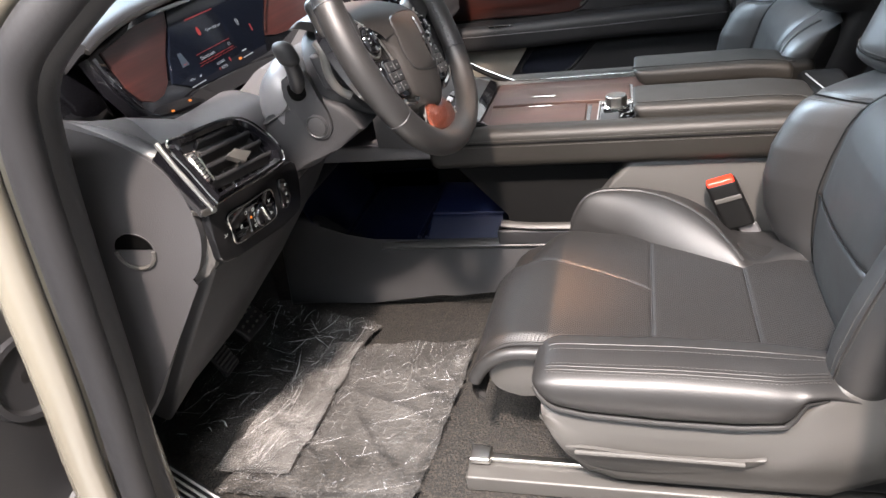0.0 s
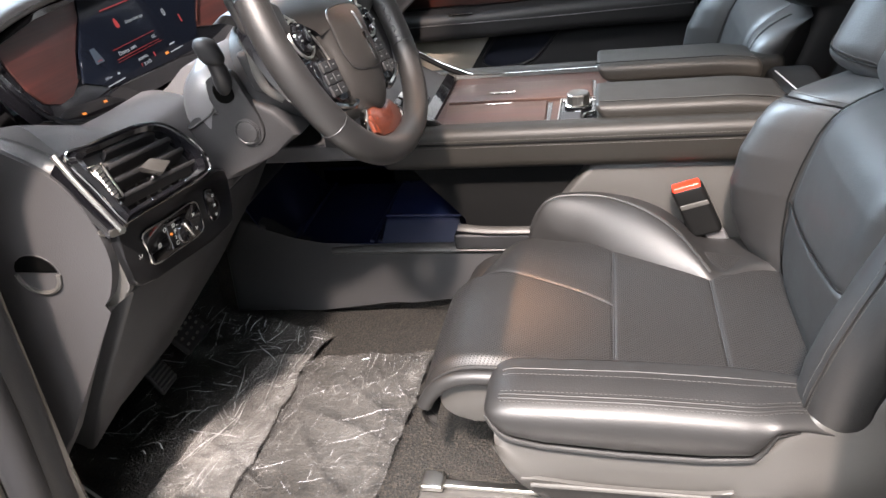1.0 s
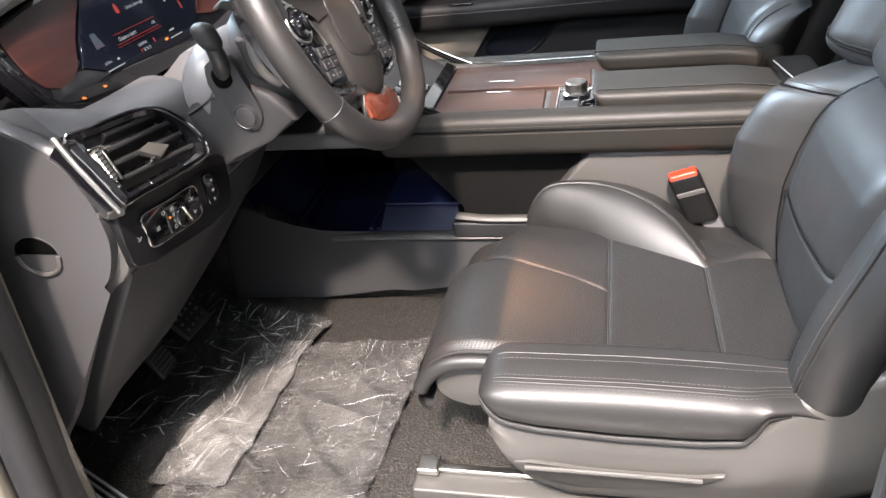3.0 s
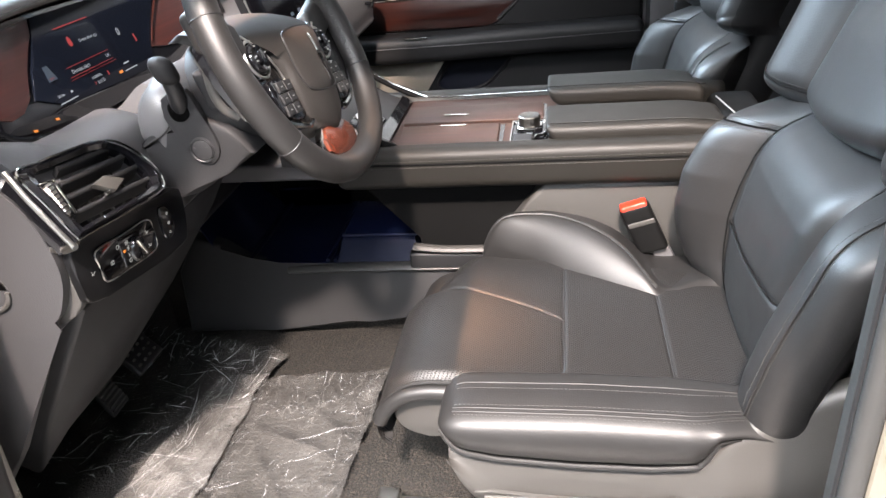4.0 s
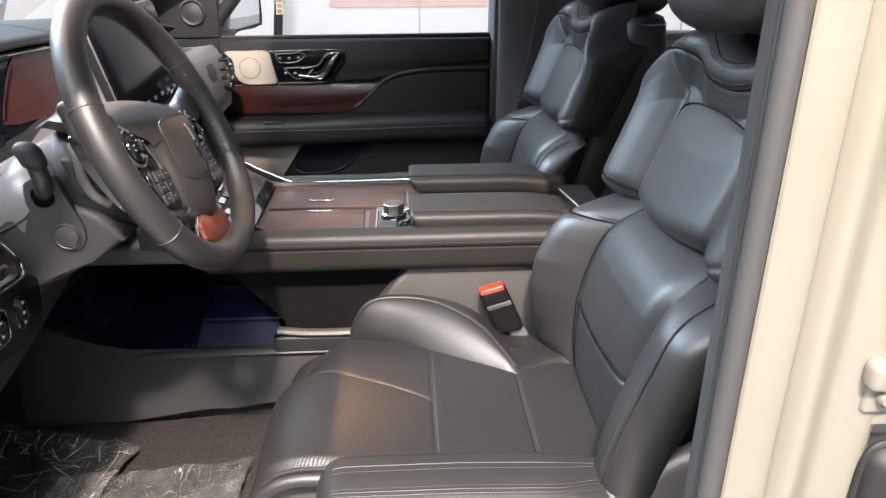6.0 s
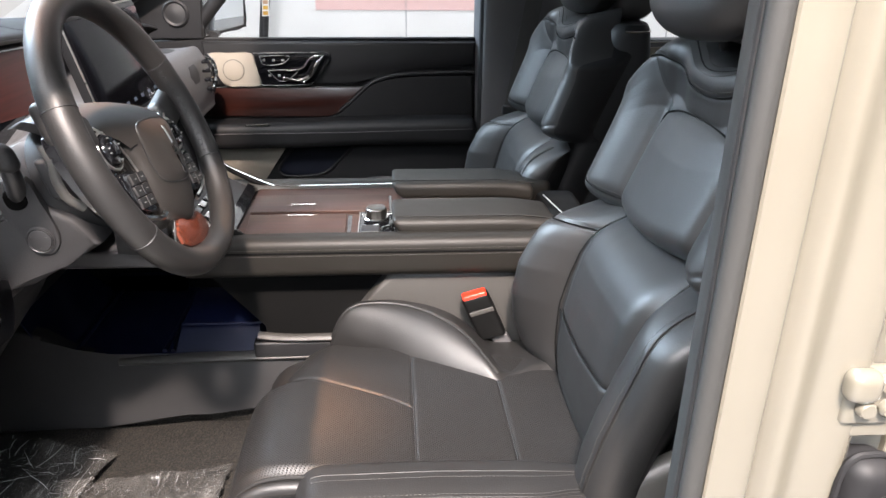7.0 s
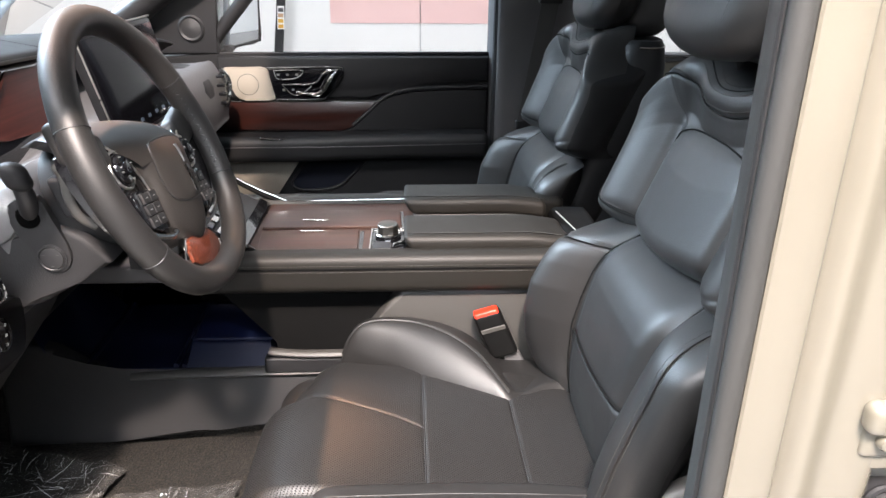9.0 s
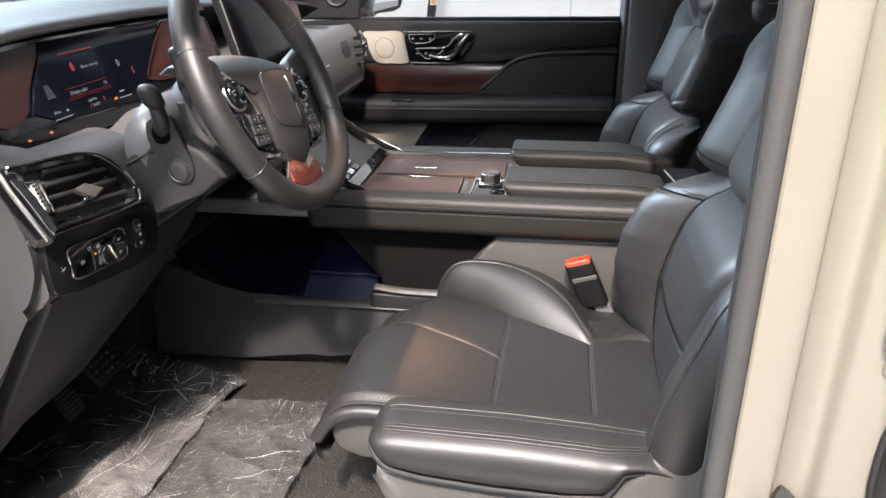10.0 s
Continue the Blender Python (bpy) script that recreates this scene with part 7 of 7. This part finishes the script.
def film_sheet(name, corners, label, n=150, seed=0.0, lift=0.650, count=200, fold=None, film=None, ways=(0.2, 0.2, 1.35, 1.75)):
    """A crumpled sheet over four floor corners."""
    a, b, c, d = (Vector((*p, 0)) for p in corners)
    bm = bmesh.new()
    grid = []
    for i in range(n):
        row = []
        for j in range(n):
            u, v = i / (n - 1), j / (n - 1)
            wob = 0.010 * noise.noise(Vector((u * 5, v * 5, seed)))
            p = a.lerp(b, u).lerp(d.lerp(c, u), v) + Vector((wob, wob * 0.7, 0))
            q = (p.x + seed, p.y - seed)
            h = 0.005 * ridge(q[0] * 0.55 + q[1] * 0.8, q[1] * 0.3 - q[0] * 0.3, 9) + 0.003 * ridge(q[0], q[1] * 0.6, 19) + 0.0005 * ridge(q[0], q[1], 44)
            edge = min(u, v, 1 - u, 1 - v)
            pleat = max(smooth_step(0.30, 0.02, 1 - v), 0.6 * smooth_step(0.12, 0.0, u), 0.5 * smooth_step(0.10, 0.0, 1 - u))
            h += 0.006 * pleat * ridge(q[0] * 1.0 + 0.45 * q[1], q[1] * 0.6, 13) + 0.002 * pleat * ridge(q[0] * 0.8 - 0.5 * q[1], q[1], 31)
            h += 0.007 * smooth_step(0.06, 0.0, edge) * (0.3 + abs(noise.noise(Vector((p.x * 14, p.y * 14, seed + 3))))) * 1.6
            row.append(bm.verts.new((p.x, p.y, lift + h)))
        grid.append(row)
    for i in range(n - 1):
        for j in range(n - 1):
            bm.faces.new((grid[i][j], grid[i + 1][j], grid[i + 1][j + 1], grid[i][j + 1]))
    ob = link_mesh(name, bm, film or FILM, None, "", 170)
    tagged(ob, label, "plastic sheet", "floor protection")
    # sharp creases: thin bent ridges lying on the sheet, most of them along two directions, whitened to paint in glints
    rng = random.Random(int(seed * 10))
    creases = bmesh.new()

    def on_sheet(u, v):
        i, j = min(max(u, 0), 1) * (n - 1), min(max(v, 0), 1) * (n - 1)
        a, b = int(min(i, n - 2)), int(min(j, n - 2))
        p, q = ob.data.vertices[a * n + b].co, ob.data.vertices[(a + 1) * n + b + 1].co
        return p.lerp(q, (i - a + j - b) / 2) + Vector((0, 0, 0.0006))

    for k in range(count):
        u, v = rng.random(), rng.random()
        way = rng.choice((*ways, rng.uniform(0, math.pi))) + rng.gauss(0, 0.13)
        size, line = rng.choice((0.008, 0.010, 0.012, 0.016, 0.024, 0.045, 0.09)) * rng.uniform(1.0, 2.0), []
        if rng.random() < 0.55 and size < 0.05:
            u, v = rng.choice(((u, 1 - 0.30 * rng.random() ** 1.5), (u, rng.uniform(0.80, 1)), (rng.uniform(0, 0.12), v)))
        for m in range(7):
            line.append(on_sheet(u, v))
            u, v = u + size / 3 * math.cos(way), v + size / 3 * math.sin(way)
            way += 0.0 if size > 0.05 else (rng.gauss(0, 0.05) if rng.random() < 0.80 else rng.choice((-1, 1)) * rng.uniform(0.3, 0.9))
            if not (0 < u < 1 and 0 < v < 1):
                break
        if len(line) > 2:
            thick = rng.choice((0.00012, 0.00016, 0.0002, 0.0003, 0.0005))
            creases = join(creases, tube(line, lambda q, thick=thick: thick * (0.25 + math.sin(math.pi * min(max(q, 0.05), 0.95))), sides=4, flat=0.7))
    crease = part("creases", creases, fold, ob, "sharp creases with glints painted white", 180)
    tagged(crease, "sharp creases with glints painted white", kind="stuff")
    return ob


def crease_material(name, milky):
    """Folded film: clear and glossy, with a milky white share that paints in glints of light."""
    m = glass_material(name, (0.9, 0.9, 0.92), rough=0.22)
    tree = m.node_tree
    white, half = tree.nodes.new("ShaderNodeBsdfDiffuse"), tree.nodes.new("ShaderNodeMixShader")
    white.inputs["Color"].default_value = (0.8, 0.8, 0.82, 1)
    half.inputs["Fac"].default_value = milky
    tree.links.new(tree.nodes["Mix Shader"].outputs["Shader"], half.inputs[1])
    tree.links.new(white.outputs["BSDF"], half.inputs[2])
    tree.links.new(half.outputs["Shader"], tree.nodes["Material Output"].inputs["Surface"])
    return m


# this sheet lies in shade, so its painted glints are the whitest
film_sheet("plastic_sheet", [(-0.94, 0.80), (-0.58, 0.70), (-0.49, 1.15), (-0.88, 1.26)], "crumpled clear plastic sheet over the pedal end of the carpet", seed=1.7, count=230, fold=crease_material("painted_glint_film", 0.75))
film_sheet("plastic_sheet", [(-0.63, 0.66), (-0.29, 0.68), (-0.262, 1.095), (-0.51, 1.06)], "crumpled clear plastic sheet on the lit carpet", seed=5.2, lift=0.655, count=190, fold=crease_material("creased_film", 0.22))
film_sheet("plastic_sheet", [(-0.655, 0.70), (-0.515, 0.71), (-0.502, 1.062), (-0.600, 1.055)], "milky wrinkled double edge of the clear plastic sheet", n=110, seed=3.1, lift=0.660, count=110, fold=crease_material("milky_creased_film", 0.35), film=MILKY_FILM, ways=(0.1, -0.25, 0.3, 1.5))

# ribbed plate at the foot of the pillar
plate_thing = thing("kick_plate", (-0.76, 0.70, 0.645), "dark foot plate with bright ribs by the sill", "kick plate")


def kick_at(x, k, z):
    """x along the plate, k across it from its inner edge."""
    return Vector((x, 0.772 - 0.427 * (x + 0.88) - k, z))


part("board", loft([[kick_at(x, k, z) for k, z in ((0, 0.642), (0, 0.654), (0.06, 0.656), (0.066, 0.650), (0.066, 0.642))] for x in np.linspace(-0.95, -0.58, 6)]), DARK, plate_thing, "dark board")
for n in range(5):
    part("rib", tube([kick_at(x, 0.008 + 0.0115 * n, 0.6575) for x in np.linspace(-0.93, -0.60, 8)], 0.0024, sides=8), PALE, plate_thing, "pale rib")
part("sill_cover", block(-0.60, 0.30, 0.60, 0.66, 0.60, 0.650, 0.015, (6, 2, 1)), SOFT, body, "dark sill cover")

# pillar fittings
hinge = part("door_hinge", join(soft((0.046, 0.016, 0.056), 0.007, (2, 1, 2), lambda p: Vector((0.434 + p.x, 0.482 + p.y, 1.222 + p.z))), soft((0.030, 0.022, 0.030), 0.010, (2, 2, 2), lambda p: Vector((0.421 + p.x, 0.474 + p.y, 1.236 + p.z))), soft((0.060, 0.010, 0.022), 0.004, (2, 1, 1), lambda p: Vector((0.446 + p.x, 0.484 + p.y, 1.190 + p.z)))), CREAM, body, "cream painted door hinge")
for x, z in ((0.428, 1.214), (0.447, 1.214), (0.440, 1.238)):
    part("hinge_bolt", loft([[Vector((x + r * math.cos(a), y, z + r * math.sin(a))) for a in np.linspace(0, 2 * math.pi, 12, endpoint=False)] for y, r in ((0.476, 0.0085), (0.470, 0.0085), (0.467, 0.0065))]), CREAM, hinge, "painted hinge bolt")
boot = part("cable_boot", soft((0.044, 0.040, 0.100), 0.018, (3, 3, 5), lambda p: Vector((0.449 + p.x, 0.484 + p.y - 0.006 * (1 if p.y < 0 else 0), 1.112 + p.z))), RUBBER, body, "black rubber cable boot")
part("boot_lip", tube([(0.449 + 0.0235 * math.copysign(abs(math.cos(a)) ** 0.6, math.cos(a)), 0.476, 1.112 + 0.0515 * math.copysign(abs(math.sin(a)) ** 0.6, math.sin(a))) for a in np.linspace(0, 2 * math.pi, 36, endpoint=False)], 0.0035, closed=True, sides=8, up=(0, 1, 0)), RUBBER, boot, "rolled rubber lip")
part("boot_bellow", soft((0.022, 0.03, 0.066), 0.010, (2, 2, 3), lambda p: Vector((0.457 + p.x, 0.462 + p.y, 1.100 + p.z))), RUBBER, boot, "raised middle of the boot")
striker = part("door_striker", plate(rounded([(0.356, 1.066), (0.366, 1.066), (0.381, 1.046), (0.379, 1.022), (0.362, 1.010), (0.350, 1.022)], 3), at_y(0.489), 0.005, 0.001), STEEL, body, "metal door striker plate")
part("striker_loop", tube(curve([(0.362, 0.488, 1.030), (0.350, 0.468, 1.040), (0.334, 0.452, 1.048), (0.330, 0.450, 1.036), (0.344, 0.462, 1.020), (0.362, 0.486, 1.014)], 6), 0.0042, sides=10), STEEL, striker, "round striker loop")
part("striker_bolt", loft([[Vector((0.366 + r * math.cos(a), y, 1.045 + r * math.sin(a))) for a in np.linspace(0, 2 * math.pi, 16, endpoint=False)] for y, r in ((0.486, 0.0085), (0.481, 0.0085), (0.4805, 0.005), (0.483, 0.0045))]), DARK, striker, "dark striker bolt")

# open driver's door
odoor = thing("door_3", (-0.85, 0.2, 0.45), "open black driver's door with round speaker", "door", kind="structure")


def odoor_at(a, b, h):
    """a from the hinge outwards, b up, h towards the cabin side."""
    return Vector((-0.775 - 0.16 * a + h, 0.60 - a, b))


part("panel", plate([(0.0, 0.46), (0.0, 1.20), (0.06, 1.27), (1.05, 1.27), (1.05, 0.46)], odoor_at, 0.05, 0.012), DARK, odoor, "black door panel")
part("skin", plate([(-0.02, 0.42), (-0.02, 1.25), (1.08, 1.28), (1.08, 0.42)], lambda a, b, h: odoor_at(a, b, h - 0.06), 0.055, 0.006), CREAM, odoor, "cream painted door skin")
part("speaker_ring", loft([[odoor_at(0.058 + r * math.cos(a), 1.005 + r * math.sin(a), h) for a in np.linspace(0, 2 * math.pi, 32, endpoint=False)] for h, r in ((0.048, 0.062), (0.060, 0.060), (0.060, 0.052), (0.052, 0.046), (0.050, 0.01))]), RUBBER, odoor, "round speaker")
part("lower_edge", plate([(0.0, 0.84), (0.10, 0.80), (0.30, 0.78), (0.30, 0.62), (0.0, 0.62)], lambda a, b, h: odoor_at(a, b, h + 0.05), 0.012, 0.004), SOFT, odoor, "grey lower pocket")

# windscreen and cowl
part("windscreen", loft([[Vector((-1.16, y, 1.285)), Vector((-0.28, y, 1.86))] for y in np.linspace(0.62, 2.24, 6)], closed=False, cap=False), GLASS, body, "clear windscreen").visible_shadow = False
part("cowl", block(-1.30, -1.15, 0.60, 2.26, 1.22, 1.28, 0.02), DARK, body, "dark cowl")
part("bonnet", block(-2.5, -1.30, 0.62, 2.24, 1.05, 1.22, 0.06, (4, 4, 1)), CREAM, body, "cream painted bonnet")

# what stands beyond the far windows
poster = thing("wall_poster", (0.06, 5.19, 1.12), "faded pink notice on the white wall", "poster")
part("sheet", plate([(-0.47, 1.115), (0.62, 1.115), (0.62, 1.75), (-0.47, 1.75)], at_y(5.196), 0.004, 0), material("pink_print", (0.74, 0.50, 0.48), 0.6, vary=0.06), poster, "faded pink print")
sticker = thing("warning_label", (-0.767, 4.96, 1.16), "small yellow warning label on the dark post", "label")
part("sheet", plate([(-0.795, 1.095), (-0.750, 1.095), (-0.742, 1.240), (-0.787, 1.240)], at_y(4.962), 0.003, 0), WHITE, sticker)
for k, c in enumerate(((0.55, 0.30, 0.04), (0.60, 0.36, 0.05), (0.45, 0.28, 0.16), (0.05, 0.05, 0.05))):
    part("bar", plate([(-0.788 + 0.002 * k, 1.102 + 0.034 * k), (-0.755 + 0.002 * k, 1.102 + 0.034 * k), (-0.755 + 0.002 * k, 1.126 + 0.034 * k), (-0.788 + 0.002 * k, 1.126 + 0.034 * k)], at_y(4.958), 0.002, 0), material("label_ink", c, 0.6), sticker)
post = thing("dark_post", (-0.90, 5.0, 0.0), "dark slanting post before the white wall", "post")
part("shaft", tube(curve([(-0.86, 5.0, 0.0), (-0.83, 5.0, 0.5), (-0.805, 5.0, 0.94), (-0.767, 5.0, 1.26), (-0.74, 5.0, 1.7)], 5), 0.030, sides=10), DARK, post, "dark shaft")
part("foot", block(-1.0, -0.8, 4.9, 5.1, 0.0, 0.03, 0.008), DARK, post)
for x in (-3.6, -1.7, 0.145, 2.0, 3.9):
    part("panel_joint", block(x - 0.004, x + 0.004, 5.192, 5.204, 0.02, 3.98, 0.001), GREYPAINT, bpy.data.objects["wall_north"], "")
